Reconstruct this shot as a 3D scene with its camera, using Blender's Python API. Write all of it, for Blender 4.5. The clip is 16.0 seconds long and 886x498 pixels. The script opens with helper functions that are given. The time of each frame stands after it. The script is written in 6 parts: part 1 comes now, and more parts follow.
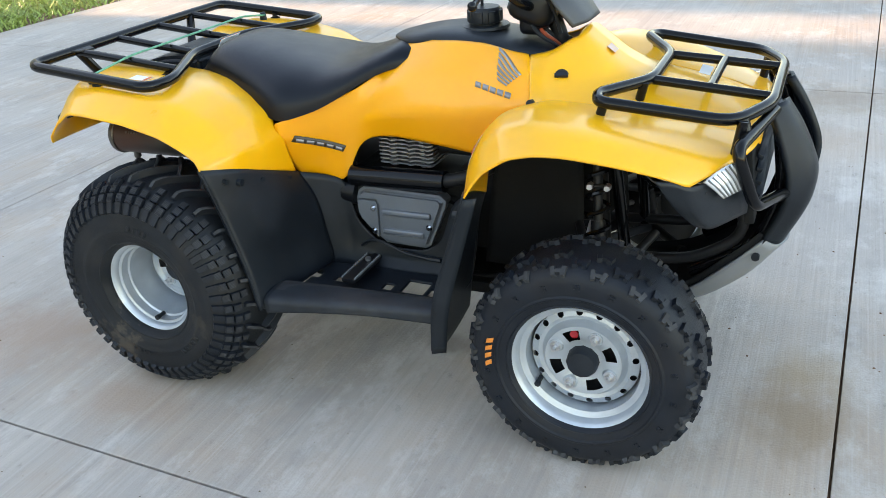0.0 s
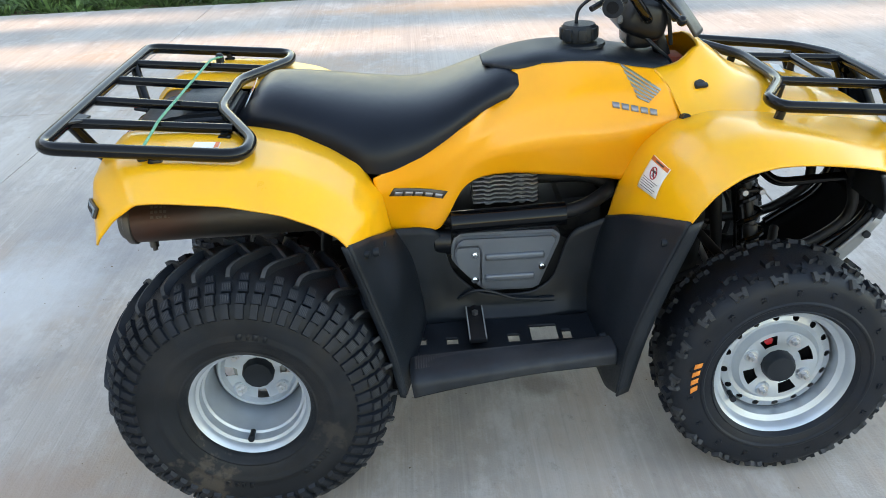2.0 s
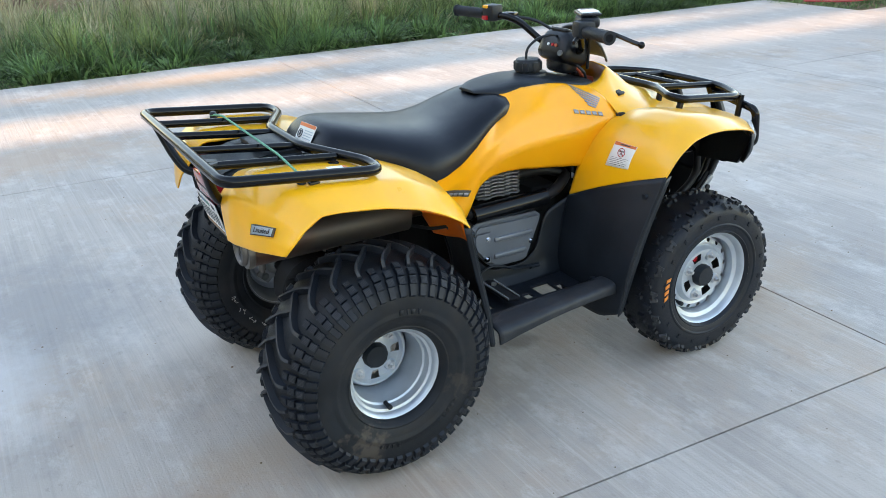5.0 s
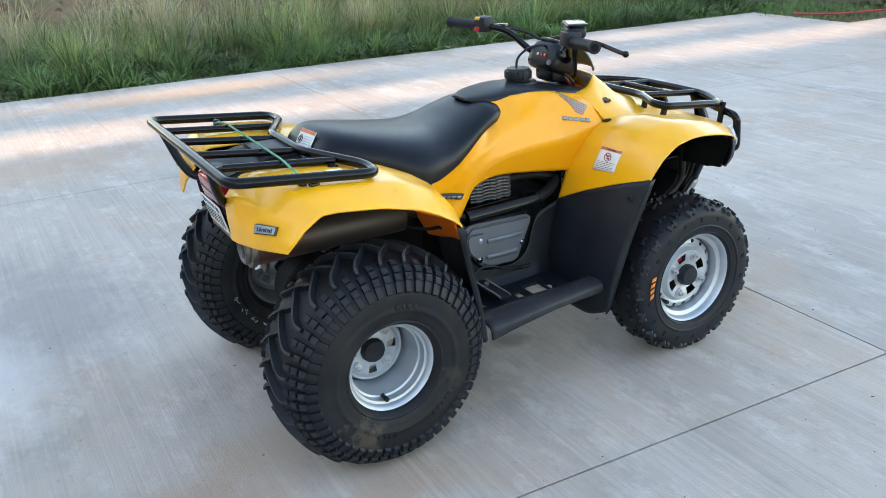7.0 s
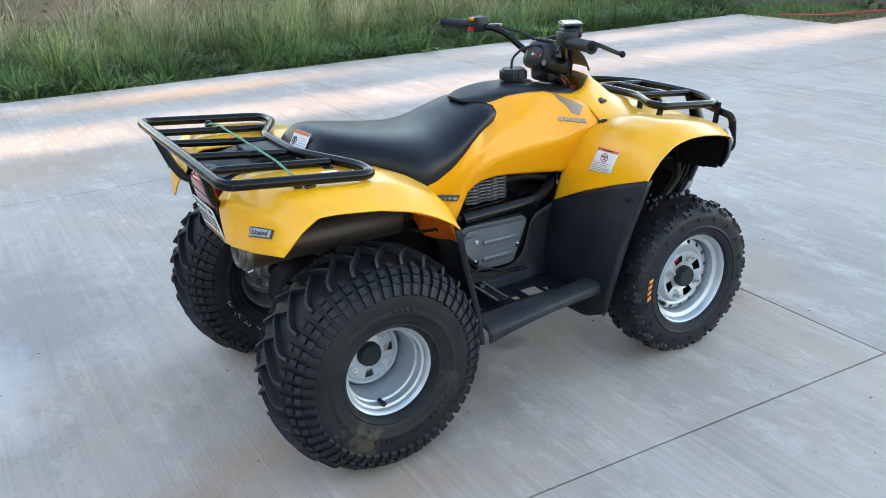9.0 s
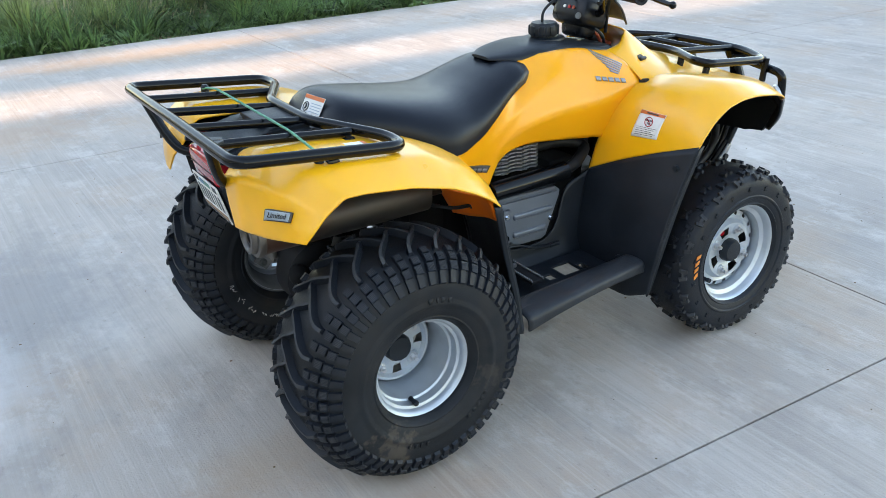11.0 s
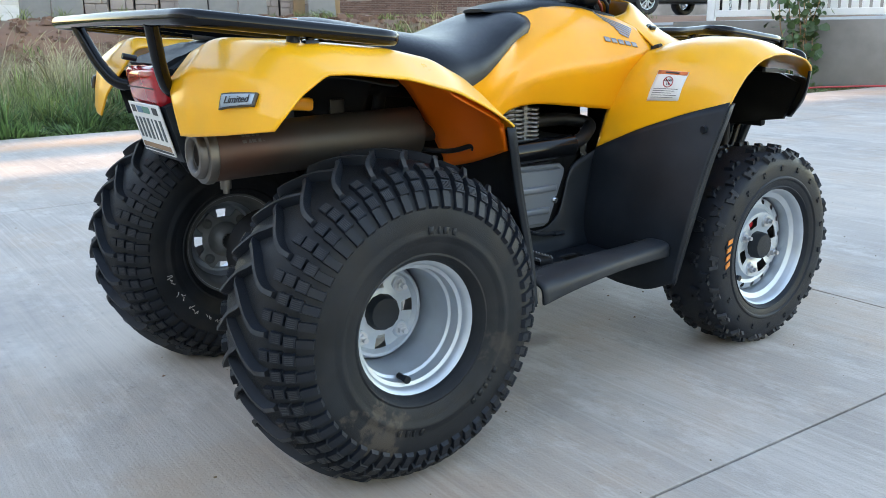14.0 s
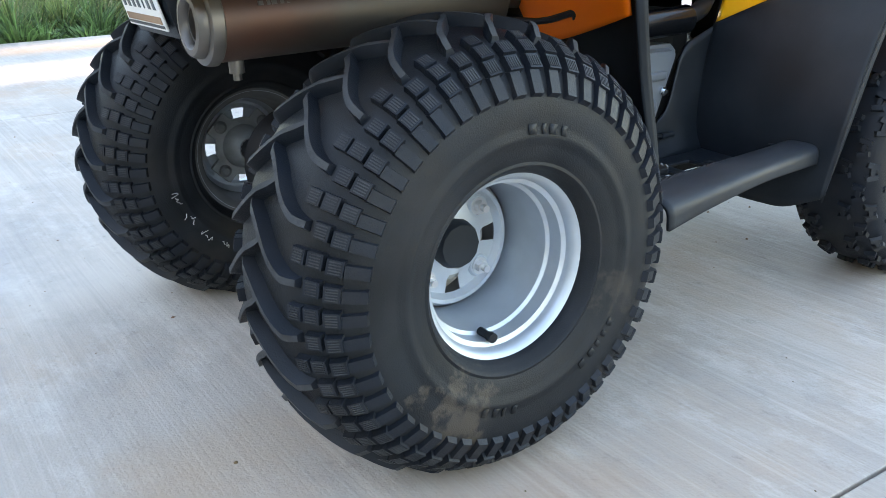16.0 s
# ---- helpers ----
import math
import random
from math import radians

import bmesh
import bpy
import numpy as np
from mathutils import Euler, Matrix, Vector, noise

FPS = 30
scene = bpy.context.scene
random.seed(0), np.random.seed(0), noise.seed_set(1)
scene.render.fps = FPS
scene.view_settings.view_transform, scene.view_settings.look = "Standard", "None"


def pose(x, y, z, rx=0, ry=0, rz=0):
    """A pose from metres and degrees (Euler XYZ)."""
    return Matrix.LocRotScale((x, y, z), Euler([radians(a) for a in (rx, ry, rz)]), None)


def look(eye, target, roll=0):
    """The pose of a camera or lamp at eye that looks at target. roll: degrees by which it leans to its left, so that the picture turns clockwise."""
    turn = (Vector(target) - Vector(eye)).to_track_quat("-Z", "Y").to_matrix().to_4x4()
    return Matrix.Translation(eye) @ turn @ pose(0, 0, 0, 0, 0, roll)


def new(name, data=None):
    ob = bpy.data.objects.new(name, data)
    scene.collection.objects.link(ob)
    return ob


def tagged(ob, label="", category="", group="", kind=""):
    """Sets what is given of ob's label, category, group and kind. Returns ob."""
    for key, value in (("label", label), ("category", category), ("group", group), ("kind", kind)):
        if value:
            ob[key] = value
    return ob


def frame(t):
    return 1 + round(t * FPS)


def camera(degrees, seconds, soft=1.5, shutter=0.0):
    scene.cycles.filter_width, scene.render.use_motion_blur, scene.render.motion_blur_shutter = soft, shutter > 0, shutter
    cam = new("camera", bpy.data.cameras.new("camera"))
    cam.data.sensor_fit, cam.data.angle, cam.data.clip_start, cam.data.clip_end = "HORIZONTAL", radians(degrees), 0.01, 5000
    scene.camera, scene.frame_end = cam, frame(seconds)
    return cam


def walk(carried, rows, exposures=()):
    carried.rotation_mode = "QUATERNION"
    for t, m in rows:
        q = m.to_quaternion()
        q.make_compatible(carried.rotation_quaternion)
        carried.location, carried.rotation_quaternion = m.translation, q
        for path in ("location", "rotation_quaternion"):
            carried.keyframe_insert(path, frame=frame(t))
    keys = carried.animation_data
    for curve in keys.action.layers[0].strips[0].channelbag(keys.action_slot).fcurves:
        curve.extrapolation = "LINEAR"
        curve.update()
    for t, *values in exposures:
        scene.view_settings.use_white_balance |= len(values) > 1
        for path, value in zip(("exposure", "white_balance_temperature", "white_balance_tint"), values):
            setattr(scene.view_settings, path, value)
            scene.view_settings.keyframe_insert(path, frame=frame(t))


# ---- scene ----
cam = camera(54.4, 16.0, soft=0.9)
METRES, TILT, LEAN, TURN = 4.14, -26.2, 3.74, 23.5
ORIGIN = (1.539, -1.953, 1.302)
ROWS = [
    (0.0, 0.0, 0.0, 0.0, 0.0, 0.0, -0.0),
    (0.5, -0.058, 0.0195, 0.0081, -5.71, -0.32, 2.39),
    (1.0, -0.1389, 0.0329, 0.013, -12.5, -0.3, 6.12),
    (1.5, -0.1992, 0.0741, 0.0261, -17.98, -0.7, 8.94),
    (2.0, -0.2517, 0.1028, 0.0401, -23.74, -0.92, 10.63),
    (2.5, -0.326, 0.12, 0.0478, -30.7, -1.28, 13.19),
    (3.0, -0.3785, 0.1592, 0.0575, -36.4, -2.24, 15.42),
    (3.5, -0.4283, 0.1851, 0.0694, -43.16, -3.99, 18.14),
    (4.0, -0.4806, 0.1839, 0.0736, -50.03, -4.76, 20.48),
    (6.5, -0.556, 0.14, 0.0552, -50.38, -2.2, 20.49),
    (7.0, -0.556, 0.1426, 0.0562, -50.72, -2.49, 20.69),
    (7.5, -0.5568, 0.1439, 0.057, -51.05, -2.46, 20.76),
    (8.0, -0.5569, 0.1443, 0.0571, -51.35, -2.43, 21.02),
    (8.5, -0.5571, 0.1467, 0.0575, -51.56, -2.55, 20.97),
    (11.0, -0.5224, 0.2126, 0.0796, -53.37, -6.13, 21.59),
    (11.5, -0.521, 0.2483, 0.0875, -55.72, -8.16, 22.21),
    (12.0, -0.4928, 0.277, 0.0666, -57.69, -7.49, 21.76),
    (12.5, -0.4759, 0.3051, 0.0288, -57.62, -2.54, 21.43),
    (13.0, -0.4736, 0.3195, 0.0012, -57.31, 2.4, 21.46),
    (13.5, -0.481, 0.3179, -0.0063, -57.69, 3.63, 21.48),
    (14.0, -0.4821, 0.3199, -0.012, -57.35, 2.59, 21.3),
    (14.5, -0.4734, 0.3345, -0.0071, -55.29, 1.25, 21.57),
    (15.0, -0.4613, 0.3467, -0.0033, -54.28, -0.49, 22.08),
    (15.5, -0.4342, 0.3671, 0.0001, -54.87, -1.87, 22.15),
    (16.0, -0.4026, 0.393, 0.0001, -55.26, -2.69, 21.63),
]
walk(cam, [(t, pose(*ORIGIN, TILT, LEAN, TURN) @ pose(METRES * x, METRES * y, METRES * z, 90 + pitch, roll, yaw)) for t, x, y, z, yaw, pitch, roll in ROWS],
     exposures=[(0.0, 3.00, 7600, 19), (4.0, 2.98, 7300, 19), (8.5, 2.96, 7150, 19), (13.0, 3.02, 7200, 19), (14.5, 3.08, 7050, 19), (16.0, 3.52, 7050, 19)])

# ---- world, sun and exposure ----
SUN_FROM = Vector((-1.0, 0.04, math.tan(radians(8.0)))).normalized()
world = bpy.data.worlds.new("sky")
scene.world = world
world.use_nodes = True
_wn = world.node_tree.nodes
_sky = _wn.new("ShaderNodeTexSky")
_sky.sky_type, _sky.sun_disc = "NISHITA", False
_sky.sun_elevation = radians(8.0)
_sky.sun_rotation = math.atan2(SUN_FROM.x, SUN_FROM.y)
_sky.air_density, _sky.dust_density, _sky.ozone_density = 1.0, 0.7, 1.0
_wn["Background"].inputs[1].default_value = 0.15
world.node_tree.links.new(_sky.outputs[0], _wn["Background"].inputs[0])
sun_data = bpy.data.lights.new("sun", "SUN")
sun_data.energy, sun_data.angle, sun_data.color = 3.0, radians(0.8), (1.0, 0.74, 0.48)
sun = new("sun", sun_data)
sun.matrix_world = look(SUN_FROM * 30, (0, 0, 0))

# ---- materials ----
def material(name, color, rough=0.5, metal=0.0, vary=0.12, scale=8.0, grain=0.0, grain_scale=200.0, coat=0.0,
             rough_vary=0.1, dirt=None, dirt_amount=0.0, dirt_scale=5.0, island=0.0, each=0.0, spec=0.5, trans=0.0, glow_through=0.0):
    """A surface with large and small variation, fine relief and optional dirt."""
    m = bpy.data.materials.new(name)
    m.use_nodes = True
    nodes, links = m.node_tree.nodes, m.node_tree.links
    b = nodes["Principled BSDF"]
    b.inputs["Roughness"].default_value, b.inputs["Metallic"].default_value = rough, metal
    b.inputs["Coat Weight"].default_value, b.inputs["Coat Roughness"].default_value = coat, 0.08
    b.inputs["Specular IOR Level"].default_value = spec
    b.inputs["Transmission Weight"].default_value = trans
    co = nodes.new("ShaderNodeTexCoord")
    big = nodes.new("ShaderNodeTexNoise")
    big.inputs["Scale"].default_value, big.inputs["Detail"].default_value = scale, 5
    links.new(co.outputs["Object"], big.inputs["Vector"])
    hsv = nodes.new("ShaderNodeHueSaturation")
    hsv.inputs["Color"].default_value = (*color, 1)
    ramp = nodes.new("ShaderNodeMapRange")
    ramp.inputs[1].default_value, ramp.inputs[2].default_value = 0.3, 0.7
    ramp.inputs[3].default_value, ramp.inputs[4].default_value = 1 - vary, 1 + vary
    links.new(big.outputs["Fac"], ramp.inputs[0])
    value = ramp.outputs[0]
    for amount, node, out in ((island, "ShaderNodeNewGeometry", "Random Per Island"), (each, "ShaderNodeObjectInfo", "Random")):
        if amount:
            src = nodes.new(node)
            span = nodes.new("ShaderNodeMapRange")
            span.inputs[3].default_value, span.inputs[4].default_value = 1 - amount, 1 + amount
            mul = nodes.new("ShaderNodeMath")
            mul.operation = "MULTIPLY"
            links.new(src.outputs[out], span.inputs[0])
            links.new(span.outputs[0], mul.inputs[0])
            links.new(value, mul.inputs[1])
            value = mul.outputs[0]
    links.new(value, hsv.inputs["Value"])
    tone = hsv.outputs[0]
    if dirt:
        dn = nodes.new("ShaderNodeTexNoise")
        dn.inputs["Scale"].default_value, dn.inputs["Detail"].default_value = dirt_scale, 8
        links.new(co.outputs["Object"], dn.inputs["Vector"])
        dr = nodes.new("ShaderNodeMapRange")
        dr.inputs[1].default_value, dr.inputs[2].default_value = 0.46, 0.68
        dr.inputs[4].default_value = dirt_amount
        mix = nodes.new("ShaderNodeMix")
        mix.data_type = "RGBA"
        mix.inputs[7].default_value = (*dirt, 1)
        links.new(dn.outputs["Fac"], dr.inputs[0])
        links.new(dr.outputs[0], mix.inputs[0])
        links.new(tone, mix.inputs[6])
        tone = mix.outputs[2]
    links.new(tone, b.inputs["Base Color"])
    rr = nodes.new("ShaderNodeMapRange")
    rr.inputs[3].default_value, rr.inputs[4].default_value = max(0.02, rough - rough_vary), min(1, rough + rough_vary)
    links.new(big.outputs["Fac"], rr.inputs[0])
    links.new(rr.outputs[0], b.inputs["Roughness"])
    if grain:
        fine = nodes.new("ShaderNodeTexNoise")
        fine.inputs["Scale"].default_value, fine.inputs["Detail"].default_value = grain_scale, 3
        links.new(co.outputs["Object"], fine.inputs["Vector"])
        bump = nodes.new("ShaderNodeBump")
        bump.inputs["Strength"].default_value, bump.inputs["Distance"].default_value = grain, 0.002
        links.new(fine.outputs["Fac"], bump.inputs["Height"])
        links.new(bump.outputs[0], b.inputs["Normal"])
    if glow_through:
        thin = nodes.new("ShaderNodeBsdfTranslucent")
        links.new(tone, thin.inputs["Color"])
        both = nodes.new("ShaderNodeMixShader")
        both.inputs[0].default_value = glow_through
        links.new(b.outputs[0], both.inputs[1])
        links.new(thin.outputs[0], both.inputs[2])
        links.new(both.outputs[0], nodes["Material Output"].inputs["Surface"])
    return m


def concrete_material():
    """Broomed concrete: fine brush lines along y, mottling, reddish soil stains and pale patches."""
    m = bpy.data.materials.new("broomed_concrete")
    m.use_nodes = True
    nodes, links = m.node_tree.nodes, m.node_tree.links
    b = nodes["Principled BSDF"]
    co = nodes.new("ShaderNodeNewGeometry")

    def tex(scale, detail, stretch=(1, 1, 1), rough=0.55):
        mp = nodes.new("ShaderNodeMapping")
        mp.inputs["Scale"].default_value = stretch
        links.new(co.outputs["Position"], mp.inputs["Vector"])
        n = nodes.new("ShaderNodeTexNoise")
        n.inputs["Scale"].default_value, n.inputs["Detail"].default_value = scale, detail
        n.inputs["Roughness"].default_value = rough
        links.new(mp.outputs[0], n.inputs["Vector"])
        return n.outputs["Fac"]

    def span(src, a, z, lo, hi):
        r = nodes.new("ShaderNodeMapRange")
        for i, v in enumerate((a, z, lo, hi)):
            r.inputs[i + 1].default_value = v
        links.new(src, r.inputs[0])
        return r.outputs[0]

    def mix(fac, a, color):
        x = nodes.new("ShaderNodeMix")
        x.data_type = "RGBA"
        links.new(fac, x.inputs[0])
        if isinstance(a, tuple):
            x.inputs[6].default_value = (*a, 1)
        else:
            links.new(a, x.inputs[6])
        x.inputs[7].default_value = (*color, 1)
        return x.outputs[2]

    def stain(before, centre, radii, color, amount, ragged=0.9, scale=7.0):
        """A stain with a ragged outline of its own at one place of the drive."""
        mp = nodes.new("ShaderNodeMapping")
        mp.vector_type = "POINT"
        mp.inputs["Scale"].default_value = (1 / radii[0], 1 / radii[1], 0)
        mp.inputs["Location"].default_value = (-centre[0] / radii[0], -centre[1] / radii[1], 0)
        links.new(co.outputs["Position"], mp.inputs["Vector"])
        far = nodes.new("ShaderNodeVectorMath")
        far.operation = "LENGTH"
        links.new(mp.outputs[0], far.inputs[0])
        rag = nodes.new("ShaderNodeMath")
        rag.operation = "MULTIPLY_ADD"
        rag.inputs[1].default_value = ragged * 2
        links.new(tex(scale, 10, (1, 0.7, 1), 0.72), rag.inputs[0])
        links.new(far.outputs["Value"], rag.inputs[2])
        return mix(span(rag.outputs[0], 1.0 + ragged, 0.55 + ragged * 0.7, 0, amount), before, color)

    tone = mix(span(tex(0.7, 7), 0.4, 0.62, 0, 1), (0.475, 0.410, 0.352), (0.375, 0.330, 0.294))
    tone = mix(span(tex(2.0, 8, (1, 0.35, 1)), 0.48, 0.72, 0, 0.6), tone, (0.53, 0.480, 0.43))
    tone = mix(span(tex(0.9, 10, (1, 1, 1), 0.68), 0.50, 0.66, 0, 0.6), tone, (0.45, 0.315, 0.215))
    tone = mix(span(tex(3.1, 10, (1, 0.7, 1), 0.7), 0.54, 0.72, 0, 0.6), tone, (0.26, 0.235, 0.22))
    tone = mix(span(tex(26, 4, (1, 0.012, 1), 0.7), 0.5, 0.72, 0, 0.24), tone, (0.25, 0.225, 0.205))
    tone = mix(span(tex(34, 4, (1, 0.010, 1), 0.7), 0.52, 0.74, 0, 0.26), tone, (0.60, 0.55, 0.50))
    tone = mix(span(tex(95, 3, (1, 0.014, 1), 0.7), 0.46, 0.7, 0, 0.22), tone, (0.27, 0.24, 0.215))
    tone = mix(span(tex(70, 3, (1, 0.012, 1), 0.7), 0.52, 0.72, 0, 0.26), tone, (0.62, 0.56, 0.50))
    tone = mix(span(tex(30, 6, (1, 0.6, 1), 0.7), 0.60, 0.72, 0, 0.5), tone, (0.19, 0.165, 0.145))
    tone = mix(span(tex(9, 6, (1, 0.25, 1), 0.75), 0.54, 0.7, 0, 0.42), tone, (0.32, 0.285, 0.255))
    tone = mix(span(tex(5, 9, (1, 0.5, 1), 0.75), 0.52, 0.66, 0, 0.6), tone, (0.60, 0.56, 0.515))
    for centre, radii, color, amount in (
            ((1.56, -0.14), (0.16, 0.20), (0.29, 0.195, 0.115), 0.75), ((1.60, 0.05), (0.13, 0.14), (0.36, 0.26, 0.16), 0.6),
            ((-0.57, -0.43), (0.34, 0.26), (0.36, 0.235, 0.165), 0.6), ((-0.05, -0.62), (0.22, 0.14), (0.38, 0.25, 0.17), 0.5),
            ((1.53, 2.45), (0.42, 0.30), (0.29, 0.225, 0.165), 0.6), ((-0.47, 3.35), (0.9, 0.5), (0.44, 0.29, 0.19), 0.55),
            ((1.03, 5.1), (1.6, 0.35), (0.47, 0.30, 0.18), 0.6), ((-0.70, 1.10), (0.55, 0.75), (0.235, 0.225, 0.225), 0.6),
            ((-0.95, 0.55), (0.30, 0.55), (0.60, 0.58, 0.56), 0.6), ((-0.33, -0.25), (0.20, 0.16), (0.40, 0.29, 0.20), 0.5),
            ((0.66, -0.10), (0.10, 0.06), (0.20, 0.15, 0.115), 0.6), ((1.50, 1.85), (0.4, 0.3), (0.42, 0.31, 0.23), 0.5)):
        tone = stain(tone, centre, radii, color, amount)
    links.new(tone, b.inputs["Base Color"])
    b.inputs["Roughness"].default_value = 0.8
    add = nodes.new("ShaderNodeMath")
    add.operation = "ADD"
    links.new(tex(75, 2, (1, 0.01, 1)), add.inputs[0])
    links.new(tex(160, 3), add.inputs[1])
    bump = nodes.new("ShaderNodeBump")
    bump.inputs["Strength"].default_value, bump.inputs["Distance"].default_value = 0.5, 0.003
    links.new(add.outputs[0], bump.inputs["Height"])
    links.new(bump.outputs[0], b.inputs["Normal"])
    return m


M_CONCRETE = concrete_material()
M_JOINT = material("joint_shadow", (0.09, 0.075, 0.065), 0.9)
M_FENDER = material("yellow_plastic", (1.0, 0.468, 0.008), 0.3, vary=0.04, coat=0.25, rough_vary=0.06, grain=0.02, grain_scale=400, dirt=(0.62, 0.36, 0.08), dirt_amount=0.2, dirt_scale=9, glow_through=0.06)
M_BODY = material("amber_yellow_plastic", (1.0, 0.405, 0.006), 0.32, vary=0.04, coat=0.3, rough_vary=0.06, grain=0.02, grain_scale=400, glow_through=0.05)
# yellow fender plastic with the orange of bounced light put into its colour
M_LINING = material("bounce_orange_plastic", (1.0, 0.185, 0.003), 0.5, vary=0.06)
M_BLACK = material("black_plastic", (0.0078, 0.0112, 0.0158), 0.44, spec=0.30, vary=0.25, grain=0.15, grain_scale=900, dirt=(0.022, 0.027, 0.035), dirt_amount=0.5, dirt_scale=9)
M_SILL = material("dusty_black_plastic", (0.017, 0.021, 0.027), 0.5, spec=0.3, vary=0.3, scale=14, grain=0.15, grain_scale=900, dirt=(0.045, 0.047, 0.050), dirt_amount=0.5, dirt_scale=12)
M_SEAT = material("black_vinyl", (0.0042, 0.0060, 0.0105), 0.33, spec=0.24, vary=0.15, grain=0.12, grain_scale=1400)
M_GLOSS = material("gloss_black_plastic", (0.005, 0.006, 0.008), 0.28, vary=0.15, spec=0.3, grain=0.05, grain_scale=700)
M_TUBE = material("gloss_black_paint", (0.0035, 0.0040, 0.0052), 0.15, vary=0.1, spec=0.27, rough_vary=0.06)
M_DARK = material("dark_steel", (0.012, 0.012, 0.0135), 0.5, 0.2, vary=0.3, spec=0.3, dirt=(0.026, 0.026, 0.027), dirt_amount=0.5)
# matt black of black parts; on the arch sheets it stands in for shade
M_VOID = material("matt_shade_black", (0.0100, 0.0105, 0.0112), 0.75, spec=0.15, vary=0.3)
M_RUBBER = material("tyre_rubber", (0.0088, 0.0120, 0.0180), 0.5, vary=0.25, scale=14, grain=0.3, grain_scale=500, spec=0.26, dirt=(0.022, 0.021, 0.022), dirt_amount=0.45, dirt_scale=9)
M_WORN = material("worn_tyre_rubber", (0.042, 0.044, 0.048), 0.72, vary=0.4, scale=30, grain=0.4, grain_scale=400, spec=0.2)
M_RIM = material("silver_wheel_paint", (0.47, 0.515, 0.565), 0.43, 0.58, vary=0.08, scale=20, rough_vary=0.08, grain=0.12, grain_scale=900)
M_HUB = material("dull_grey_steel", (0.15, 0.155, 0.155), 0.55, 0.3, vary=0.25, scale=20)
M_COVER = material("grey_engine_cover", (0.155, 0.175, 0.205), 0.36, 0.35, vary=0.08, grain=0.08, grain_scale=600)
M_SKID = material("grey_skid_plate", (0.20, 0.208, 0.22), 0.45, 0.2, vary=0.08, grain=0.1, grain_scale=500)
M_EXHAUST = material("heat_stained_steel", (0.070, 0.062, 0.056), 0.5, 0.55, vary=0.35, scale=5, rough_vary=0.15, dirt=(0.085, 0.032, 0.020), dirt_amount=0.85, dirt_scale=3.2)
M_EXTIP = material("muffler_cap_steel", (0.13, 0.118, 0.108), 0.42, 0.75, vary=0.2, scale=25)
M_CAST = material("cast_steel_hub", (0.25, 0.26, 0.26), 0.5, 0.35, vary=0.25, scale=24, grain=0.15, grain_scale=600)
M_BOLT = material("zinc_bolt", (0.55, 0.55, 0.56), 0.3, 0.9)
M_RED = material("red_lens", (0.42, 0.012, 0.018), 0.12, vary=0.1, coat=0.6)
M_LAMP = material("clear_lamp_lens", (0.75, 0.77, 0.8), 0.12, 0.3, vary=0.1, scale=60, coat=0.6)
M_WHITE = material("white_label", (0.78, 0.77, 0.74), 0.45, vary=0.05)
M_ORANGE = material("orange_label", (0.72, 0.16, 0.03), 0.5, vary=0.05)
M_FADED = material("faded_label", (0.62, 0.42, 0.34), 0.5, vary=0.15)
M_INK = material("black_ink", (0.03, 0.03, 0.035), 0.5)
M_LEAFPRINT = material("plate_green", (0.10, 0.26, 0.20), 0.5)
M_PLATEPRINT = material("plate_dark_print", (0.06, 0.075, 0.085), 0.5)
M_BLUE = material("plate_blue", (0.10, 0.22, 0.34), 0.45)
M_LOGO = material("pale_grey_decal", (0.30, 0.29, 0.30), 0.3, 0.6)
M_BADGE = material("badge_silver", (0.33, 0.40, 0.47), 0.3, 0.5, vary=0.05)
M_DECAL = material("dark_decal", (0.05, 0.045, 0.04), 0.4)
M_CHROME = material("chrome", (0.72, 0.74, 0.76), 0.12, 1.0, vary=0.03)
M_ROPE = material("green_cord", (0.11, 0.34, 0.22), 0.7, vary=0.3, scale=120, grain=0.6, grain_scale=300)
M_TYREPRINT = material("orange_tyre_print", (0.72, 0.22, 0.03), 0.6, vary=0.2, scale=40)
M_CHALK = material("chalk_mark", (0.5, 0.5, 0.49), 0.9, vary=0.3, scale=80)
M_WIRE_RED = material("red_wire", (0.35, 0.06, 0.025), 0.5)
M_VISOR = material("charcoal_plastic", (0.045, 0.047, 0.052), 0.45, vary=0.1, grain=0.1, grain_scale=900)
M_GRASS = material("green_grass", (0.120, 0.205, 0.068), 0.6, vary=0.45, scale=1.0, island=0.7, glow_through=0.3)
# grass colour lightened to stand in for sun on the lawn
M_LAWN = material("sunlit_lawn_grass", (0.26, 0.33, 0.075), 0.6, vary=0.25, scale=2, island=0.35)
M_OLIVE = material("olive_grass", (0.195, 0.240, 0.082), 0.65, vary=0.4, scale=0.9, island=0.7, glow_through=0.3)
M_FIN = material("cast_fins", (0.24, 0.245, 0.25), 0.5, 0.6, vary=0.15, scale=30)
M_DRY = material("dry_grass", (0.44, 0.38, 0.22), 0.7, vary=0.25, scale=1.0, island=0.35)
M_CLOD = material("dug_earth", (0.17, 0.095, 0.062), 0.95, vary=0.4, scale=1.5, grain=0.8, grain_scale=40, island=0.3)
M_EARTH = material("red_earth", (0.20, 0.105, 0.062), 0.95, vary=0.35, scale=0.8, grain=0.8, grain_scale=30, dirt=(0.06, 0.085, 0.03), dirt_amount=0.8, dirt_scale=0.6)
M_STONE = material("grey_stone_panel", (0.36, 0.305, 0.275), 0.85, island=0.14, vary=0.22, scale=2.5, grain=0.9, grain_scale=40, each=0.15)
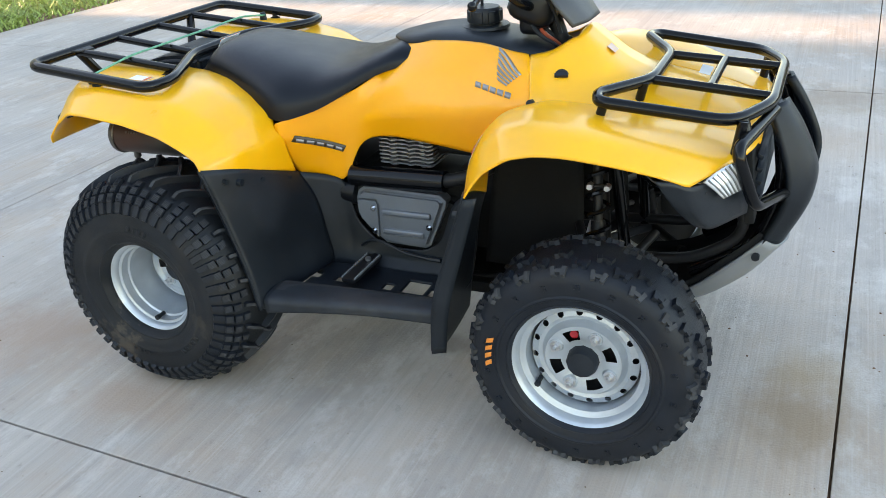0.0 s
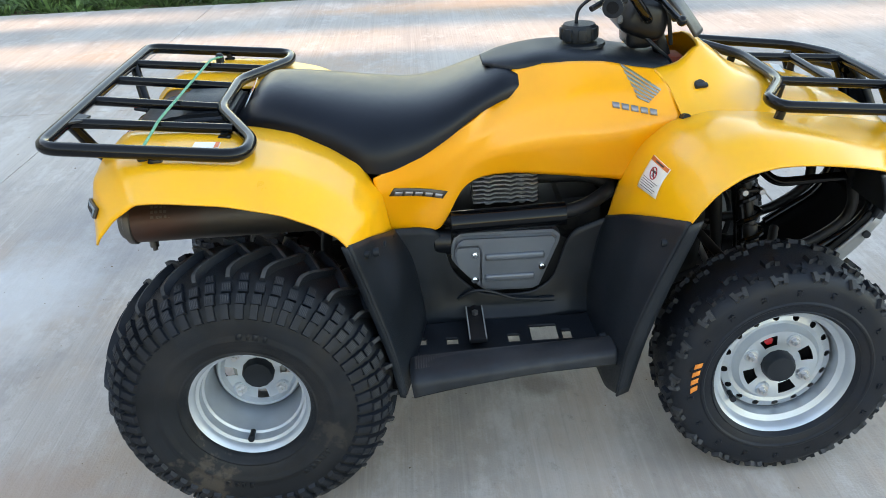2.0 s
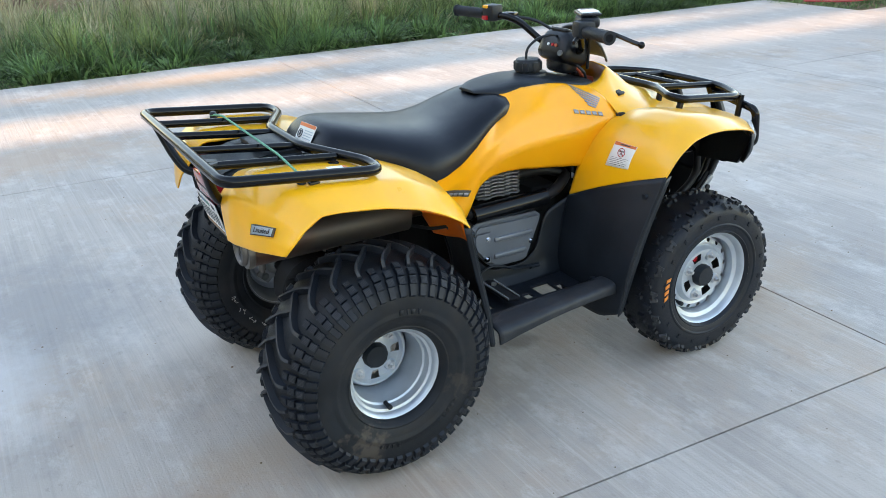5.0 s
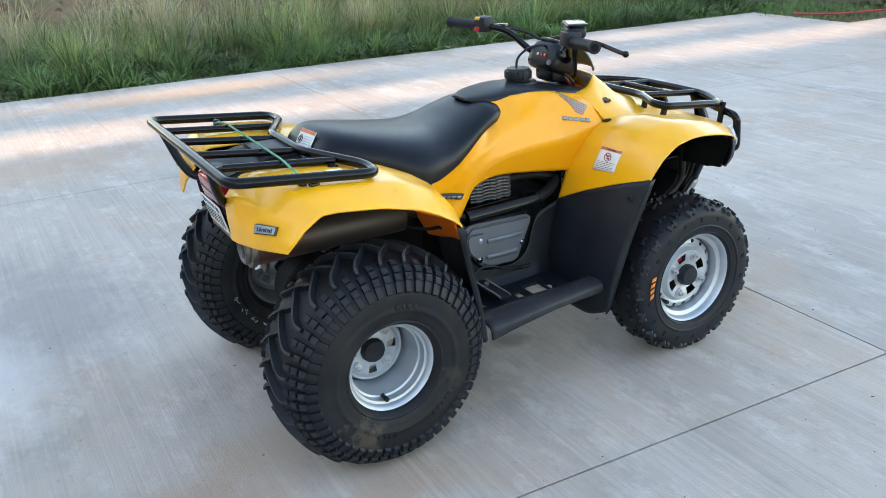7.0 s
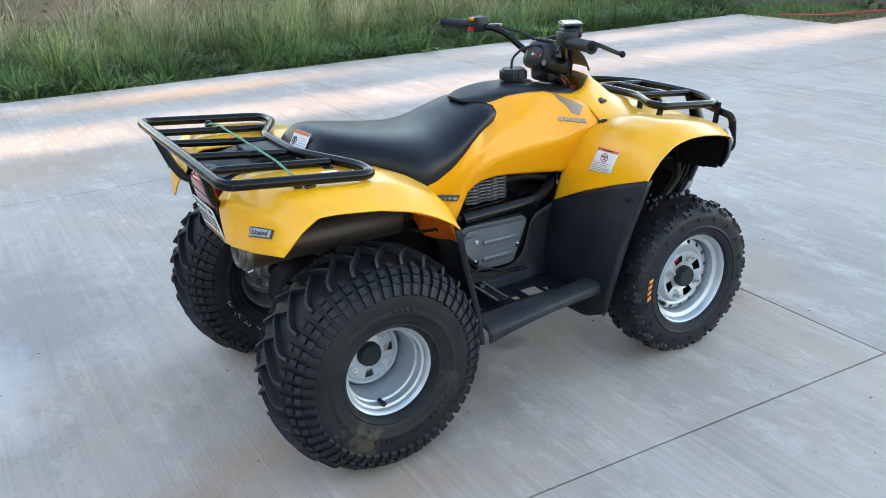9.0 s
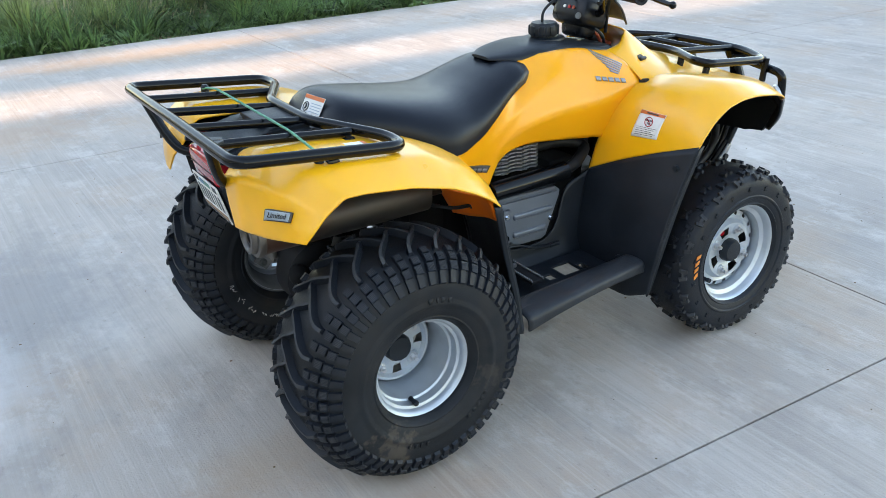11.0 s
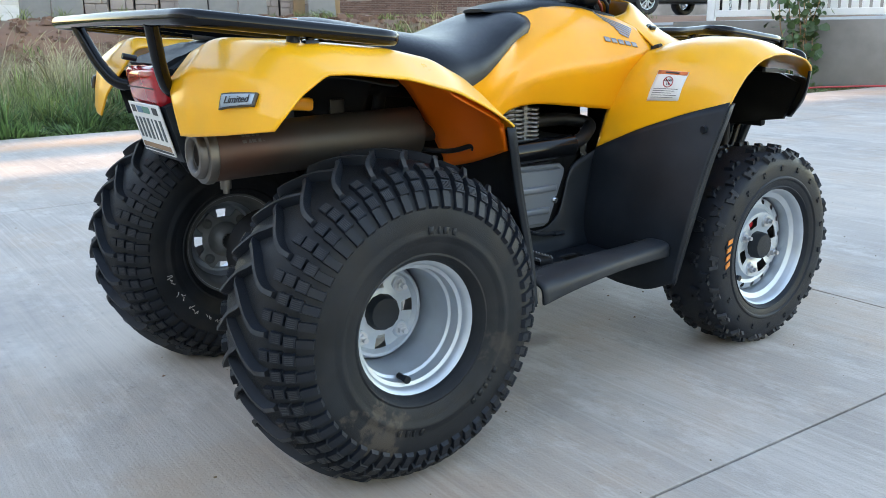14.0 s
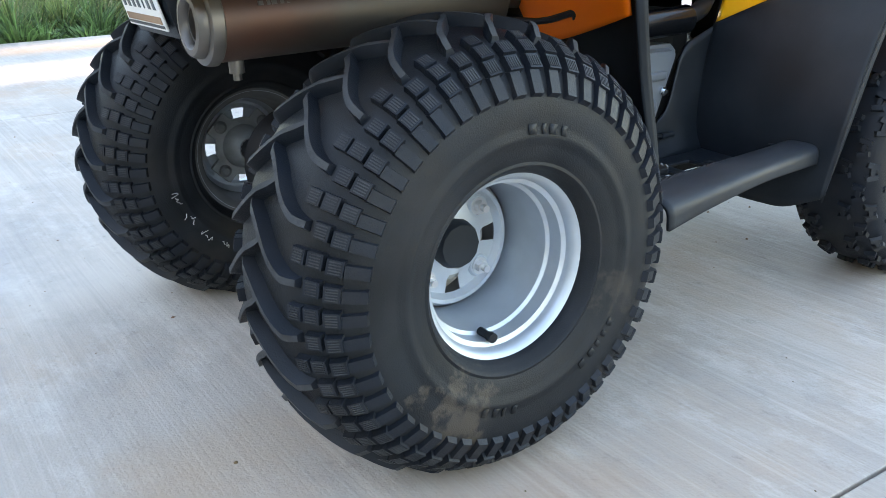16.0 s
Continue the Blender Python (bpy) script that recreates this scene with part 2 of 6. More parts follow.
M_BRICK = material("brown_brick", (0.165, 0.10, 0.082), 0.85, vary=0.25, scale=3, each=0.25, island=0.25, grain=0.4, grain_scale=80)
M_MORTAR = material("mortar", (0.32, 0.28, 0.25), 0.9, vary=0.15)
M_ROOF = material("tan_shingle", (0.30, 0.19, 0.12), 0.9, vary=0.2, scale=3, grain=0.6, grain_scale=30)
M_PAINTW = material("white_paint", (0.78, 0.78, 0.77), 0.45, vary=0.04)
M_WALLC = material("weathered_concrete", (0.25, 0.24, 0.225), 0.88, vary=0.2, scale=1.5, grain=0.5, grain_scale=60, dirt=(0.14, 0.13, 0.115), dirt_amount=0.7, dirt_scale=1.2)
M_ASPHALT = material("grey_drive", (0.22, 0.215, 0.21), 0.9, vary=0.15, scale=1.0)
M_SUV = material("brown_car_paint", (0.040, 0.032, 0.026), 0.3, 0.3, vary=0.05, coat=0.35)
M_GLASS = material("dark_window_glass", (0.02, 0.024, 0.028), 0.05, vary=0.02, spec=0.8)
M_LEAF = material("broad_leaf", (0.055, 0.105, 0.035), 0.5, vary=0.25, island=0.35)
M_FLANK = material("stained_tyre_rubber", (0.0090, 0.0112, 0.0145), 0.52, vary=0.35, scale=14, grain=0.3, grain_scale=500, spec=0.24, dirt=(0.026, 0.025, 0.025), dirt_amount=0.55, dirt_scale=11)
M_HOSE = material("red_hose", (0.42, 0.05, 0.055), 0.45, vary=0.1)
M_WOOD = material("weathered_timber", (0.31, 0.20, 0.11), 0.8, vary=0.25, scale=3, grain=0.5, grain_scale=60)
M_SIDING = material("pale_wall", (0.5, 0.47, 0.43), 0.85, vary=0.08, scale=1)


def mud_patch(m, centre, radius, color, amount):
    """Dried mud on one place of a surface, with a ragged outline."""
    nodes, links = m.node_tree.nodes, m.node_tree.links
    b = nodes["Principled BSDF"]
    before = b.inputs["Base Color"].links[0].from_socket
    co = nodes.new("ShaderNodeTexCoord")
    far = nodes.new("ShaderNodeVectorMath")
    far.operation = "DISTANCE"
    far.inputs[1].default_value = centre
    links.new(co.outputs["Object"], far.inputs[0])
    rag = nodes.new("ShaderNodeTexNoise")
    rag.inputs["Scale"].default_value, rag.inputs["Detail"].default_value = 30, 9
    rag.inputs["Roughness"].default_value = 0.65
    links.new(co.outputs["Object"], rag.inputs["Vector"])
    add = nodes.new("ShaderNodeMath")
    add.operation = "MULTIPLY_ADD"
    add.inputs[1].default_value = radius * 5
    links.new(rag.outputs["Fac"], add.inputs[0])
    links.new(far.outputs["Value"], add.inputs[2])
    cut = nodes.new("ShaderNodeMapRange")
    cut.inputs[1].default_value, cut.inputs[2].default_value = radius * 3.1, radius * 2.6
    cut.inputs[4].default_value = amount
    links.new(add.outputs[0], cut.inputs[0])
    mix = nodes.new("ShaderNodeMix")
    mix.data_type = "RGBA"
    mix.inputs[7].default_value = (*color, 1)
    links.new(cut.outputs[0], mix.inputs[0])
    links.new(before, mix.inputs[6])
    links.new(mix.outputs[2], b.inputs["Base Color"])


mud_patch(M_FLANK, (-0.105, -0.13, -0.155), 0.085, (0.095, 0.076, 0.058), 0.45)
mud_patch(M_FLANK, (0.16, -0.13, -0.06), 0.05, (0.085, 0.07, 0.055), 0.25)

# ---- shaping helpers ----
def finish(bm, name, mat, parent=None, label="", smooth=40):
    bmesh.ops.recalc_face_normals(bm, faces=bm.faces[:])
    me = bpy.data.meshes.new(name)
    bm.to_mesh(me)
    bm.free()
    for one in (mat if isinstance(mat, (list, tuple)) else [mat]):
        me.materials.append(one)
    if smooth:
        me.shade_smooth()
        me.set_sharp_from_angle(angle=radians(smooth))
    ob = new(name, me)
    if parent:
        ob.parent = parent
    if label:
        ob["label"] = label
    return ob


def part(name, bm, mat, parent, label="", smooth=40):
    return finish(bm, name, mat, parent, label, smooth)


def raw(name, verts, faces, mat, parent=None, smooth=40, index=None):
    me = bpy.data.meshes.new(name)
    me.from_pydata(verts, [], faces)
    for one in (mat if isinstance(mat, (list, tuple)) else [mat]):
        me.materials.append(one)
    if index is not None:
        me.polygons.foreach_set("material_index", index)
    if smooth:
        me.shade_smooth()
        me.set_sharp_from_angle(angle=radians(smooth))
    ob = new(name, me)
    if parent:
        ob.parent = parent
    return ob


def box(bm, size, at, rot=(0, 0, 0), bevel=0.0, seg=2, taper=1.0):
    """A bevelled box; taper narrows its top."""
    r = bmesh.ops.create_cube(bm, size=1)
    vs = r["verts"]
    for v in vs:
        k = taper if v.co.z > 0 else 1
        v.co = Vector((v.co.x * size[0] * k, v.co.y * size[1] * k, v.co.z * size[2]))
    if bevel:
        es = {e for v in vs for e in v.link_edges}
        out = bmesh.ops.bevel(bm, geom=list(es), offset=bevel, segments=seg, affect="EDGES", profile=0.6)
        vs = list({v for f in out["faces"] for v in f.verts} | {v for v in vs if v.is_valid})
    bmesh.ops.transform(bm, matrix=pose(*at, *rot), verts=vs)
    return vs


def rod(bm, a, b, r, n=12, r2=None):
    a, b = Vector(a), Vector(b)
    m = Matrix.Translation((a + b) / 2) @ (b - a).to_track_quat("Z", "Y").to_matrix().to_4x4()
    bmesh.ops.create_cone(bm, cap_ends=True, segments=n, radius1=r, radius2=r if r2 is None else r2, depth=(b - a).length, matrix=m)


def rounded(points, radius, steps=5, closed=False):
    """A polyline with its corners rounded."""
    pts = [Vector(p) for p in points]
    out, n = [], len(pts)
    for i, p in enumerate(pts):
        if not closed and i in (0, n - 1):
            out.append(p)
            continue
        a, b = pts[i - 1], pts[(i + 1) % n]
        d = min(radius, (a - p).length * 0.45, (b - p).length * 0.45)
        s, e = p + (a - p).normalized() * d, p + (b - p).normalized() * d
        for k in range(steps + 1):
            t = k / steps
            out.append(s * (1 - t) ** 2 + p * 2 * t * (1 - t) + e * t * t)
    return out


def tube(bm, points, r, n=10, closed=False, radius=0.04, ends=True):
    pts = rounded(points, radius, 5, closed)
    count = len(pts)
    rings, up = [], None
    for i, p in enumerate(pts):
        if closed:
            d = (pts[(i + 1) % count] - pts[i - 1]).normalized()
        else:
            d = (pts[min(i + 1, count - 1)] - pts[max(i - 1, 0)]).normalized()
        if up is None:
            up = Vector((0, 0, 1)) if abs(d.z) < 0.9 else Vector((1, 0, 0))
        side = d.cross(up).normalized()
        up = side.cross(d).normalized()
        rings.append([bm.verts.new(p + (side * math.cos(a) + up * math.sin(a)) * r) for a in (2 * math.pi * k / n for k in range(n))])
    for i in range(count if closed else count - 1):
        a, b = rings[i], rings[(i + 1) % count]
        for k in range(n):
            bm.faces.new((a[k], a[(k + 1) % n], b[(k + 1) % n], b[k]))
    if not closed and ends:
        bm.faces.new(rings[0])
        bm.faces.new(rings[-1][::-1])


def spline(values, t):
    """Catmull-Rom through rows of numbers, t from 0 to 1."""
    v = np.asarray(values, float)
    n = len(v) - 1
    x = min(max(t, 0), 1) * n
    i = min(int(x), n - 1)
    f = x - i
    p1, p2 = v[i], v[i + 1]
    p0 = v[i - 1] if i else 2 * p1 - p2
    p3 = v[i + 2] if i + 2 <= n else 2 * p2 - p1
    return 0.5 * (2 * p1 + (p2 - p0) * f + (2 * p0 - 5 * p1 + 4 * p2 - p3) * f * f + (3 * p1 - p0 - 3 * p2 + p3) * f ** 3)


def bent(values, t, corner):
    """Straight runs between the rows of numbers, with each inner corner rounded over its share of the runs."""
    v = np.asarray(values, float)
    n = len(v) - 1
    x = min(max(t, 0), 1) * n
    k = int(round(x))
    if 0 < k < n and abs(x - k) < corner:
        f = (x - k + corner) / (2 * corner)
        s, e = v[k] + (v[k - 1] - v[k]) * corner, v[k] + (v[k + 1] - v[k]) * corner
        return s * (1 - f) ** 2 + v[k] * 2 * f * (1 - f) + e * f * f
    i = min(int(x), n - 1)
    return v[i] + (v[i + 1] - v[i]) * (x - i)


def sheet(bm, grid, nu, nv, sides=(1, -1), skip=None, corner=None, corner_u=None):
    """A skin through a grid of control points (rows of x, y, z), for one side or both sides of y = 0;
    corner: bends of that share between straight runs, in place of one smooth sweep."""
    g = np.asarray(grid, float)
    if sides is False:
        sides = (1,)
    for sign in sides:
        rows = []
        for i in range(nu + 1):
            row = bent(g, i / nu, corner_u) if corner_u else spline(g, i / nu)
            rows.append([bm.verts.new(Vector(bent(row, j / nv, corner) if corner else spline(row, j / nv))) for j in range(nv + 1)])
        if sign < 0:
            for r in rows:
                for v in r:
                    v.co.y = -v.co.y
        for i in range(nu):
            for j in range(nv):
                if skip and skip(i / nu, j / nv):
                    continue
                f = (rows[i][j], rows[i + 1][j], rows[i + 1][j + 1], rows[i][j + 1])
                bm.faces.new(f if sign > 0 else f[::-1])
    bmesh.ops.remove_doubles(bm, verts=bm.verts[:], dist=0.0004)


def thick(ob, t, offset=0.0):
    m = ob.modifiers.new("thickness", "SOLIDIFY")
    m.thickness, m.offset = t, offset
    return ob


def revolve(bm, profile, n, axis="y", at=(0, 0, 0), skip=None):
    """Turns (along, radius) pairs about an axis."""
    rings = []
    for k in range(n):
        a = 2 * math.pi * k / n
        c, s = math.cos(a), math.sin(a)
        ring = []
        for w, r in profile:
            co = {"y": (r * c, w, r * s), "z": (r * c, r * s, w), "x": (w, r * c, r * s)}[axis]
            ring.append(bm.verts.new(Vector(co) + Vector(at)))
        rings.append(ring)
    for k in range(n):
        a, b = rings[k], rings[(k + 1) % n]
        for i in range(len(profile) - 1):
            if skip and skip(k, i):
                continue
            if profile[i][1] < 1e-6:
                bm.faces.new((a[i], a[i + 1], b[i + 1]))
            elif profile[i + 1][1] < 1e-6:
                bm.faces.new((a[i], a[i + 1], b[i]))
            else:
                bm.faces.new((a[i], a[i + 1], b[i + 1], b[i]))
    bmesh.ops.remove_doubles(bm, verts=bm.verts[:], dist=1e-5)


def thing(name, label, category, group="", at=(0, 0, 0)):
    ob = new(name)
    ob.location = at
    ob.empty_display_size = 0.1
    return tagged(ob, label, category, group)


def flat(bm, points, lift, away):
    """A thin plate with the outline points, raised by lift along away."""
    away = Vector(away).normalized() * lift
    low = [bm.verts.new(Vector(p)) for p in points]
    top = [bm.verts.new(Vector(p) + away) for p in points]
    bm.faces.new(top)
    bm.faces.new(low[::-1])
    for i in range(len(low)):
        j = (i + 1) % len(low)
        bm.faces.new((low[i], low[j], top[j], top[i]))


def lettering(text, size, m, mat, parent, name="lettering", shear=0.0, depth=0.0006):
    """Raised words in the built-in font; m puts their centre, x along the line and z away from the surface."""
    cu = bpy.data.curves.new(name, "FONT")
    cu.body, cu.size, cu.align_x, cu.align_y, cu.shear, cu.extrude, cu.resolution_u = text, size, "CENTER", "CENTER", shear, depth, 3
    tmp = bpy.data.objects.new(name, cu)
    scene.collection.objects.link(tmp)
    bpy.context.view_layer.update()
    me = bpy.data.meshes.new_from_object(tmp.evaluated_get(bpy.context.evaluated_depsgraph_get()))
    bpy.data.objects.remove(tmp)
    me.materials.clear()
    me.materials.append(mat)
    ob = new(name, me)
    ob.parent = parent
    ob.matrix_world = m
    return ob


def facing(at, x_dir, out):
    """A pose with x along x_dir and z along out."""
    z = Vector(out).normalized()
    x = Vector(x_dir)
    x = (x - z * x.dot(z)).normalized()
    y = z.cross(x)
    m = Matrix((x, y, z)).transposed().to_4x4()
    m.translation = Vector(at)
    return m

# ---- ground, drive and the surroundings ----
def smooth_step(a, b, x):
    t = min(max((x - a) / (b - a), 0), 1)
    return t * t * (3 - 2 * t)


def ground_height(x, y):
    """Flat round the drive, rising to an earth bank at its far side."""
    h = -0.03 + 1.0 * smooth_step(8.8, 12.2, y + 0.22 * x)
    if y > 5.9:
        h += 0.06 * noise.noise((x * 0.5, y * 0.5, 0.3)) * smooth_step(6.0, 7.5, y)
    return h


def build_ground():
    xs = [-900, -400, -150, -60, -30] + list(np.arange(-20, 30.1, 0.6)) + [40, 60, 110, 250, 500, 900]
    ys = [-900, -300, -100, -40, -20] + list(np.arange(-12, 30.1, 0.6)) + [40, 60, 110, 250, 500, 900]
    verts = [(x, y, ground_height(x, y)) for y in ys for x in xs]
    n = len(xs)
    faces = [(j * n + i, j * n + i + 1, (j + 1) * n + i + 1, (j + 1) * n + i) for j in range(len(ys) - 1) for i in range(n - 1)]
    tagged(raw("ground", verts, faces, M_EARTH), "red earth ground with patchy grass round the drive", "ground", kind="structure")


build_ground()

PAVE_TURN = -1.9
JOINTS_X = [-4.88] + [1.66 + 3.18 * k for k in range(-1, 4)]
JOINTS_Y = [-11.15, -7.7, -4.25, -0.80, 2.65, 5.75]
pavement = tagged(new("pavement", None), "pale broomed concrete driveway of large slabs with dark joints", "driveway", kind="structure")
pavement.rotation_euler.z = radians(PAVE_TURN)




def wall_block(name, a, b, z0, z1, thick_m, mat, label, category, kind="structure", parent=None):
    """An upright wall from a to b on plan."""
    a, b = Vector((*a, 0)), Vector((*b, 0))
    d = b - a
    bm = bmesh.new()
    box(bm, (d.length, thick_m, z1 - z0), ((a.x + b.x) / 2, (a.y + b.y) / 2, (z0 + z1) / 2), (0, 0, math.degrees(math.atan2(d.y, d.x))), 0.01)
    ob = finish(bm, name, mat, parent)
    if not parent:
        tagged(ob, label, category, kind=kind)
    return ob


# unseen plain wall added against the low sun; two gaps pass streaks of sunlight
wall_block("sun_blocker_west", (-25, -60), (-25, 4.72), -0.05, 17, 0.25, M_SIDING, "unseen pale wall added to shade the yard from the sun", "wall")
wall_block("sun_blocker_pier", (-25, 5.42), (-25, 6.05), -0.05, 17, 0.25, M_SIDING, "unseen pale pier between two gaps of the added wall", "wall")
wall_block("sun_blocker_far", (-25, 6.5), (-25, 80), -0.05, 17, 0.25, M_SIDING, "unseen far part of the added sun-blocking wall", "wall")
for k, (y0, y1, z, h) in enumerate(((4.72, 5.42, 4.15, 0.08), (4.72, 5.42, 10.9, 12.2), (6.05, 6.5, 3.45, 0.16), (6.05, 6.5, 4.0, 0.30), (6.05, 6.5, 10.75, 12.5), (4.72, 5.42, 1.2, 2.4), (6.05, 6.5, 1.2, 2.4))):
    wall_block("sun_blocker_rail", (-25, y0), (-25, y1), z - h / 2, z + h / 2, 0.2, M_SIDING, "unseen pale rail added to break up a sunlight streak", "trim")


def stone_wall():
    """Tall rough panels standing side by side on the bank, with dark slots between them."""
    a, b = Vector((2.9, 16.2)), Vector((7.95, 14.2))
    ang = math.degrees(math.atan2(b.y - a.y, b.x - a.x))
    n = 12
    wall = wall_block("wall_stone", (a.x + 0.08, a.y + 0.2), (b.x + 0.08, b.y + 0.2), 0.7, 3.4, 0.12, M_INK, "row of tall rough grey stone panels on the earth bank", "stone wall")
    rnd = random.Random(5)
    for k in range(n):
        c = a.lerp(b, (k + 0.5) / n)
        bm = bmesh.new()
        w = (b - a).length / n - 0.035
        z = 0.75
        while z < 3.4:
            h = rnd.uniform(0.10, 0.34)
            x = -w / 2
            while x < w / 2 - 0.03:
                ww = min(rnd.uniform(0.16, 0.5), w / 2 - x)
                box(bm, (ww - 0.006, 0.14 + rnd.uniform(-0.02, 0.02), h - 0.006), (x + ww / 2, 0, z + h / 2), (0, 0, 0), 0.008, 1)
                x += ww
            z += h
        box(bm, (w, 0.1, 2.7), (0, 0.04, 2.08))
        ob = part("panel", bm, M_STONE, wall)
        ob.matrix_world = pose(c.x, c.y, 0, 0, 0, ang)
    for k in range(6):
        c = a.lerp(b, (0.03, 0.13, 0.53, 0.63, 0.73, 0.97)[k]) + Vector((-0.28, -0.75)) * 0.9
        bm = bmesh.new()
        box(bm, (0.52, 0.06, 0.5), (0, 0, 0.24), (-14, 0, 0), 0.01)
        ob = tagged(finish(bm, "concrete_slab", M_WALLC), "loose grey concrete slab leaning at the foot of the stone panels", "slab", "loose slabs")
        ob.matrix_world = pose(c.x, c.y, ground_height(c.x, c.y) - 0.02, 0, 0, ang + rnd.uniform(-6, 6))
    for k, (f, w) in enumerate(((0.90, 0.22), (1.02, 0.3))):
        c = a.lerp(b, f) + Vector((-0.1, -0.25))
        bm = bmesh.new()
        box(bm, (w, 0.12, 2.7), (0, 0, 1.3), (0, 0, 0), 0.015)
        ob = tagged(finish(bm, "timber_post", M_WOOD), "weathered timber post standing against the stone panels", "post", "timber posts")
        ob.matrix_world = pose(c.x, c.y, ground_height(c.x, c.y) - 0.03, 0, 0, ang + 8)


stone_wall()


def brick_house():
    """A long single-storey brick house behind the bank."""
    house = thing("brick_house", "single-storey brown brick house with white-framed windows", "house", at=(18.6, 33.4, 1.0))
    ang = math.atan2(28.0 - 33.4, 25.9 - 18.6)
    house.rotation_euler.z = ang
    L = 9.1
    holes = ((1.0, 0.9), (3.85, 0.32), (6.55, 0.85))
    bm = bmesh.new()
    x = -2.0
    for hx, hw in (*holes, (L, 0)):
        if hx > x:
            box(bm, (hx - x, 0.3, 3.0), ((x + hx) / 2, 0.15, 1.5))
        if hw:
            box(bm, (hw, 0.3, 1.05), (hx + hw / 2, 0.15, 0.525))
            box(bm, (hw, 0.3, 0.55), (hx + hw / 2, 0.15, 2.725))
        x = hx + hw
    box(bm, (0.3, 8, 3.0), (L - 0.15, 4.3, 1.5))
    part("wall", bm, M_MORTAR, house)
    bricks, faces = [], []
    rnd = random.Random(3)
    for row in range(40):
        z = row * 0.075
        xx = -2.0 + (0.11 if row % 2 else 0)
        while xx < L - 0.2:
            inside = any(hx - 0.2 < xx < hx + hw and 1.05 - 0.07 < z < 2.45 for hx, hw in holes)
            if not inside:
                i = len(bricks)
                x0, x1, z0, z1, y = xx, xx + 0.21, z, z + 0.065, -0.012 - rnd.uniform(0, 0.006)
                bricks += [(x0, 0, z0), (x1, 0, z0), (x1, 0, z1), (x0, 0, z1), (x0, y, z0), (x1, y, z0), (x1, y, z1), (x0, y, z1)]
                faces += [(i + 4, i + 5, i + 6, i + 7), (i, i + 1, i + 5, i + 4), (i + 3, i + 7, i + 6, i + 2), (i, i + 4, i + 7, i + 3), (i + 1, i + 2, i + 6, i + 5)]
            xx += 0.22
    ob = raw("brickwork", bricks, faces, M_BRICK, house, 0)
    ob["kind"] = "stuff"
    for hx, hw in holes:
        bm = bmesh.new()
        box(bm, (hw, 0.05, 1.4), (hx + hw / 2, 0.16, 1.75))
        w = part("window", bm, M_GLASS, house, "dark double-hung window")
        bm = bmesh.new()
        for dx in (0, hw):
            box(bm, (0.07, 0.1, 1.42), (hx + dx, 0.1, 1.75))
        for dz in (1.06, 1.75, 2.44):
            box(bm, (hw + 0.07, 0.1, 0.06), (hx + hw / 2, 0.095, dz))
        part("window_frame", bm, M_PAINTW, w, "white window frame")
        bm = bmesh.new()
        box(bm, (hw + 0.2, 0.14, 0.07), (hx + hw / 2, 0.02, 1.0))
        part("window_sill", bm, M_MORTAR, w)
    bm = bmesh.new()
    box(bm, (2.0, 0.06, 0.35), (3.2, -0.03, 0.12))
    part("vent", bm, M_INK, house, "dark crawl space opening")
    bm = bmesh.new()
    vs = [bm.verts.new(p) for p in ((-2.5, -0.6, 2.95), (L + 0.5, -0.6, 2.95), (L + 0.5, 9, 2.95), (-2.5, 9, 2.95), (-2.5, 4.2, 5.2), (L + 0.5, 4.2, 5.2))]
    for f in ((0, 1, 5, 4), (2, 3, 4, 5), (0, 4, 3), (1, 2, 5), (0, 3, 2, 1)):
        bm.faces.new([vs[i] for i in f])
    part("roof", bm, M_ROOF, house, smooth=0)


brick_house()


def garage():
    """A small far house with a pale garage door."""
    g = thing("garage", "far tan-roofed house with a closed white garage door", "house", at=(7.5, 63, 0.97))
    g.rotation_euler.z = radians(-10)
    bm = bmesh.new()
    box(bm, (8, 6, 2.6), (2.5, 3, 1.3))
    part("wall", bm, M_SIDING, g)
    bm = bmesh.new()
    for k in range(4):
        box(bm, (2.9, 0.08, 0.5), (3.6, -0.05, 0.3 + 0.52 * k), (0, 0, 0), 0.02)
    part("garage_door", bm, M_PAINTW, g, "white sectional garage door")
    bm = bmesh.new()
    vs = [bm.verts.new(p) for p in ((-2, -0.7, 2.3), (7, -0.7, 2.3), (7, 7, 2.3), (-2, 7, 2.3), (-2, 3, 5.0), (7, 3, 5.0))]
    for f in ((0, 1, 5, 4), (2, 3, 4, 5), (0, 4, 3), (1, 2, 5), (0, 3, 2, 1)):
        bm.faces.new([vs[i] for i in f])
    part("roof", bm, M_ROOF, g, smooth=0)


garage()

# raised ground behind the retaining wall
WALL_A, WALL_B = Vector((9.35, 6.55)), Vector((13.2, -1.2))
WALL_DIR = (WALL_B - WALL_A).normalized()
WALL_OUT = Vector((-WALL_DIR.y, WALL_DIR.x)) * -1
BACK = Vector((-WALL_DIR.y, WALL_DIR.x))


def along(d, off, z=0.0):
    p = WALL_A + WALL_DIR * d + BACK * off
    return (p.x, p.y, z)


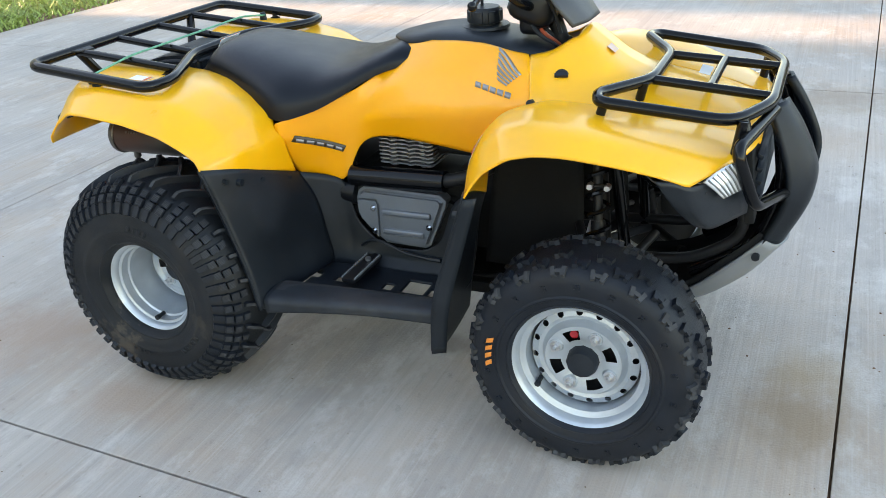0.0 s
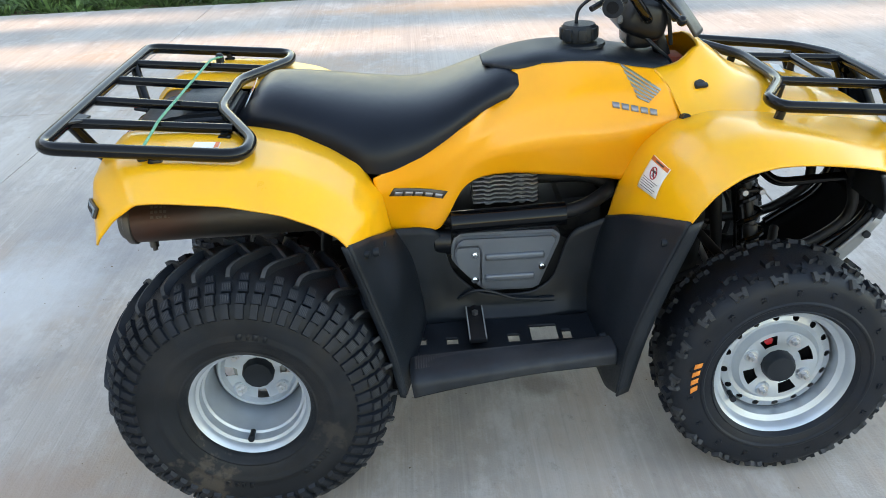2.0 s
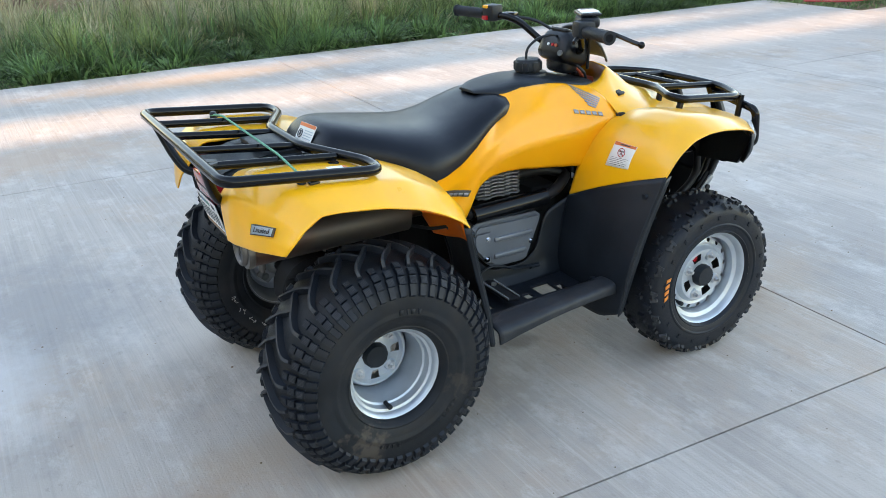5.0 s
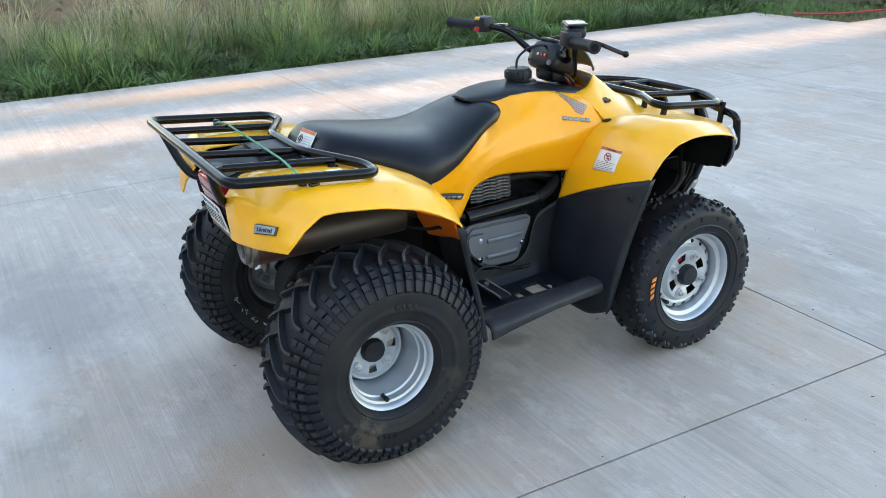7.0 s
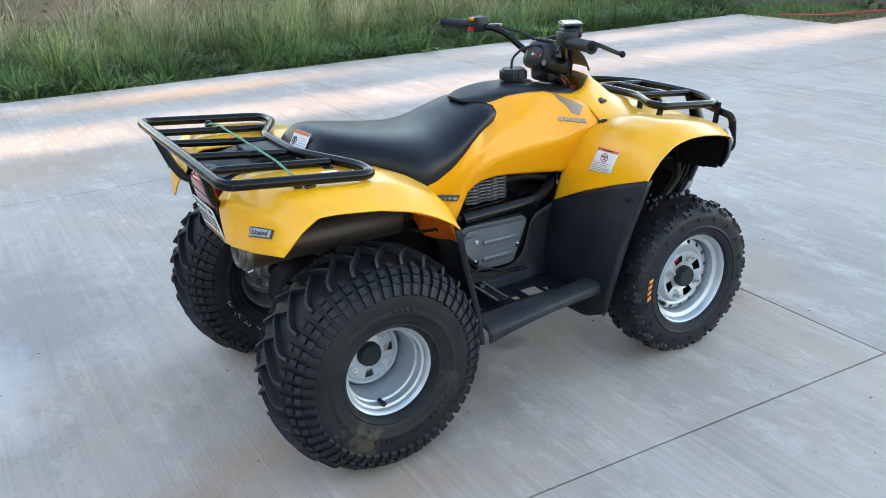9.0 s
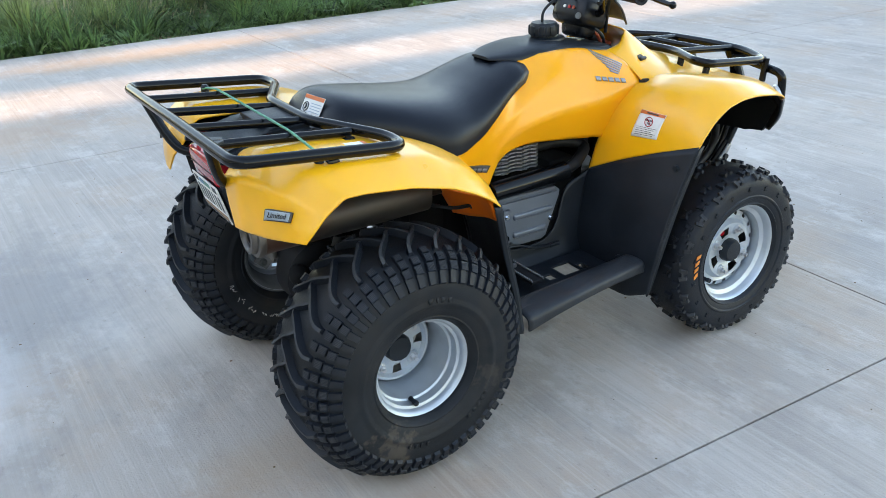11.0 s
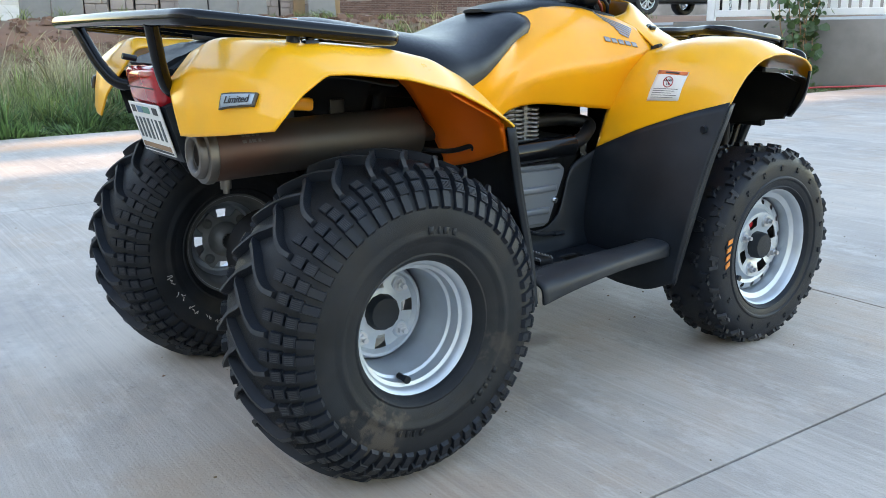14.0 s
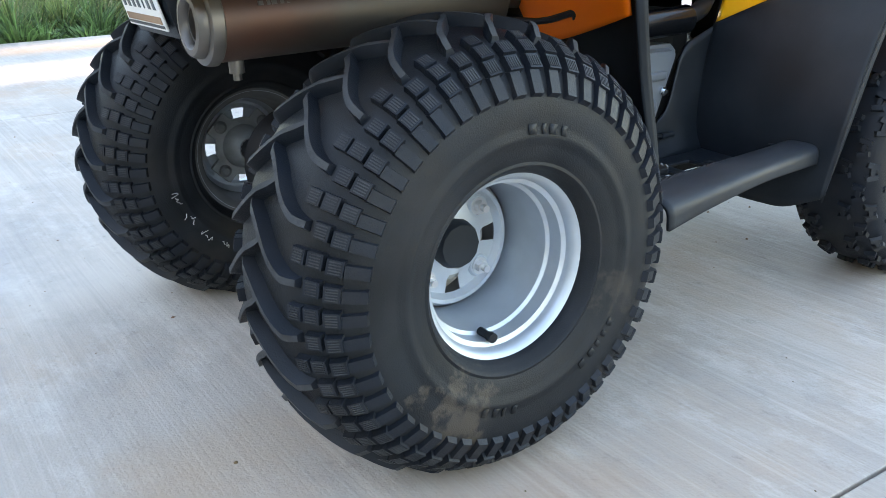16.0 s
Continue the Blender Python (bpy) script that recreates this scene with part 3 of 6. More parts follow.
bm = bmesh.new()
low = [bm.verts.new(p) for p in (along(-0.2, 0.15, -0.1), along(9.2, 0.15, -0.1), along(14, 22, -0.1), along(-12, 22, -0.1), along(-6, 5, -0.1))]
top = [bm.verts.new(p) for p in (along(-0.2, 0.15, 0.80), along(9.2, 0.15, 0.80), along(14, 22, 1.15), along(-12, 22, 1.15), along(-6, 5, 0.86))]
bm.faces.new(top)
for i in range(5):
    bm.faces.new((low[i], low[(i + 1) % 5], top[(i + 1) % 5], top[i]))
tagged(finish(bm, "terrace", M_ASPHALT, smooth=0), "raised grey drive behind the retaining wall", "ground", kind="structure")
wall_block("wall_retaining", WALL_A, WALL_B, -0.1, 0.84, 0.24, M_WALLC, "low weathered concrete retaining wall with stains", "retaining wall")


# added wall covers the sky under the car and reads as grey drive
wall_block("added_wall_east", along(17, 21.4)[:2], along(-14, 21.4)[:2], 0.8, 1.62, 0.3, M_WALLC, "low grey wall added to hide sky under the parked car", "wall")


def picket_fence():
    f = thing("picket_fence", "white vinyl picket fence on top of the retaining wall", "fence", at=along(0.55, 0.04, 0.84))
    f.rotation_euler.z = math.atan2(WALL_DIR.y, WALL_DIR.x)
    n = 56
    bm = bmesh.new()
    box(bm, (0.088, 0.022, 1.12), (0, 0, 0.64), (0, 0, 0), 0.004, 1)
    first = part("picket", bm, M_PAINTW, f)
    for k in range(1, n):
        o = new("picket", first.data)
        o.parent = f
        o.location.x = 0.125 * k
    for z in (0.1, 1.12):
        bm = bmesh.new()
        box(bm, (0.125 * n, 0.045, 0.09), (0.125 * (n - 1) / 2, 0.0, z), (0, 0, 0), 0.006, 1)
        part("rail", bm, M_PAINTW, f)
    for k in range(4):
        bm = bmesh.new()
        box(bm, (0.11, 0.11, 1.3), (0, 0, 0.65), (0, 0, 0), 0.008, 1)
        o = part("post", bm, M_PAINTW, f)
        o.location.x = -0.06 + 2.31 * k


picket_fence()


def vine():
    """A leafy shoot that climbs in front of the retaining wall."""
    v = thing("climbing_plant", "leafy green climbing plant in front of the retaining wall", "plant", at=along(1.75, -0.35, -0.03))
    rnd = random.Random(8)
    bm = bmesh.new()
    stems = []
    for k in range(7):
        pts = [Vector((rnd.uniform(-0.1, 0.1), rnd.uniform(-0.1, 0.1), 0))]
        d = Vector((rnd.uniform(-0.2, 0.2), rnd.uniform(-0.12, 0.12), 1))
        for s in range(7):
            d += Vector((rnd.uniform(-0.22, 0.22), rnd.uniform(-0.15, 0.15), -0.04))
            pts.append(pts[-1] + d.normalized() * rnd.uniform(0.2, 0.36))
        stems.append(pts)
        tube(bm, pts, 0.008, 5, radius=0.05)
    part("stem", bm, M_WOOD, v)
    verts, faces = [], []
    for pts in stems:
        for i in range(len(pts) - 1):
            for _ in range(8):
                p = pts[i].lerp(pts[i + 1], rnd.random()) + Vector((rnd.gauss(0, 0.10), rnd.gauss(0, 0.08), rnd.gauss(0, 0.09)))
                m = pose(*p, rnd.uniform(-70, 70), rnd.uniform(-70, 70), rnd.uniform(0, 360))
                s, j = rnd.uniform(0.055, 0.115), len(verts)
                for q in ((0, 0, 0), (0.5, 0.35, 0.1), (0.4, 0.8, 0.06), (0, 1.15, -0.1), (-0.4, 0.8, 0.06), (-0.5, 0.35, 0.1)):
                    verts.append(tuple(m @ (Vector(q) * s)))
                faces += [(j, j + 1, j + 2, j + 3), (j, j + 3, j + 4, j + 5)]
    ob = raw("leaves", verts, faces, M_LEAF, v)
    ob["kind"] = "stuff"


vine()


def suv():
    """A parked sport utility car on the raised drive."""
    car = thing("parked_car", "parked dark brown sport utility car with alloy wheels", "car", at=(17.6, 13.6, 1.02))
    car.rotation_euler.z = radians(172)
    half = [(-2.3, 0.45), (-2.32, 0.95), (-2.2, 1.12), (-1.9, 1.18), (-1.55, 1.68), (-0.2, 1.72), (0.6, 1.66), (1.25, 1.14), (2.1, 1.02), (2.32, 0.85), (2.34, 0.5), (2.2, 0.33), (-2.2, 0.33)]
    bm = bmesh.new()
    rings = []
    for y, k in ((-0.92, 0.0), (-0.88, 1.0), (0.88, 1.0), (0.92, 0.0)):
        ring = []
        for x, z in half:
            inset = 0.18 * smooth_step(1.1, 1.7, z) * (1 if y > 0 else -1)
            ring.append(bm.verts.new((x * (0.985 if k == 0 else 1), y - inset, z * (0.985 if k == 0 else 1))))
        rings.append(ring)
    for a, b in zip(rings, rings[1:]):
        for i in range(len(half)):
            j = (i + 1) % len(half)
            bm.faces.new((a[i], a[j], b[j], b[i]))
    bm.faces.new(rings[0][::-1])
    bm.faces.new(rings[-1])
    body = part("body", bm, M_SUV, car)
    bm = bmesh.new()
    box(bm, (4.56, 1.87, 0.30), (0, 0, 0.46), (0, 0, 0), 0.05)
    part("cladding", bm, M_BLACK, body, "black lower body cladding")
    for side in (-1, 1):
        bm = bmesh.new()
        flat(bm, [(-1.6, side * 0.86, 1.2), (0.95, side * 0.86, 1.2), (0.5, side * 0.765, 1.58), (-1.45, side * 0.765, 1.58)], 0.03, (0, side, 0.2))
        part("side_window", bm, M_GLASS, body)
    bm = bmesh.new()
    flat(bm, [(-1.97, -0.7, 1.2), (-1.97, 0.7, 1.2), (-1.62, 0.62, 1.62), (-1.62, -0.62, 1.62)], 0.03, (-1, 0, 0.6))
    part("rear_window", bm, M_GLASS, body)
    for x in (-1.4, 1.42):
        for side in (-1, 1):
            bm = bmesh.new()
            revolve(bm, [(-0.1, 0.24), (-0.12, 0.3), (-0.1, 0.36), (-0.05, 0.375), (0.05, 0.375), (0.1, 0.36), (0.12, 0.3), (0.1, 0.24)], 28, "y")
            w = part("wheel", bm, M_RUBBER, car, "black road tyre")
            w.location = (x, side * 0.84, 0.375)
            bm = bmesh.new()
            revolve(bm, [(side * 0.1, 0.25), (side * 0.09, 0.22), (side * 0.02, 0.215)], 28, "y")
            for k in range(10):
                a = 2 * math.pi * k / 10
                rod(bm, (0.03 * math.cos(a), side * 0.09, 0.03 * math.sin(a)), (0.23 * math.cos(a), side * 0.085, 0.23 * math.sin(a)), 0.018, 6)
            part("rim", bm, M_RIM, w, "bright alloy rim")


suv()

bm = bmesh.new()
tube(bm, [(8.35, 5.0, 0.012), (8.6, 4.62, 0.012), (9.3, 4.5, 0.012), (10.4, 4.0, 0.012), (11.2, 2.6, 0.012), (11.6, 0.5, 0.012)], 0.012, 8, radius=0.5)
tagged(finish(bm, "garden_hose", M_HOSE), "red garden hose lying along the edge of the drive", "hose")


def earth_clods():
    """Lumps of dug earth along the crest of the bank."""
    rnd = random.Random(21)
    verts, faces = [], []
    for _ in range(1800):
        x, y = rnd.uniform(-3, 12), rnd.uniform(9.2, 14.0)
        r = rnd.choice((.02, .03, .03, .04, .05, .07, .1))
        z = ground_height(x, y)
        i = len(verts)
        for a in range(6):
            t = a * 1.047 + rnd.uniform(-.3, .3)
            k = rnd.uniform(.7, 1.3)
            verts.append((x + r * k * math.cos(t), y + r * k * math.sin(t), z - .02))
        for a in range(6):
            t = a * 1.047 + rnd.uniform(-.4, .4)
            k = rnd.uniform(.4, .9)
            verts.append((x + r * k * math.cos(t), y + r * k * math.sin(t), z + r * rnd.uniform(.3, .7)))
        faces += [(i + a, i + (a + 1) % 6, i + 6 + (a + 1) % 6, i + 6 + a) for a in range(6)] + [tuple(i + 6 + a for a in range(6))]
    tagged(raw("earth_clods", verts, faces, M_CLOD, None, 25), "loose clods of reddish brown dug earth on the bank", "earth", kind="stuff")


earth_clods()

# ---- the quad bike ----
atv = thing("quad_bike", "yellow quad bike with black racks and seat, parked on concrete", "quad bike")
REAR, FRONT = (0.018, 0.291), (1.132, 0.252)


# wheels: built with the outer side at -y, then turned for the other side
def tyre_point(R, rim_r, W, bead, phi):
    """(across, radius) of the tyre's skin at phi degrees from the crown; towards -90 is the outer side."""
    mid = rim_r + (R - rim_r) * 0.46
    qw, qr = (0.72, 1.0) if R > 0.27 else (0.62, 0.66)
    s, c = math.sin(radians(phi)), math.cos(radians(phi))
    if abs(phi) <= 90:
        return (W / 2 * math.copysign(abs(s) ** qw, s), mid + (R - mid) * abs(c) ** qr)
    f = min(1, (abs(phi) - 90) / 60)
    proud = 0.003 if 101 <= abs(phi) <= 107 or 125 <= abs(phi) <= 131 else 0.0
    return (math.copysign(W / 2 - (W / 2 - bead) * f ** 2.2 + proud, s), mid + (rim_r - mid) * math.sin(f * math.pi / 2))


def lug(mesh, spec, theta, phi, size, yaw=0.0, height=0.012, taper=0.8, sipes=0, worn=False):
    """A rubber block on the tyre's skin: size along the round and across it; sipes: fine slats on its top."""
    verts, faces, index = mesh
    w, r = tyre_point(*spec, phi)
    w2, r2 = tyre_point(*spec, phi + 1)
    across = Vector((0, w2 - w, r2 - r)).normalized()
    out = Vector((0, -across.z, across.y))
    if out.dot(Vector((0, w, r - (spec[0] * 0.55)))) < 0:
        out = -out
    lengthways = Vector((1, 0, 0))
    cy, sy = math.cos(radians(yaw)), math.sin(radians(yaw))
    ax, bx = lengthways * cy + across * sy, across * cy - lengthways * sy
    base = Vector((0, w, r))
    turn = Matrix.Rotation(radians(theta), 3, "Y")

    def block(a0, a1, b0, b1, low, high, k, mat):
        i = len(verts)
        am, bm_ = (a0 + a1) / 2, (b0 + b1) / 2
        for lift, f in ((low, 1.0), (high, k)):
            for a, b in ((a0, b0), (a1, b0), (a1, b1), (a0, b1)):
                verts.append(tuple(turn @ (base + ax * (am + (a - am) * f) + bx * (bm_ + (b - bm_) * f) + out * lift)))
        faces.extend([(i + 4, i + 5, i + 6, i + 7), (i, i + 1, i + 5, i + 4), (i + 1, i + 2, i + 6, i + 5), (i + 2, i + 3, i + 7, i + 6), (i + 3, i, i + 4, i + 7)])
        index.extend([mat] * 5)

    la, lb = size[0] / 2, size[1] / 2
    block(-la, la, -lb, lb, -0.006, height, taper, 1 if worn else 0)
    for q in range(sipes):
        a = la * taper * (-0.72 + 1.44 * q / (sipes - 1))
        block(a - 0.0007, a + 0.0007, -lb * 0.62, lb * 0.62, height - 0.0005, height + 0.0009, 1.0, 1)


def ridge(mesh, spec, theta, phis, bow, width, height):
    """A curved bar lug that sweeps across the crown, leaning faces and a worn top."""
    verts, faces, index = mesh
    rows = []
    for k, phi in enumerate(phis):
        f = k / (len(phis) - 1)
        w, r = tyre_point(*spec, phi)
        turn = Matrix.Rotation(radians(theta + bow * (1 - (1 - f) ** 2)), 3, "Y")
        hh = height * min(1, 0.75 + 2.2 * f, 0.5 + 3 * (1 - f))
        i = len(verts)
        for dx, dr in ((-width * 0.85, -0.006), (-width * 0.42, hh), (width * 0.42, hh), (width * 0.85, -0.006)):
            verts.append(tuple(turn @ Vector((dx, w, r + dr))))
        rows.append(i)
    for a, b in zip(rows, rows[1:]):
        for q in range(3):
            faces.append((a + q, a + q + 1, b + q + 1, b + q))
            index.append(1 if q == 1 else 0)
    for a in (rows[0], rows[-1]):
        faces.append((a, a + 1, a + 2, a + 3))
        index.append(0)


def tyre_skin(spec, n):
    verts, faces = [], []
    phis = list(range(-150, -90, 3)) + list(range(-90, 91, 6)) + list(range(93, 151, 3))
    for k in range(n):
        turn = Matrix.Rotation(2 * math.pi * k / n, 3, "Y")
        for phi in phis:
            w, r = tyre_point(*spec, phi)
            verts.append(tuple(turn @ Vector((0, w, r))))
    m = len(phis)
    for k in range(n):
        for i in range(m - 1):
            faces.append((k * m + i, k * m + i + 1, ((k + 1) % n) * m + i + 1, ((k + 1) % n) * m + i))
    return verts, faces


REAR_SPEC = (0.289, 0.122, 0.272, 0.098)
FRONT_SPEC = (0.250, 0.148, 0.176, 0.066)


def rear_tread(hand):
    """Curved bars that meet a shoulder of small siped blocks; one more block stands between two bars."""
    mesh = [], [], []
    n = 27
    step = 360 / n
    for k in range(n):
        t = step * k
        for s, o in ((-1, 0), (1, step / 2)):
            t0 = t + o
            ridge(mesh, REAR_SPEC, t0, [s * p for p in (-5, -2, 1, 4, 7, 10, 13, 16, 19, 22, 25, 28, 31)], -14 * hand, 0.0098, 0.0165)
            end = t0 - 14.2 * hand
            lug(mesh, REAR_SPEC, end - step / 2 * hand, s * 29.5, (0.0195, 0.021), 0, 0.0090, 0.88, 5)
            for h in (0, 1):
                a = end - h * step / 2 * hand
                lug(mesh, REAR_SPEC, a, s * 40.5, (0.0205, 0.0220), 0, 0.0092, 0.88, 5)
                lug(mesh, REAR_SPEC, a - 0.6 * hand, s * 53, (0.0205, 0.0225), 0, 0.0092, 0.86, 5)
                lug(mesh, REAR_SPEC, a - 1.2 * hand, s * 67, (0.0180, 0.036), 0, 0.0058, 0.78)
    return mesh


def front_tread(hand):
    """Pairs of short bars joined in the middle, well apart, with small crossed marks down the flank."""
    mesh = [], [], []
    n = 18
    step = 360 / n
    for k in range(n):
        t = step * k
        for s, o in ((-1, 0.0), (1, step / 2)):
            for base, phi, hh, worn in ((step / 2, 12, 0.0095, False), (0.0, 32, 0.0090, False), (step / 2, 53, 0.0075, True)):
                for dt in (-2.7, 2.7):
                    lug(mesh, FRONT_SPEC, t + o + base + dt, s * phi, (0.0115, 0.025), 12 * (1 if dt > 0 else -1) * s, hh, 0.78, 0, worn)
                lug(mesh, FRONT_SPEC, t + o + base, s * phi, (0.016, 0.009), 0, hh * 0.9, 0.85, 0, worn)
            for yaw in (38, -38):
                lug(mesh, FRONT_SPEC, t + o, s * 86, (0.0060, 0.019), yaw, 0.0028, 0.7, 0)
    return mesh


def windows(n_ang, count, half_width, rows, offset=0.0):
    """Which cells of a turned disc are open: count windows round it."""
    def skip(k, i):
        a = (k + 0.5) / n_ang * 360
        d = (a - offset) % (360 / count)
        return i in rows and min(d, 360 / count - d) < half_width
    return skip


def punched(bm, outer, inner, count, radius, offset):
    """A cone band between two (across, radius) rings, with round holes punched through it."""
    step = 2 * math.pi / count
    mid = (outer[1] + inner[1]) / 2
    for k in range(count):
        a0 = radians(offset) + k * step
        edge, hole = [], []
        for f in [i / 6 for i in range(7)]:
            edge.append((-0.5 + f, 1))
        for f in (2 / 3, 1 / 3):
            edge.append((0.5, f))
        for f in [i / 6 for i in range(7)]:
            edge.append((0.5 - f, 0))
        for f in (1 / 3, 2 / 3):
            edge.append((-0.5, f))

        def at(a, h):
            r, w = inner[1] + (outer[1] - inner[1]) * h, inner[0] + (outer[0] - inner[0]) * h
            return bm.verts.new((r * math.cos(a0 + a * step), w, r * math.sin(a0 + a * step)))
        ring = [at(a, h) for a, h in edge]
        for a, h in edge:
            t = math.atan2((h - 0.5) * (outer[1] - inner[1]), a * step * mid)
            hole.append(at(radius * math.cos(t) / (step * mid), 0.5 + radius * math.sin(t) / (outer[1] - inner[1])))
        n = len(edge)
        for i in range(n):
            bm.faces.new((ring[i], ring[(i + 1) % n], hole[(i + 1) % n], hole[i]))
    bmesh.ops.remove_doubles(bm, verts=bm.verts, dist=0.00005)


def wheel(name_at, side, rear):
    """A steel wheel (lip, barrel, disc) with its tyre, cap, nuts and valve."""
    x, z = name_at
    y = 0.403 if rear else 0.397
    bm = bmesh.new()
    if rear:
        w0, r = -0.106, 0.131
        lip = [(w0 + 0.012, r - 0.018), (w0 + 0.004, r - 0.013), (w0, r - 0.004), (w0 + 0.003, r + 0.001), (w0 + 0.008, r - 0.002), (w0 + 0.012, r - 0.012)]
        barrel = [(w0 + 0.012, r - 0.018), (w0 + 0.020, r - 0.0185), (w0 + 0.0225, r - 0.025), (w0 + 0.044, r - 0.026), (w0 + 0.047, r - 0.031), (0.02, r - 0.034), (0.09, r - 0.024), (0.100, r - 0.014), (0.104, r)]
        revolve(bm, lip, 72)
        revolve(bm, barrel, 72)
        disc = [(0.036, 0.0965), (0.022, 0.0925), (0.013, 0.0865), (0.013, 0.081), (0.022, 0.074), (0.021, 0.054), (0.016, 0.046), (0.016, 0.030)]
        revolve(bm, disc, 72, skip=windows(72, 4, 11.5, (4, 5), 0))
    else:
        w0, r = -0.075, 0.158
        lip = [(w0 + 0.012, r - 0.016), (w0 + 0.004, r - 0.012), (w0, r - 0.004), (w0 + 0.003, r + 0.001), (w0 + 0.008, r - 0.002), (w0 + 0.012, r - 0.012)]
        barrel = [(w0 + 0.012, r - 0.016), (w0 + 0.024, r - 0.020), (w0 + 0.030, r - 0.032), (0.03, r - 0.036), (0.058, r - 0.02), (0.066, r)]
        revolve(bm, lip, 96)
        revolve(bm, barrel, 96)
        disc = [(w0 + 0.070, 0.1192), (w0 + 0.058, 0.1192), (w0 + 0.055, 0.1185), (w0 + 0.050, 0.1035), (w0 + 0.053, 0.095), (w0 + 0.046, 0.090), (w0 + 0.037, 0.084), (w0 + 0.037, 0.075), (w0 + 0.040, 0.050), (w0 + 0.044, 0.043), (w0 + 0.042, 0.030)]
        slots = windows(96, 4, 14.5, (7,), 22)
        revolve(bm, disc, 96, skip=lambda k, i: i == 2 or slots(k, i))
        punched(bm, (w0 + 0.055, 0.1185), (w0 + 0.050, 0.1035), 16, 0.0072, 6)
    ob = part("wheel", bm, M_RIM, atv, "silver painted steel wheel")
    # the contact patch is pressed a little flat on the ground
    verts, faces = tyre_skin(REAR_SPEC if rear else FRONT_SPEC, 96)
    t = raw("tyre", [(vx, vy, max(vz, -z + 0.004)) for vx, vy, vz in verts], faces, M_FLANK if rear else M_RUBBER, ob, 35)
    t["label"] = "black rubber tyre with soil-stained flank"
    verts, faces, index = (rear_tread if rear else front_tread)(-side)
    t = raw("tread", [(vx, vy, max(vz, -z + 0.001)) for vx, vy, vz in verts], faces, [M_RUBBER, M_WORN], ob, 35, index)
    tagged(t, "curved bars and shoulder blocks of the tread" if rear else "knobbly tread blocks", kind="stuff")
    cap_at = 0.026 if rear else w0 + 0.046
    bm = bmesh.new()
    revolve(bm, [(cap_at, 0.036), (cap_at - 0.02, 0.0345), (cap_at - 0.028, 0.030), (cap_at - 0.029, 0.0)], 12)
    part("hub_cap", bm, M_BLACK, ob, "black plastic hub cap")
    face = 0.020 if rear else w0 + 0.038
    for k in range(4):
        a = radians(45 + 90 * k) if rear else radians(65 + 90 * k)
        bm = bmesh.new()
        c = (0.062 * math.cos(a), 0, 0.062 * math.sin(a))
        if not rear:
            c = (0.066 * math.cos(a), 0, 0.066 * math.sin(a))
        rod(bm, (c[0], face, c[2]), (c[0], face - 0.013, c[2]), 0.0092, 6)
        rod(bm, (c[0], face - 0.012, c[2]), (c[0], face - 0.022, c[2]), 0.0052, 10)
        rod(bm, (c[0], face - 0.003, c[2]), (c[0], face - 0.005, c[2]), 0.0125, 16)
        part("lug_nut", bm, M_BOLT, ob)
        bm = bmesh.new()
        rod(bm, (c[0], face + 0.008, c[2]), (c[0], face - 0.0032, c[2]), 0.021, 28, 0.0145)
        part("boss", bm, M_RIM, ob)
    bm = bmesh.new()
    a = radians(262) if rear else radians(215)
    rr = 0.100 if rear else 0.118
    c = Vector((rr * math.cos(a), w0 + 0.045, rr * math.sin(a)))
    rod(bm, c, c + Vector((0, -0.022, 0.0)), 0.006, 8, 0.005)
    rod(bm, c + Vector((0, -0.020, 0)), c + Vector((0, -0.029, 0)), 0.007, 10)
    part("valve_stem", bm, M_BLACK, ob, "black rubber valve stem")
    if rear:
        bm = bmesh.new()
        revolve(bm, [(0.026, 0.0), (0.026, 0.056), (0.036, 0.058), (0.038, 0.044)], 32)
        revolve(bm, [(0.036, 0.044), (0.041, 0.042), (0.052, 0.038), (0.062, 0.031), (0.068, 0.022), (0.09, 0.020), (0.09, 0.0)], 32)
        for k in range(4):
            a = radians(45 + 90 * k)
            box(bm, (0.044, 0.010, 0.050), (0.054 * math.cos(a), 0.032, 0.054 * math.sin(a)), (0, -math.degrees(a), 0), 0.004)
        hub = part("hub", bm, M_CAST, ob, "dark grey cast hub on the inner side")
        for k in range(4):
            a = radians(45 + 90 * k)
            c = (0.062 * math.cos(a), 0.062 * math.sin(a))
            bm = bmesh.new()
            rod(bm, (c[0], 0.034, c[1]), (c[0], 0.040, c[1]), 0.0125, 16)
            rod(bm, (c[0], 0.040, c[1]), (c[0], 0.044, c[1]), 0.0115, 16, 0.007)
            part("stud_head", bm, M_HUB, hub)
        bm = bmesh.new()
        revolve(bm, [(0.034, 0.0945), (0.040, 0.0955), (0.090, 0.105), (0.099, 0.115), (0.103, 0.124)], 72)
        part("inner_barrel", bm, M_HUB, ob, "dull grey inner side of the wheel")
        bm = bmesh.new()
        revolve(bm, [(0.1025, 0.1235), (0.106, 0.127), (0.1085, 0.1315), (0.1085, 0.1345), (0.105, 0.1355)], 72)
        part("inner_lip", bm, M_RIM, ob, "scuffed lip of the wheel's inner side")
    else:
        bm = bmesh.new()
        revolve(bm, [(w0 + 0.072, 0.0), (w0 + 0.072, 0.1205), (0.03, 0.118), (0.05, 0.09), (0.055, 0.0)], 48)
        part("brake_drum", bm, M_DARK, ob, "dark brake drum")
        bm = bmesh.new()
        a = radians(112)
        rod(bm, (0.060 * math.cos(a), w0 + 0.072, 0.060 * math.sin(a)), (0.060 * math.cos(a), w0 + 0.048, 0.060 * math.sin(a)), 0.0095, 12)
        part("plug", bm, M_RED, ob, "red plug behind the wheel disc")
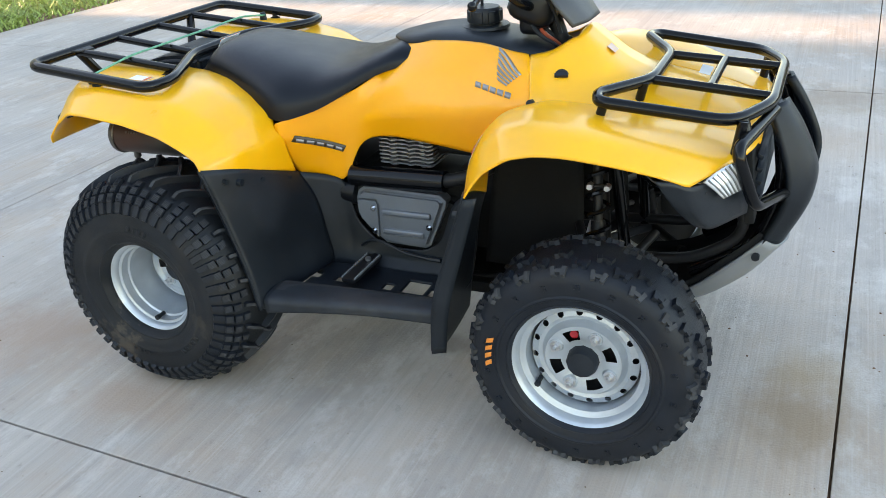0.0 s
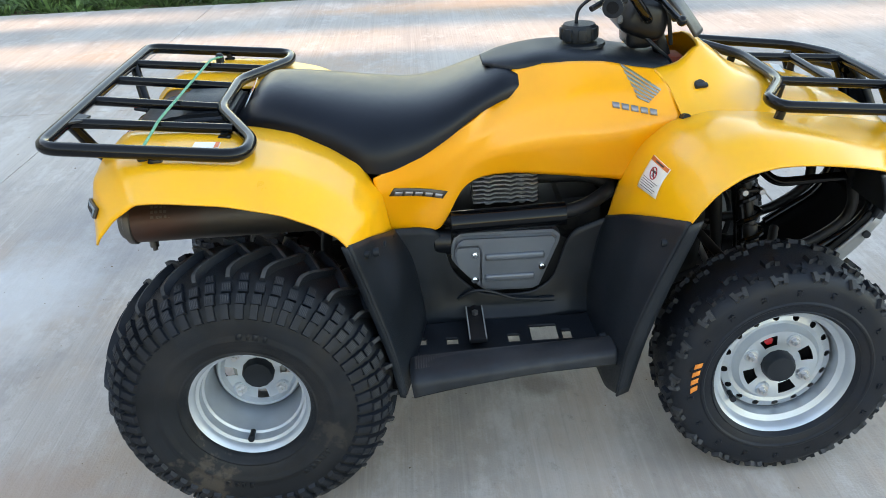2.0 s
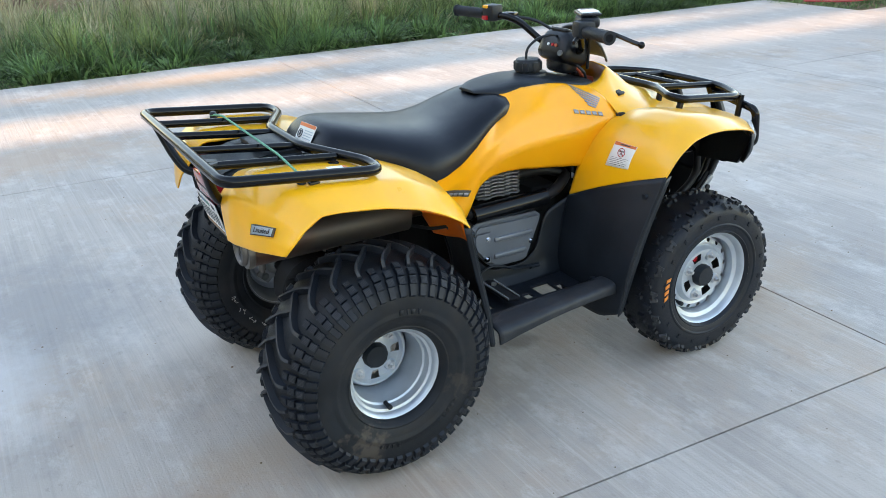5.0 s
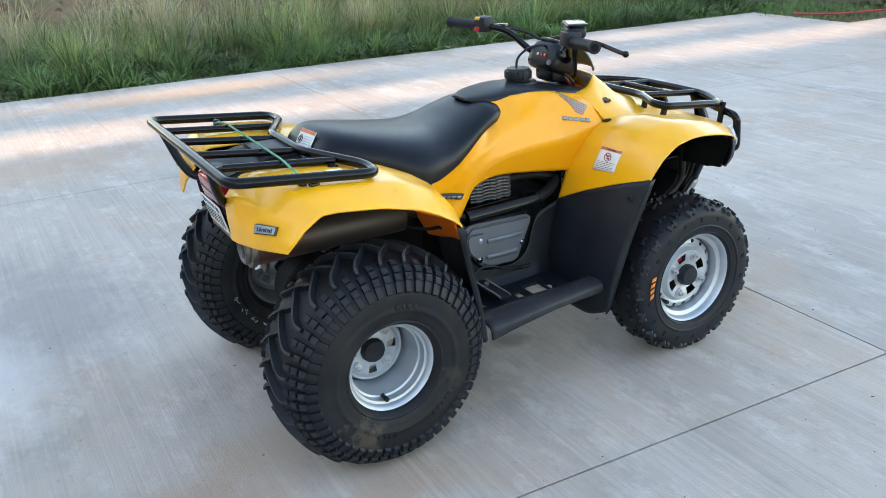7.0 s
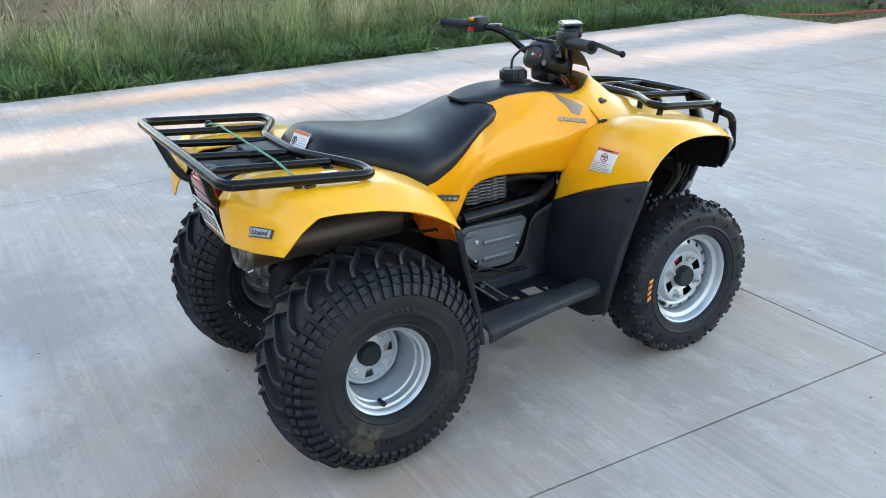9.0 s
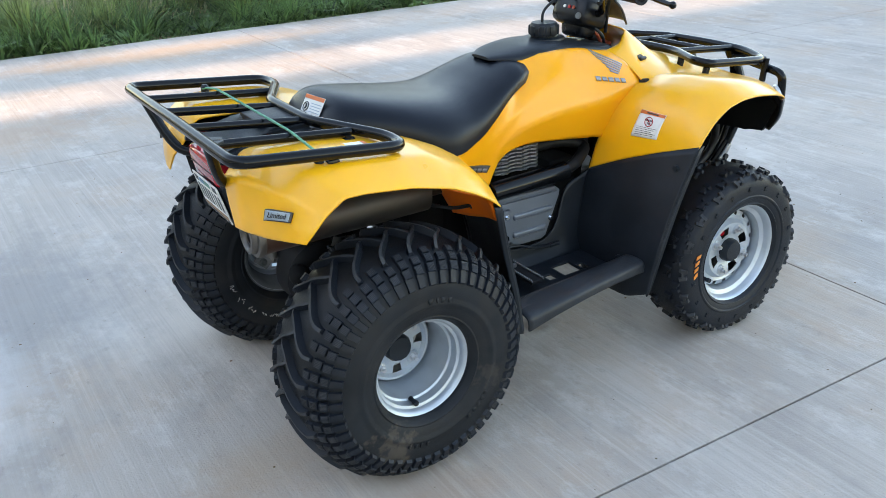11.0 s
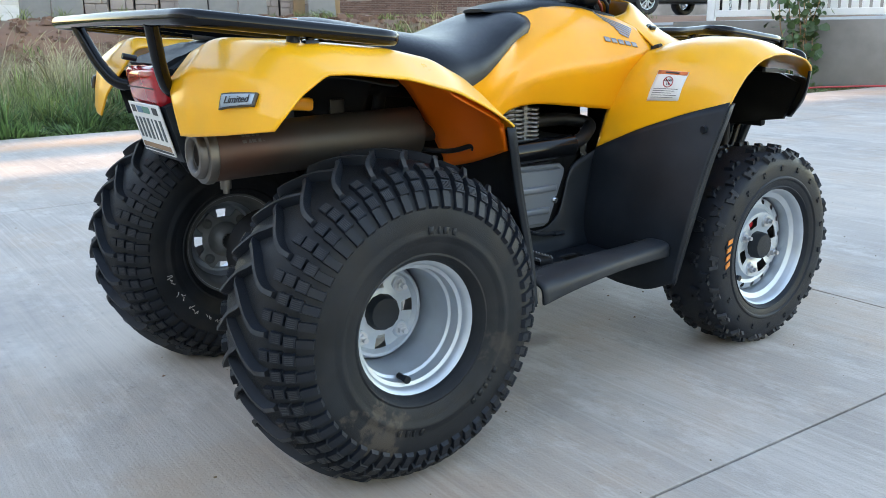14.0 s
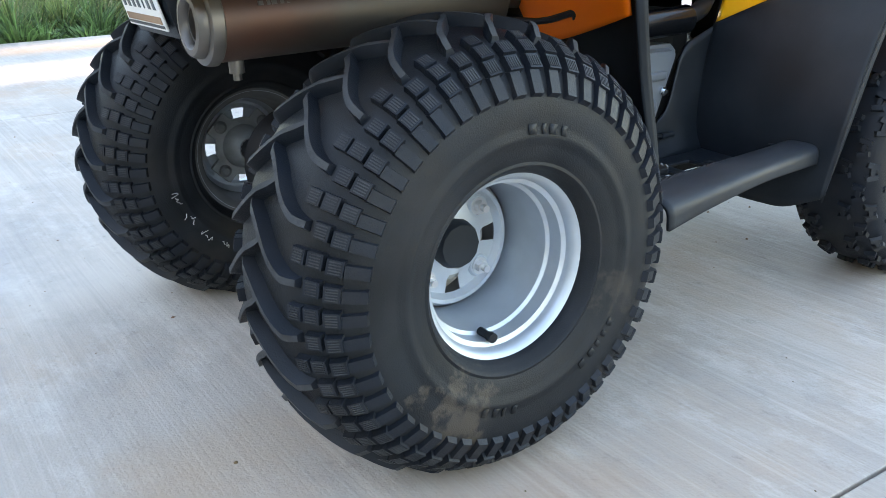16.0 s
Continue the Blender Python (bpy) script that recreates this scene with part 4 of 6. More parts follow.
    if rear and side > 0:
        y -= 0.014
    ob.matrix_world = pose(x, side * y, z, 0, 0 if side < 0 or rear else 30, 0 if side < 0 else 180) @ Matrix.Scale(1.02 if rear and side > 0 else 1.0, 4)
    return ob


rear_right = wheel(REAR, -1, True)
rear_left = wheel(REAR, 1, True)
front_right = wheel(FRONT, -1, False)
front_left = wheel(FRONT, 1, False)

# ---- yellow panels ----
FRONT_FENDER = [
    [(.815, -.160, .500), (.835, -.280, .555), (.865, -.400, .600), (.900, -.490, .628)],
    [(.835, -.175, .600), (.850, -.300, .645), (.878, -.410, .665), (.915, -.493, .652)],
    [(.870, -.195, .685), (.880, -.310, .710), (.908, -.420, .718), (.945, -.495, .688)],
    [(.925, -.210, .735), (.925, -.320, .757), (.955, -.430, .757), (.995, -.495, .720)],
    [(1.00, -.215, .757), (1.01, -.320, .776), (1.03, -.430, .772), (1.05, -.495, .732)],
    [(1.10, -.210, .748), (1.10, -.320, .764), (1.11, -.425, .764), (1.11, -.492, .732)],
    [(1.20, -.200, .728), (1.20, -.310, .738), (1.20, -.405, .744), (1.20, -.480, .718)],
    [(1.31, -.180, .712), (1.31, -.280, .715), (1.30, -.370, .714), (1.28, -.452, .694)],
]
FRONT_TIP = [[(1.43, -.150, .682), (1.42, -.240, .684), (1.385, -.330, .682), (1.325, -.415, .664)]]
for side in (1, -1):
    bm = bmesh.new()
    sheet(bm, FRONT_FENDER + FRONT_TIP, 56, 36, (side,), corner=0.30, corner_u=0.32)
    thick(part("front_fender", bm, M_FENDER, atv, "glossy yellow plastic front fender", 60), 0.004)

HOOD = [
    [(1.02, 0, .869), (1.02, -.070, .864), (1.01, -.130, .808), (.99, -.215, .757)],
    [(1.06, 0, .846), (1.06, -.070, .840), (1.05, -.130, .797), (1.04, -.214, .755)],
    [(1.12, 0, .800), (1.12, -.075, .794), (1.11, -.140, .770), (1.10, -.210, .748)],
    [(1.20, 0, .768), (1.20, -.080, .764), (1.20, -.140, .744), (1.20, -.200, .728)],
    [(1.31, 0, .742), (1.31, -.080, .738), (1.31, -.130, .722), (1.31, -.180, .712)],
    [(1.43, 0, .690), (1.43, -.060, .690), (1.43, -.110, .686), (1.43, -.150, .682)],
]
# beside the steering stem the hood runs back to the side panels, open in the middle
COWL = [
    [(.915, 0, .824), (.915, -.106, .824), (.935, -.165, .797), (.955, -.212, .744)],
    [(.968, 0, .836), (.968, -.104, .838), (.975, -.155, .803), (.972, -.214, .752)],
]
bm = bmesh.new()
sheet(bm, [row[:3] + [(row[3][0], row[3][1] - .018, row[3][2] - .006)] for row in COWL + HOOD], 56, 30, corner=0.40, skip=lambda u, v: u < 1.99 / 7 and v < 0.333)
thick(part("hood", bm, M_FENDER, atv, "yellow plastic hood and cowl panel", 60), 0.004)

BODY_BACK = [
    [(.292, -.246, .662), (.294, -.242, .622), (.300, -.215, .560), (.310, -.190, .510)],
    [(.370, -.215, .690), (.370, -.205, .630), (.370, -.180, .560), (.370, -.170, .505)],
    [(.450, -.185, .722), (.445, -.185, .660), (.435, -.172, .585), (.430, -.165, .503)],
    [(.530, -.160, .765), (.520, -.180, .710), (.505, -.178, .655), (.490, -.165, .600)],
    [(.604, -.090, .834), (.600, -.172, .765), (.580, -.195, .690), (.570, -.170, .627)],
]
BODY_FORE = [
    [(.700, -.100, .848), (.700, -.165, .790), (.700, -.205, .710), (.700, -.175, .617)],
    [(.800, -.100, .845), (.800, -.165, .790), (.800, -.210, .715), (.800, -.178, .605)],
    [(.870, -.103, .830), (.872, -.165, .800), (.870, -.215, .728), (.850, -.188, .612)],
    [(.915, -.106, .824), (.935, -.165, .797), (.955, -.210, .746), (.915, -.212, .724)],
]
for side in (1, -1):
    bm = bmesh.new()
    sheet(bm, BODY_BACK + BODY_FORE, 64, 30, (side,), corner=0.20)
    thick(part("body_panel", bm, M_BODY, atv, "amber yellow side panel under the seat and tank", 60), 0.004)

REAR_FENDER = [
    [(-.280, -.242, .630), (-.275, -.285, .632), (-.256, -.370, .640), (-.218, -.476, .653)],
    [(-.274, -.200, .678), (-.274, -.260, .682), (-.251, -.370, .690), (-.206, -.486, .672)],
    [(-.262, -.150, .716), (-.264, -.240, .738), (-.239, -.370, .743), (-.172, -.488, .707)],
    [(-.215, -.160, .772), (-.205, -.230, .792), (-.180, -.385, .784), (-.128, -.489, .735)],
    [(-.080, -.150, .770), (-.080, -.250, .786), (-.080, -.410, .780), (-.082, -.489, .734)],
    [(.030, -.150, .762), (.030, -.260, .774), (.030, -.410, .770), (.030, -.487, .720)],
    [(.130, -.160, .748), (.130, -.280, .756), (.130, -.405, .748), (.130, -.484, .694)],
    [(.210, -.200, .718), (.210, -.290, .726), (.205, -.400, .712), (.190, -.484, .667)],
]
REAR_TIP = [
    [(.265, -.230, .690), (.264, -.310, .690), (.254, -.400, .675), (.228, -.487, .645)],
    [(.306, -.235, .620), (.302, -.310, .630), (.285, -.400, .640), (.243, -.495, .633)],
    [(.320, -.225, .531), (.308, -.320, .568), (.286, -.415, .605), (.248, -.498, .627)],
]
LINING = [
    [(.110, -.240, .735), (.120, -.300, .742), (.125, -.390, .730), (.130, -.470, .688)],
    [(.185, -.235, .690), (.215, -.300, .698), (.236, -.390, .680), (.244, -.458, .634)],
    [(.245, -.235, .600), (.260, -.310, .600), (.262, -.390, .615), (.246, -.470, .618)],
    [(.290, -.235, .520), (.290, -.310, .535), (.284, -.390, .558), (.262, -.462, .578)],
]
for side in (1, -1):
    bm = bmesh.new()
    sheet(bm, REAR_FENDER + REAR_TIP, 90, 36, (side,), corner=0.14, corner_u=0.18)
    fender = thick(part("rear_fender", bm, M_FENDER, atv, "glossy yellow plastic rear fender", 60), 0.004)
    # inner wall, coloured orange for light bounced under the fender
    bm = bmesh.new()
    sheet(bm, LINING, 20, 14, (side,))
    thick(part("lining", bm, M_LINING, fender, "inner wall of the fender, bounced orange light in its colour", 60), 0.004)
    bm = bmesh.new()
    rod(bm, (.290, side * -.42, .575), (.302, side * -.42, .575), .009, 12)
    part("clip", bm, M_BLACK, fender)
    bm = bmesh.new()
    tube(bm, [(.285, side * -.33, .56), (.275, side * -.34, .575), (.25, side * -.30, .560), (.20, side * -.24, .565)], .005, 8, radius=.02)
    part("hose", bm, M_BLACK, fender)

# ---- seat, tank cover and tail box ----
def saddle(bm, xs, tops, lows, halves, power, nx, ny):
    """A cushion: flat on top, rounded down to its lower edge at each side."""
    rows = []
    for i in range(nx + 1):
        f = i / nx
        x, top, low, half = (float(spline([[v] for v in q], f)[0]) for q in (xs, tops, lows, halves))
        row = []
        for j in range(-ny, ny + 1):
            s = abs(j) / ny
            a = s * math.pi / 2
            yy = math.copysign(half * math.sin(a) ** (2 / power), j) if j else 0
            zz = low + (top - low) * math.cos(a) ** (2 / power) if s < 1 else low
            row.append(bm.verts.new((x, yy, zz)))
        rows.append(row)
    for a, b in zip(rows, rows[1:]):
        for j in range(2 * ny):
            bm.faces.new((a[j], b[j], b[j + 1], a[j + 1]))
    bm.faces.new(rows[0])
    bm.faces.new(rows[-1][::-1])
    for a, b in zip(rows, rows[1:]):
        bm.faces.new((a[0], a[-1], b[-1], b[0]))


bm = bmesh.new()
saddle(bm, [-.012, .008, .040, .085, .19, .29, .38, .45, .52, .58, .618],
       [.757, .776, .816, .829, .813, .797, .789, .799, .822, .842, .842],
       [.752, .752, .752, .750, .722, .672, .688, .720, .762, .786, .790],
       [.105, .125, .150, .165, .205, .245, .225, .200, .172, .150, .130], 2.7, 55, 16)
part("seat", bm, M_SEAT, atv, "black vinyl saddle seat with a raised nose", 60)
bm = bmesh.new()
saddle(bm, [.546, .60, .68, .76, .85, .93, .96], [.846, .857, .868, .866, .852, .838, .832],
       [.838, .834, .838, .838, .825, .812, .805], [.040, .088, .099, .101, .102, .1, .095], 3.2, 24, 12)
part("tank_cover", bm, M_BLACK, atv, "black plastic tank cover")
bm = bmesh.new()
revolve(bm, [(.862, .060), (.868, .058), (.870, .034), (.874, .034)], 32, "z", (.770, 0, 0))
revolve(bm, [(.872, .034), (.874, .039), (.880, .041), (.902, .040), (.909, .035), (.910, 0)], 40, "z", (.770, 0, 0))
for k in range(8):
    a = 2 * math.pi * k / 8
    box(bm, (.012, .020, .028), (.770 + .038 * math.cos(a), .038 * math.sin(a), .889), (0, 0, 45 * k), .005)
part("fuel_cap", bm, M_BLACK, atv, "black fuel cap with ribbed edge")
bm = bmesh.new()
tube(bm, [(.763, 0, .90), (.765, 0, .94), (.80, -.01, .97), (.86, -.015, .975), (.90, -.01, .95)], .004, 8, radius=.04)
part("breather_hose", bm, M_BLACK, atv)
bm = bmesh.new()
flat(bm, [(-.262, -.112, .738), (-.215, -.118, .764), (-.130, -.122, .784), (-.012, -.122, .786), (-.012, -.122, .715), (-.235, -.112, .715)], .236, (0, 1, 0))
bmesh.ops.bevel(bm, geom=bm.edges[:], offset=.014, segments=3, affect="EDGES")
box(bm, (.100, .120, .012), (-.085, 0, .790), (0, 2, 0), .005, 2)
rod(bm, (-.250, .062, .752), (-.276, .062, .758), .006, 10)
part("tail_box", bm, M_BLACK, atv, "black plastic storage box under the rear rack")

# ---- racks ----
bm = bmesh.new()
half = [(-.315, 0, .826), (-.315, -.400, .824), (.060, -.405, .786), (.068, -.320, .786), (-.030, -.118, .795)]
tube(bm, half + [(x, -y, z) for x, y, z in reversed(half) if y], .0135, 12, True, .038)
rack = part("rear_rack", bm, M_TUBE, atv, "glossy black tubular rear rack")
for y in (-.24, -.085, .085, .24):
    front = .015 if abs(y) > .2 else -.030
    bm = bmesh.new()
    tube(bm, [(-.315, y, .822), (-.28, y, .818), (front, y * 1.0, .788)], .0105, 10, radius=.02)
    part("bar", bm, M_TUBE, rack)
for s in (-1, 1):
    bm = bmesh.new()
    tube(bm, [(-.312, s * .235, .818), (-.288, s * .19, .74), (-.265, s * .155, .698), (-.20, s * .12, .695)], .0125, 12, radius=.03)
    part("support", bm, M_TUBE, rack)
    for x, y in ((-.105, .392), (.0, .26)):
        bm = bmesh.new()
        box(bm, (.028, .022, .024), (x, s * y, .776 if y > .3 else .770), (0, 0, 0), .006)
        rod(bm, (x, s * y, .77), (x, s * y, .800 if y > .3 else .786), .008, 8)
        part("foot", bm, M_TUBE, rack)
bm = bmesh.new()
flat(bm, [(-.302, -.205, .826), (-.302, -.268, .826), (-.282, -.250, .824), (-.275, -.215, .823)], .004, (0, 0, 1))
part("tab", bm, M_BLACK, rack)
for x, y in ((-.131, -.383), (-.123, .353)):
    bm = bmesh.new()
    rod(bm, (x, y, .772), (x, y, .804), .012, 14, .010)
    rod(bm, (x, y, .803), (x, y, .809), .011, 12, .007)
    part("cord_anchor", bm, M_BLACK, rack, "black anchor bolt for the cord")

bm = bmesh.new()
half = [(1.445, 0, .762), (1.445, -.160, .760), (1.385, -.290, .757), (1.125, -.305, .786), (1.112, -.262, .790), (1.195, -.115, .784)]
tube(bm, half + [(x, -y, z) for x, y, z in reversed(half) if y], .0125, 12, True, .045)
rack = part("front_rack", bm, M_TUBE, atv, "glossy black tubular front rack")
for a, b in (((1.19, -.110, .782), (1.440, -.120, .760)), ((1.19, .110, .782), (1.440, .120, .760)), ((1.316, -.115, .772), (1.316, .115, .772))):
    bm = bmesh.new()
    tube(bm, [a, b], .0105, 10)
    part("bar", bm, M_TUBE, rack)
for s in (-1, 1):
    for x, y, z in ((1.125, .292, .752), (1.175, .15, .745), (1.392, .285, .690)):
        bm = bmesh.new()
        rod(bm, (x, s * y, z), (x + .01, s * y, .786 if x < 1.2 else .758), .010, 10)
        part("foot", bm, M_TUBE, rack)

# ---- front bumper, guard and skid plate ----
bm = bmesh.new()
for s in (-1, 1):
    tube(bm, [(1.455, s * .10, .738), (1.400, s * .350, .722), (1.440, s * .325, .600), (1.49, s * .13, .560)], .0125, 12, radius=.03)
    tube(bm, [(1.400, s * .27, .757), (1.410, s * .275, .725)], .012, 10)
    tube(bm, [(1.43, s * .12, .757), (1.46, s * .12, .70), (1.48, s * .12, .56), (1.44, s * .11, .42), (1.30, s * .11, .33)], .0125, 12, radius=.05)
part("front_bumper", bm, M_TUBE, atv, "glossy black tubular front bumper")
GUARD = [
    [(1.472, 0, .748), (1.472, -.06, .750), (1.466, -.115, .752), (1.440, -.140, .745)],
    [(1.510, 0, .690), (1.510, -.06, .692), (1.502, -.118, .692), (1.466, -.150, .680)],
    [(1.543, 0, .615), (1.543, -.06, .616), (1.534, -.120, .616), (1.488, -.155, .606)],
    [(1.545, 0, .560), (1.545, -.06, .560), (1.536, -.120, .560), (1.492, -.155, .556)],
    [(1.532, 0, .505), (1.532, -.06, .505), (1.522, -.120, .507), (1.482, -.150, .510)],
    [(1.496, 0, .425), (1.496, -.06, .425), (1.486, -.115, .428), (1.452, -.138, .435)],
]
bm = bmesh.new()
sheet(bm, GUARD, 30, 18, skip=lambda u, v: v < 0.44 and u < 0.76)
thick(part("bumper_guard", bm, M_BLACK, atv, "black plastic bumper guard of two upright plates", 60), .018, -1)
SKID = [
    [(1.500, 0, .430), (1.500, -.08, .430), (1.480, -.125, .430), (1.455, -.135, .445)],
    [(1.420, 0, .338), (1.420, -.08, .338), (1.410, -.125, .342), (1.385, -.138, .375)],
    [(1.300, 0, .262), (1.300, -.08, .262), (1.300, -.125, .266), (1.285, -.138, .292)],
    [(1.150, 0, .245), (1.150, -.08, .245), (1.150, -.120, .250), (1.150, -.130, .262)],
]
bm = bmesh.new()
sheet(bm, SKID, 16, 12)
thick(part("skid_plate", bm, M_SKID, atv, "grey skid plate under the nose", 60), .006)
# added black sheet keeps the grey inside of the skid plate dark
bm = bmesh.new()
sheet(bm, [[(x - .010, y * .96, z + .012) for x, y, z in row] for row in SKID], 16, 12)
thick(part("skid_dark_sheet", bm, M_VOID, atv, "black sheet added to darken the inside of the skid plate", 60), .004)
for s in (-1, 1):
    bm = bmesh.new()
    rod(bm, (1.441, s * .125, .402), (1.441, s * .145, .402), .009, 12)
    part("bolt", bm, M_BLACK, atv)
    LINER = [
        [(1.27, s * -.452, .686), (1.30, s * -.435, .680), (1.335, s * -.405, .664), (1.40, s * -.30, .670)],
        [(1.30, s * -.425, .630), (1.325, s * -.410, .618), (1.35, s * -.385, .608), (1.42, s * -.28, .615)],
        [(1.335, s * -.375, .570), (1.35, s * -.36, .562), (1.37, s * -.34, .556), (1.42, s * -.25, .556)],
    ]
    bm = bmesh.new()
    sheet(bm, LINER, 10, 14, False)
    thick(part("nose_panel", bm, M_BLACK, atv, "black plastic panel under the headlight", 60), .006)
    LENS = [
        [(1.350, s * -.389, .668), (1.370, s * -.362, .682), (1.388, s * -.335, .688)],
        [(1.368, s * -.382, .652), (1.388, s * -.354, .660), (1.404, s * -.330, .664)],
        [(1.382, s * -.366, .630), (1.400, s * -.342, .634), (1.414, s * -.322, .636)],
    ]
    bm = bmesh.new()
    sheet(bm, LENS, 8, 8, False)
    lens = thick(part("headlight", bm, M_LAMP, atv, "clear ribbed headlight lens", 60), .01)
    for k in range(6):
        f = .1 + .16 * k
        top, low = Vector(LENS[0][0]).lerp(Vector(LENS[0][2]), f), Vector(LENS[2][0]).lerp(Vector(LENS[2][2]), f)
        mid = Vector(LENS[1][0]).lerp(Vector(LENS[1][2]), f)
        lift = Vector((.004, -s * .004, .002))
        bm = bmesh.new()
        tube(bm, [top + lift, mid + lift, low + lift], .0022, 6, radius=.01)
        part("lens_rib", bm, M_HUB, lens)

bm = bmesh.new()
box(bm, (.022, .46, .17), (1.418, 0, .602), (0, -6, 0), .008)
grille = part("grille", bm, M_VOID, atv, "black grille behind the front bumper")
for k in range(5):
    bm = bmesh.new()
    box(bm, (.014, .40, .010), (1.434, 0, .545 + .028 * k), (0, 20, 0), .003)
    part("slat", bm, M_BLACK, grille)

# ---- mudguards, footwells and pegs ----
for s in (1, -1):
    GUARD_F = [
        [(.815, -.160, .500), (.835, -.280, .555), (.865, -.400, .600), (.900, -.490, .628)],
        [(.795, -.160, .430), (.805, -.280, .450), (.825, -.390, .470), (.845, -.475, .480)],
        [(.775, -.160, .310), (.780, -.280, .315), (.790, -.385, .325), (.803, -.468, .350)],
        [(.772, -.200, .195), (.774, -.290, .182), (.778, -.380, .182), (.784, -.452, .215)],
    ]
    bm = bmesh.new()
    sheet(bm, [[(x - .002, s * y, z + .003) for x, y, z in row] for row in GUARD_F], 24, 36, False, corner=0.30)
    guard = thick(part("front_mudguard", bm, M_BLACK, atv, "black plastic mudguard behind the front wheel", 60), .006)
    for x, y, z in ((.868, -.45, .57), (.776, -.342, .294)):
        bm = bmesh.new()
        rod(bm, (x - .012, s * y, z), (x + .004, s * y, z), .008, 10)
        part("bolt", bm, M_BLACK, guard)
    RIB = [
        [(.8965, -.490, .624), (.925, -.482, .628)], [(.8415, -.475, .476), (.875, -.464, .476)],
        [(.7995, -.468, .346), (.835, -.455, .346)], [(.7805, -.452, .211), (.81, -.436, .211)],
    ]
    bm = bmesh.new()
    sheet(bm, [[(x, s * y, z) for x, y, z in row] for row in RIB], 18, 3, False)
    thick(part("flange", bm, M_BLACK, guard), .004)
    GUARD_R = [
        [(.246, -.496, .628), (.284, -.415, .606), (.306, -.320, .568), (.322, -.215, .527)],
        [(.278, -.482, .505), (.310, -.395, .490), (.334, -.305, .470), (.356, -.205, .445)],
        [(.311, -.476, .375), (.332, -.390, .360), (.352, -.300, .345), (.374, -.200, .335)],
        [(.330, -.472, .262), (.345, -.400, .262), (.360, -.300, .268), (.380, -.190, .270)],
    ]
    bm = bmesh.new()
    sheet(bm, [[(x + .003, s * y, z + .001) for x, y, z in row] for row in GUARD_R], 24, 24, False, corner=0.2)
    guard = thick(part("rear_mudguard", bm, M_BLACK, atv, "black plastic mudguard before the rear wheel", 60), .006)
    RIB = [
        [(.2495, -.496, .624), (.236, -.490, .626)], [(.2815, -.482, .501), (.268, -.477, .501)],
        [(.3145, -.476, .371), (.302, -.472, .371)], [(.3335, -.472, .258), (.322, -.468, .258)],
    ]
    bm = bmesh.new()
    sheet(bm, [[(x, s * y, z) for x, y, z in row] for row in RIB], 18, 3, False)
    thick(part("flange", bm, M_BLACK, guard), .004)
    for x, y, z in ((.276, -.452, .588), (.303, -.350, .558), (.318, -.262, .528)):
        bm = bmesh.new()
        rod(bm, (x - .004, s * y, z), (x + .010, s * (y - .003), z), .007, 10)
        part("bolt", bm, M_BLACK, guard)
    # inner wall of the footwell, then its floor with open slots, then the raised outer sill
    WELL = [
        [(.320, -.222, .530), (.352, -.205, .440), (.372, -.198, .335), (.380, -.195, .262)],
        [(.385, -.180, .512), (.392, -.180, .430), (.398, -.182, .340), (.400, -.192, .262)],
        [(.425, -.165, .495), (.428, -.168, .420), (.430, -.172, .330), (.432, -.190, .262)],
        [(.452, -.168, .385), (.455, -.170, .350), (.458, -.175, .310), (.460, -.190, .262)],
        [(.520, -.165, .318), (.520, -.168, .302), (.520, -.172, .285), (.520, -.190, .262)],
        [(.640, -.165, .318), (.640, -.168, .302), (.640, -.172, .285), (.640, -.190, .262)],
        [(.690, -.160, .350), (.692, -.165, .330), (.694, -.172, .300), (.695, -.190, .262)],
        [(.728, -.155, .468), (.728, -.160, .400), (.728, -.170, .320), (.726, -.190, .262)],
        [(.815, -.160, .500), (.795, -.160, .430), (.78, -.165, .310), (.775, -.185, .262)],
    ]
    bm = bmesh.new()
    sheet(bm, [[(x, s * y, z) for x, y, z in row] for row in WELL], 64, 12, False, corner_u=0.3)
    well = thick(part("footwell", bm, M_BLACK, atv, "black plastic footwell", 60), .005)
    FLOOR = [[(x, s * -.185, .262), (x, s * -.27, .258), (x + .0, s * -.37, .262)] for x in (.36, .47, .58, .69, .775)]
    # drain openings (x from, x to, y from, y to)
    drains = ((.350, .376, .258, .286), (.420, .446, .260, .288), (.555, .580, .262, .292), (.604, .662, .228, .292), (.672, .696, .256, .294))
    bm = bmesh.new()
    sheet(bm, FLOOR, 84, 40, False, lambda u, v: any(a < .36 + u * .415 < b and c < .185 + v * .185 < d for a, b, c, d in drains))
    thick(part("floorboard", bm, M_BLACK, well), .006)
    SILL = [
        [(.345, -.365, .268), (.345, -.385, .296), (.345, -.445, .300), (.347, -.472, .290), (.350, -.474, .258)],
        [(.45, -.365, .268), (.45, -.380, .300), (.45, -.435, .304), (.45, -.462, .294), (.45, -.464, .270)],
        [(.60, -.355, .268), (.60, -.372, .302), (.60, -.420, .306), (.60, -.446, .300), (.60, -.448, .280)],
        [(.74, -.345, .268), (.74, -.362, .302), (.74, -.405, .306), (.74, -.430, .302), (.74, -.432, .278)],
        [(.785, -.345, .268), (.785, -.362, .305), (.785, -.405, .310), (.785, -.428, .304), (.785, -.430, .278)],
    ]
    bm = bmesh.new()
    sheet(bm, [[(x, s * y, z) for x, y, z in row] for row in SILL], 28, 20, False)
    thick(part("sill", bm, M_SILL, well, "black raised outer sill with ribbed top"), .006)
    bm = bmesh.new()
    for k in range(72):
        f = k / 71
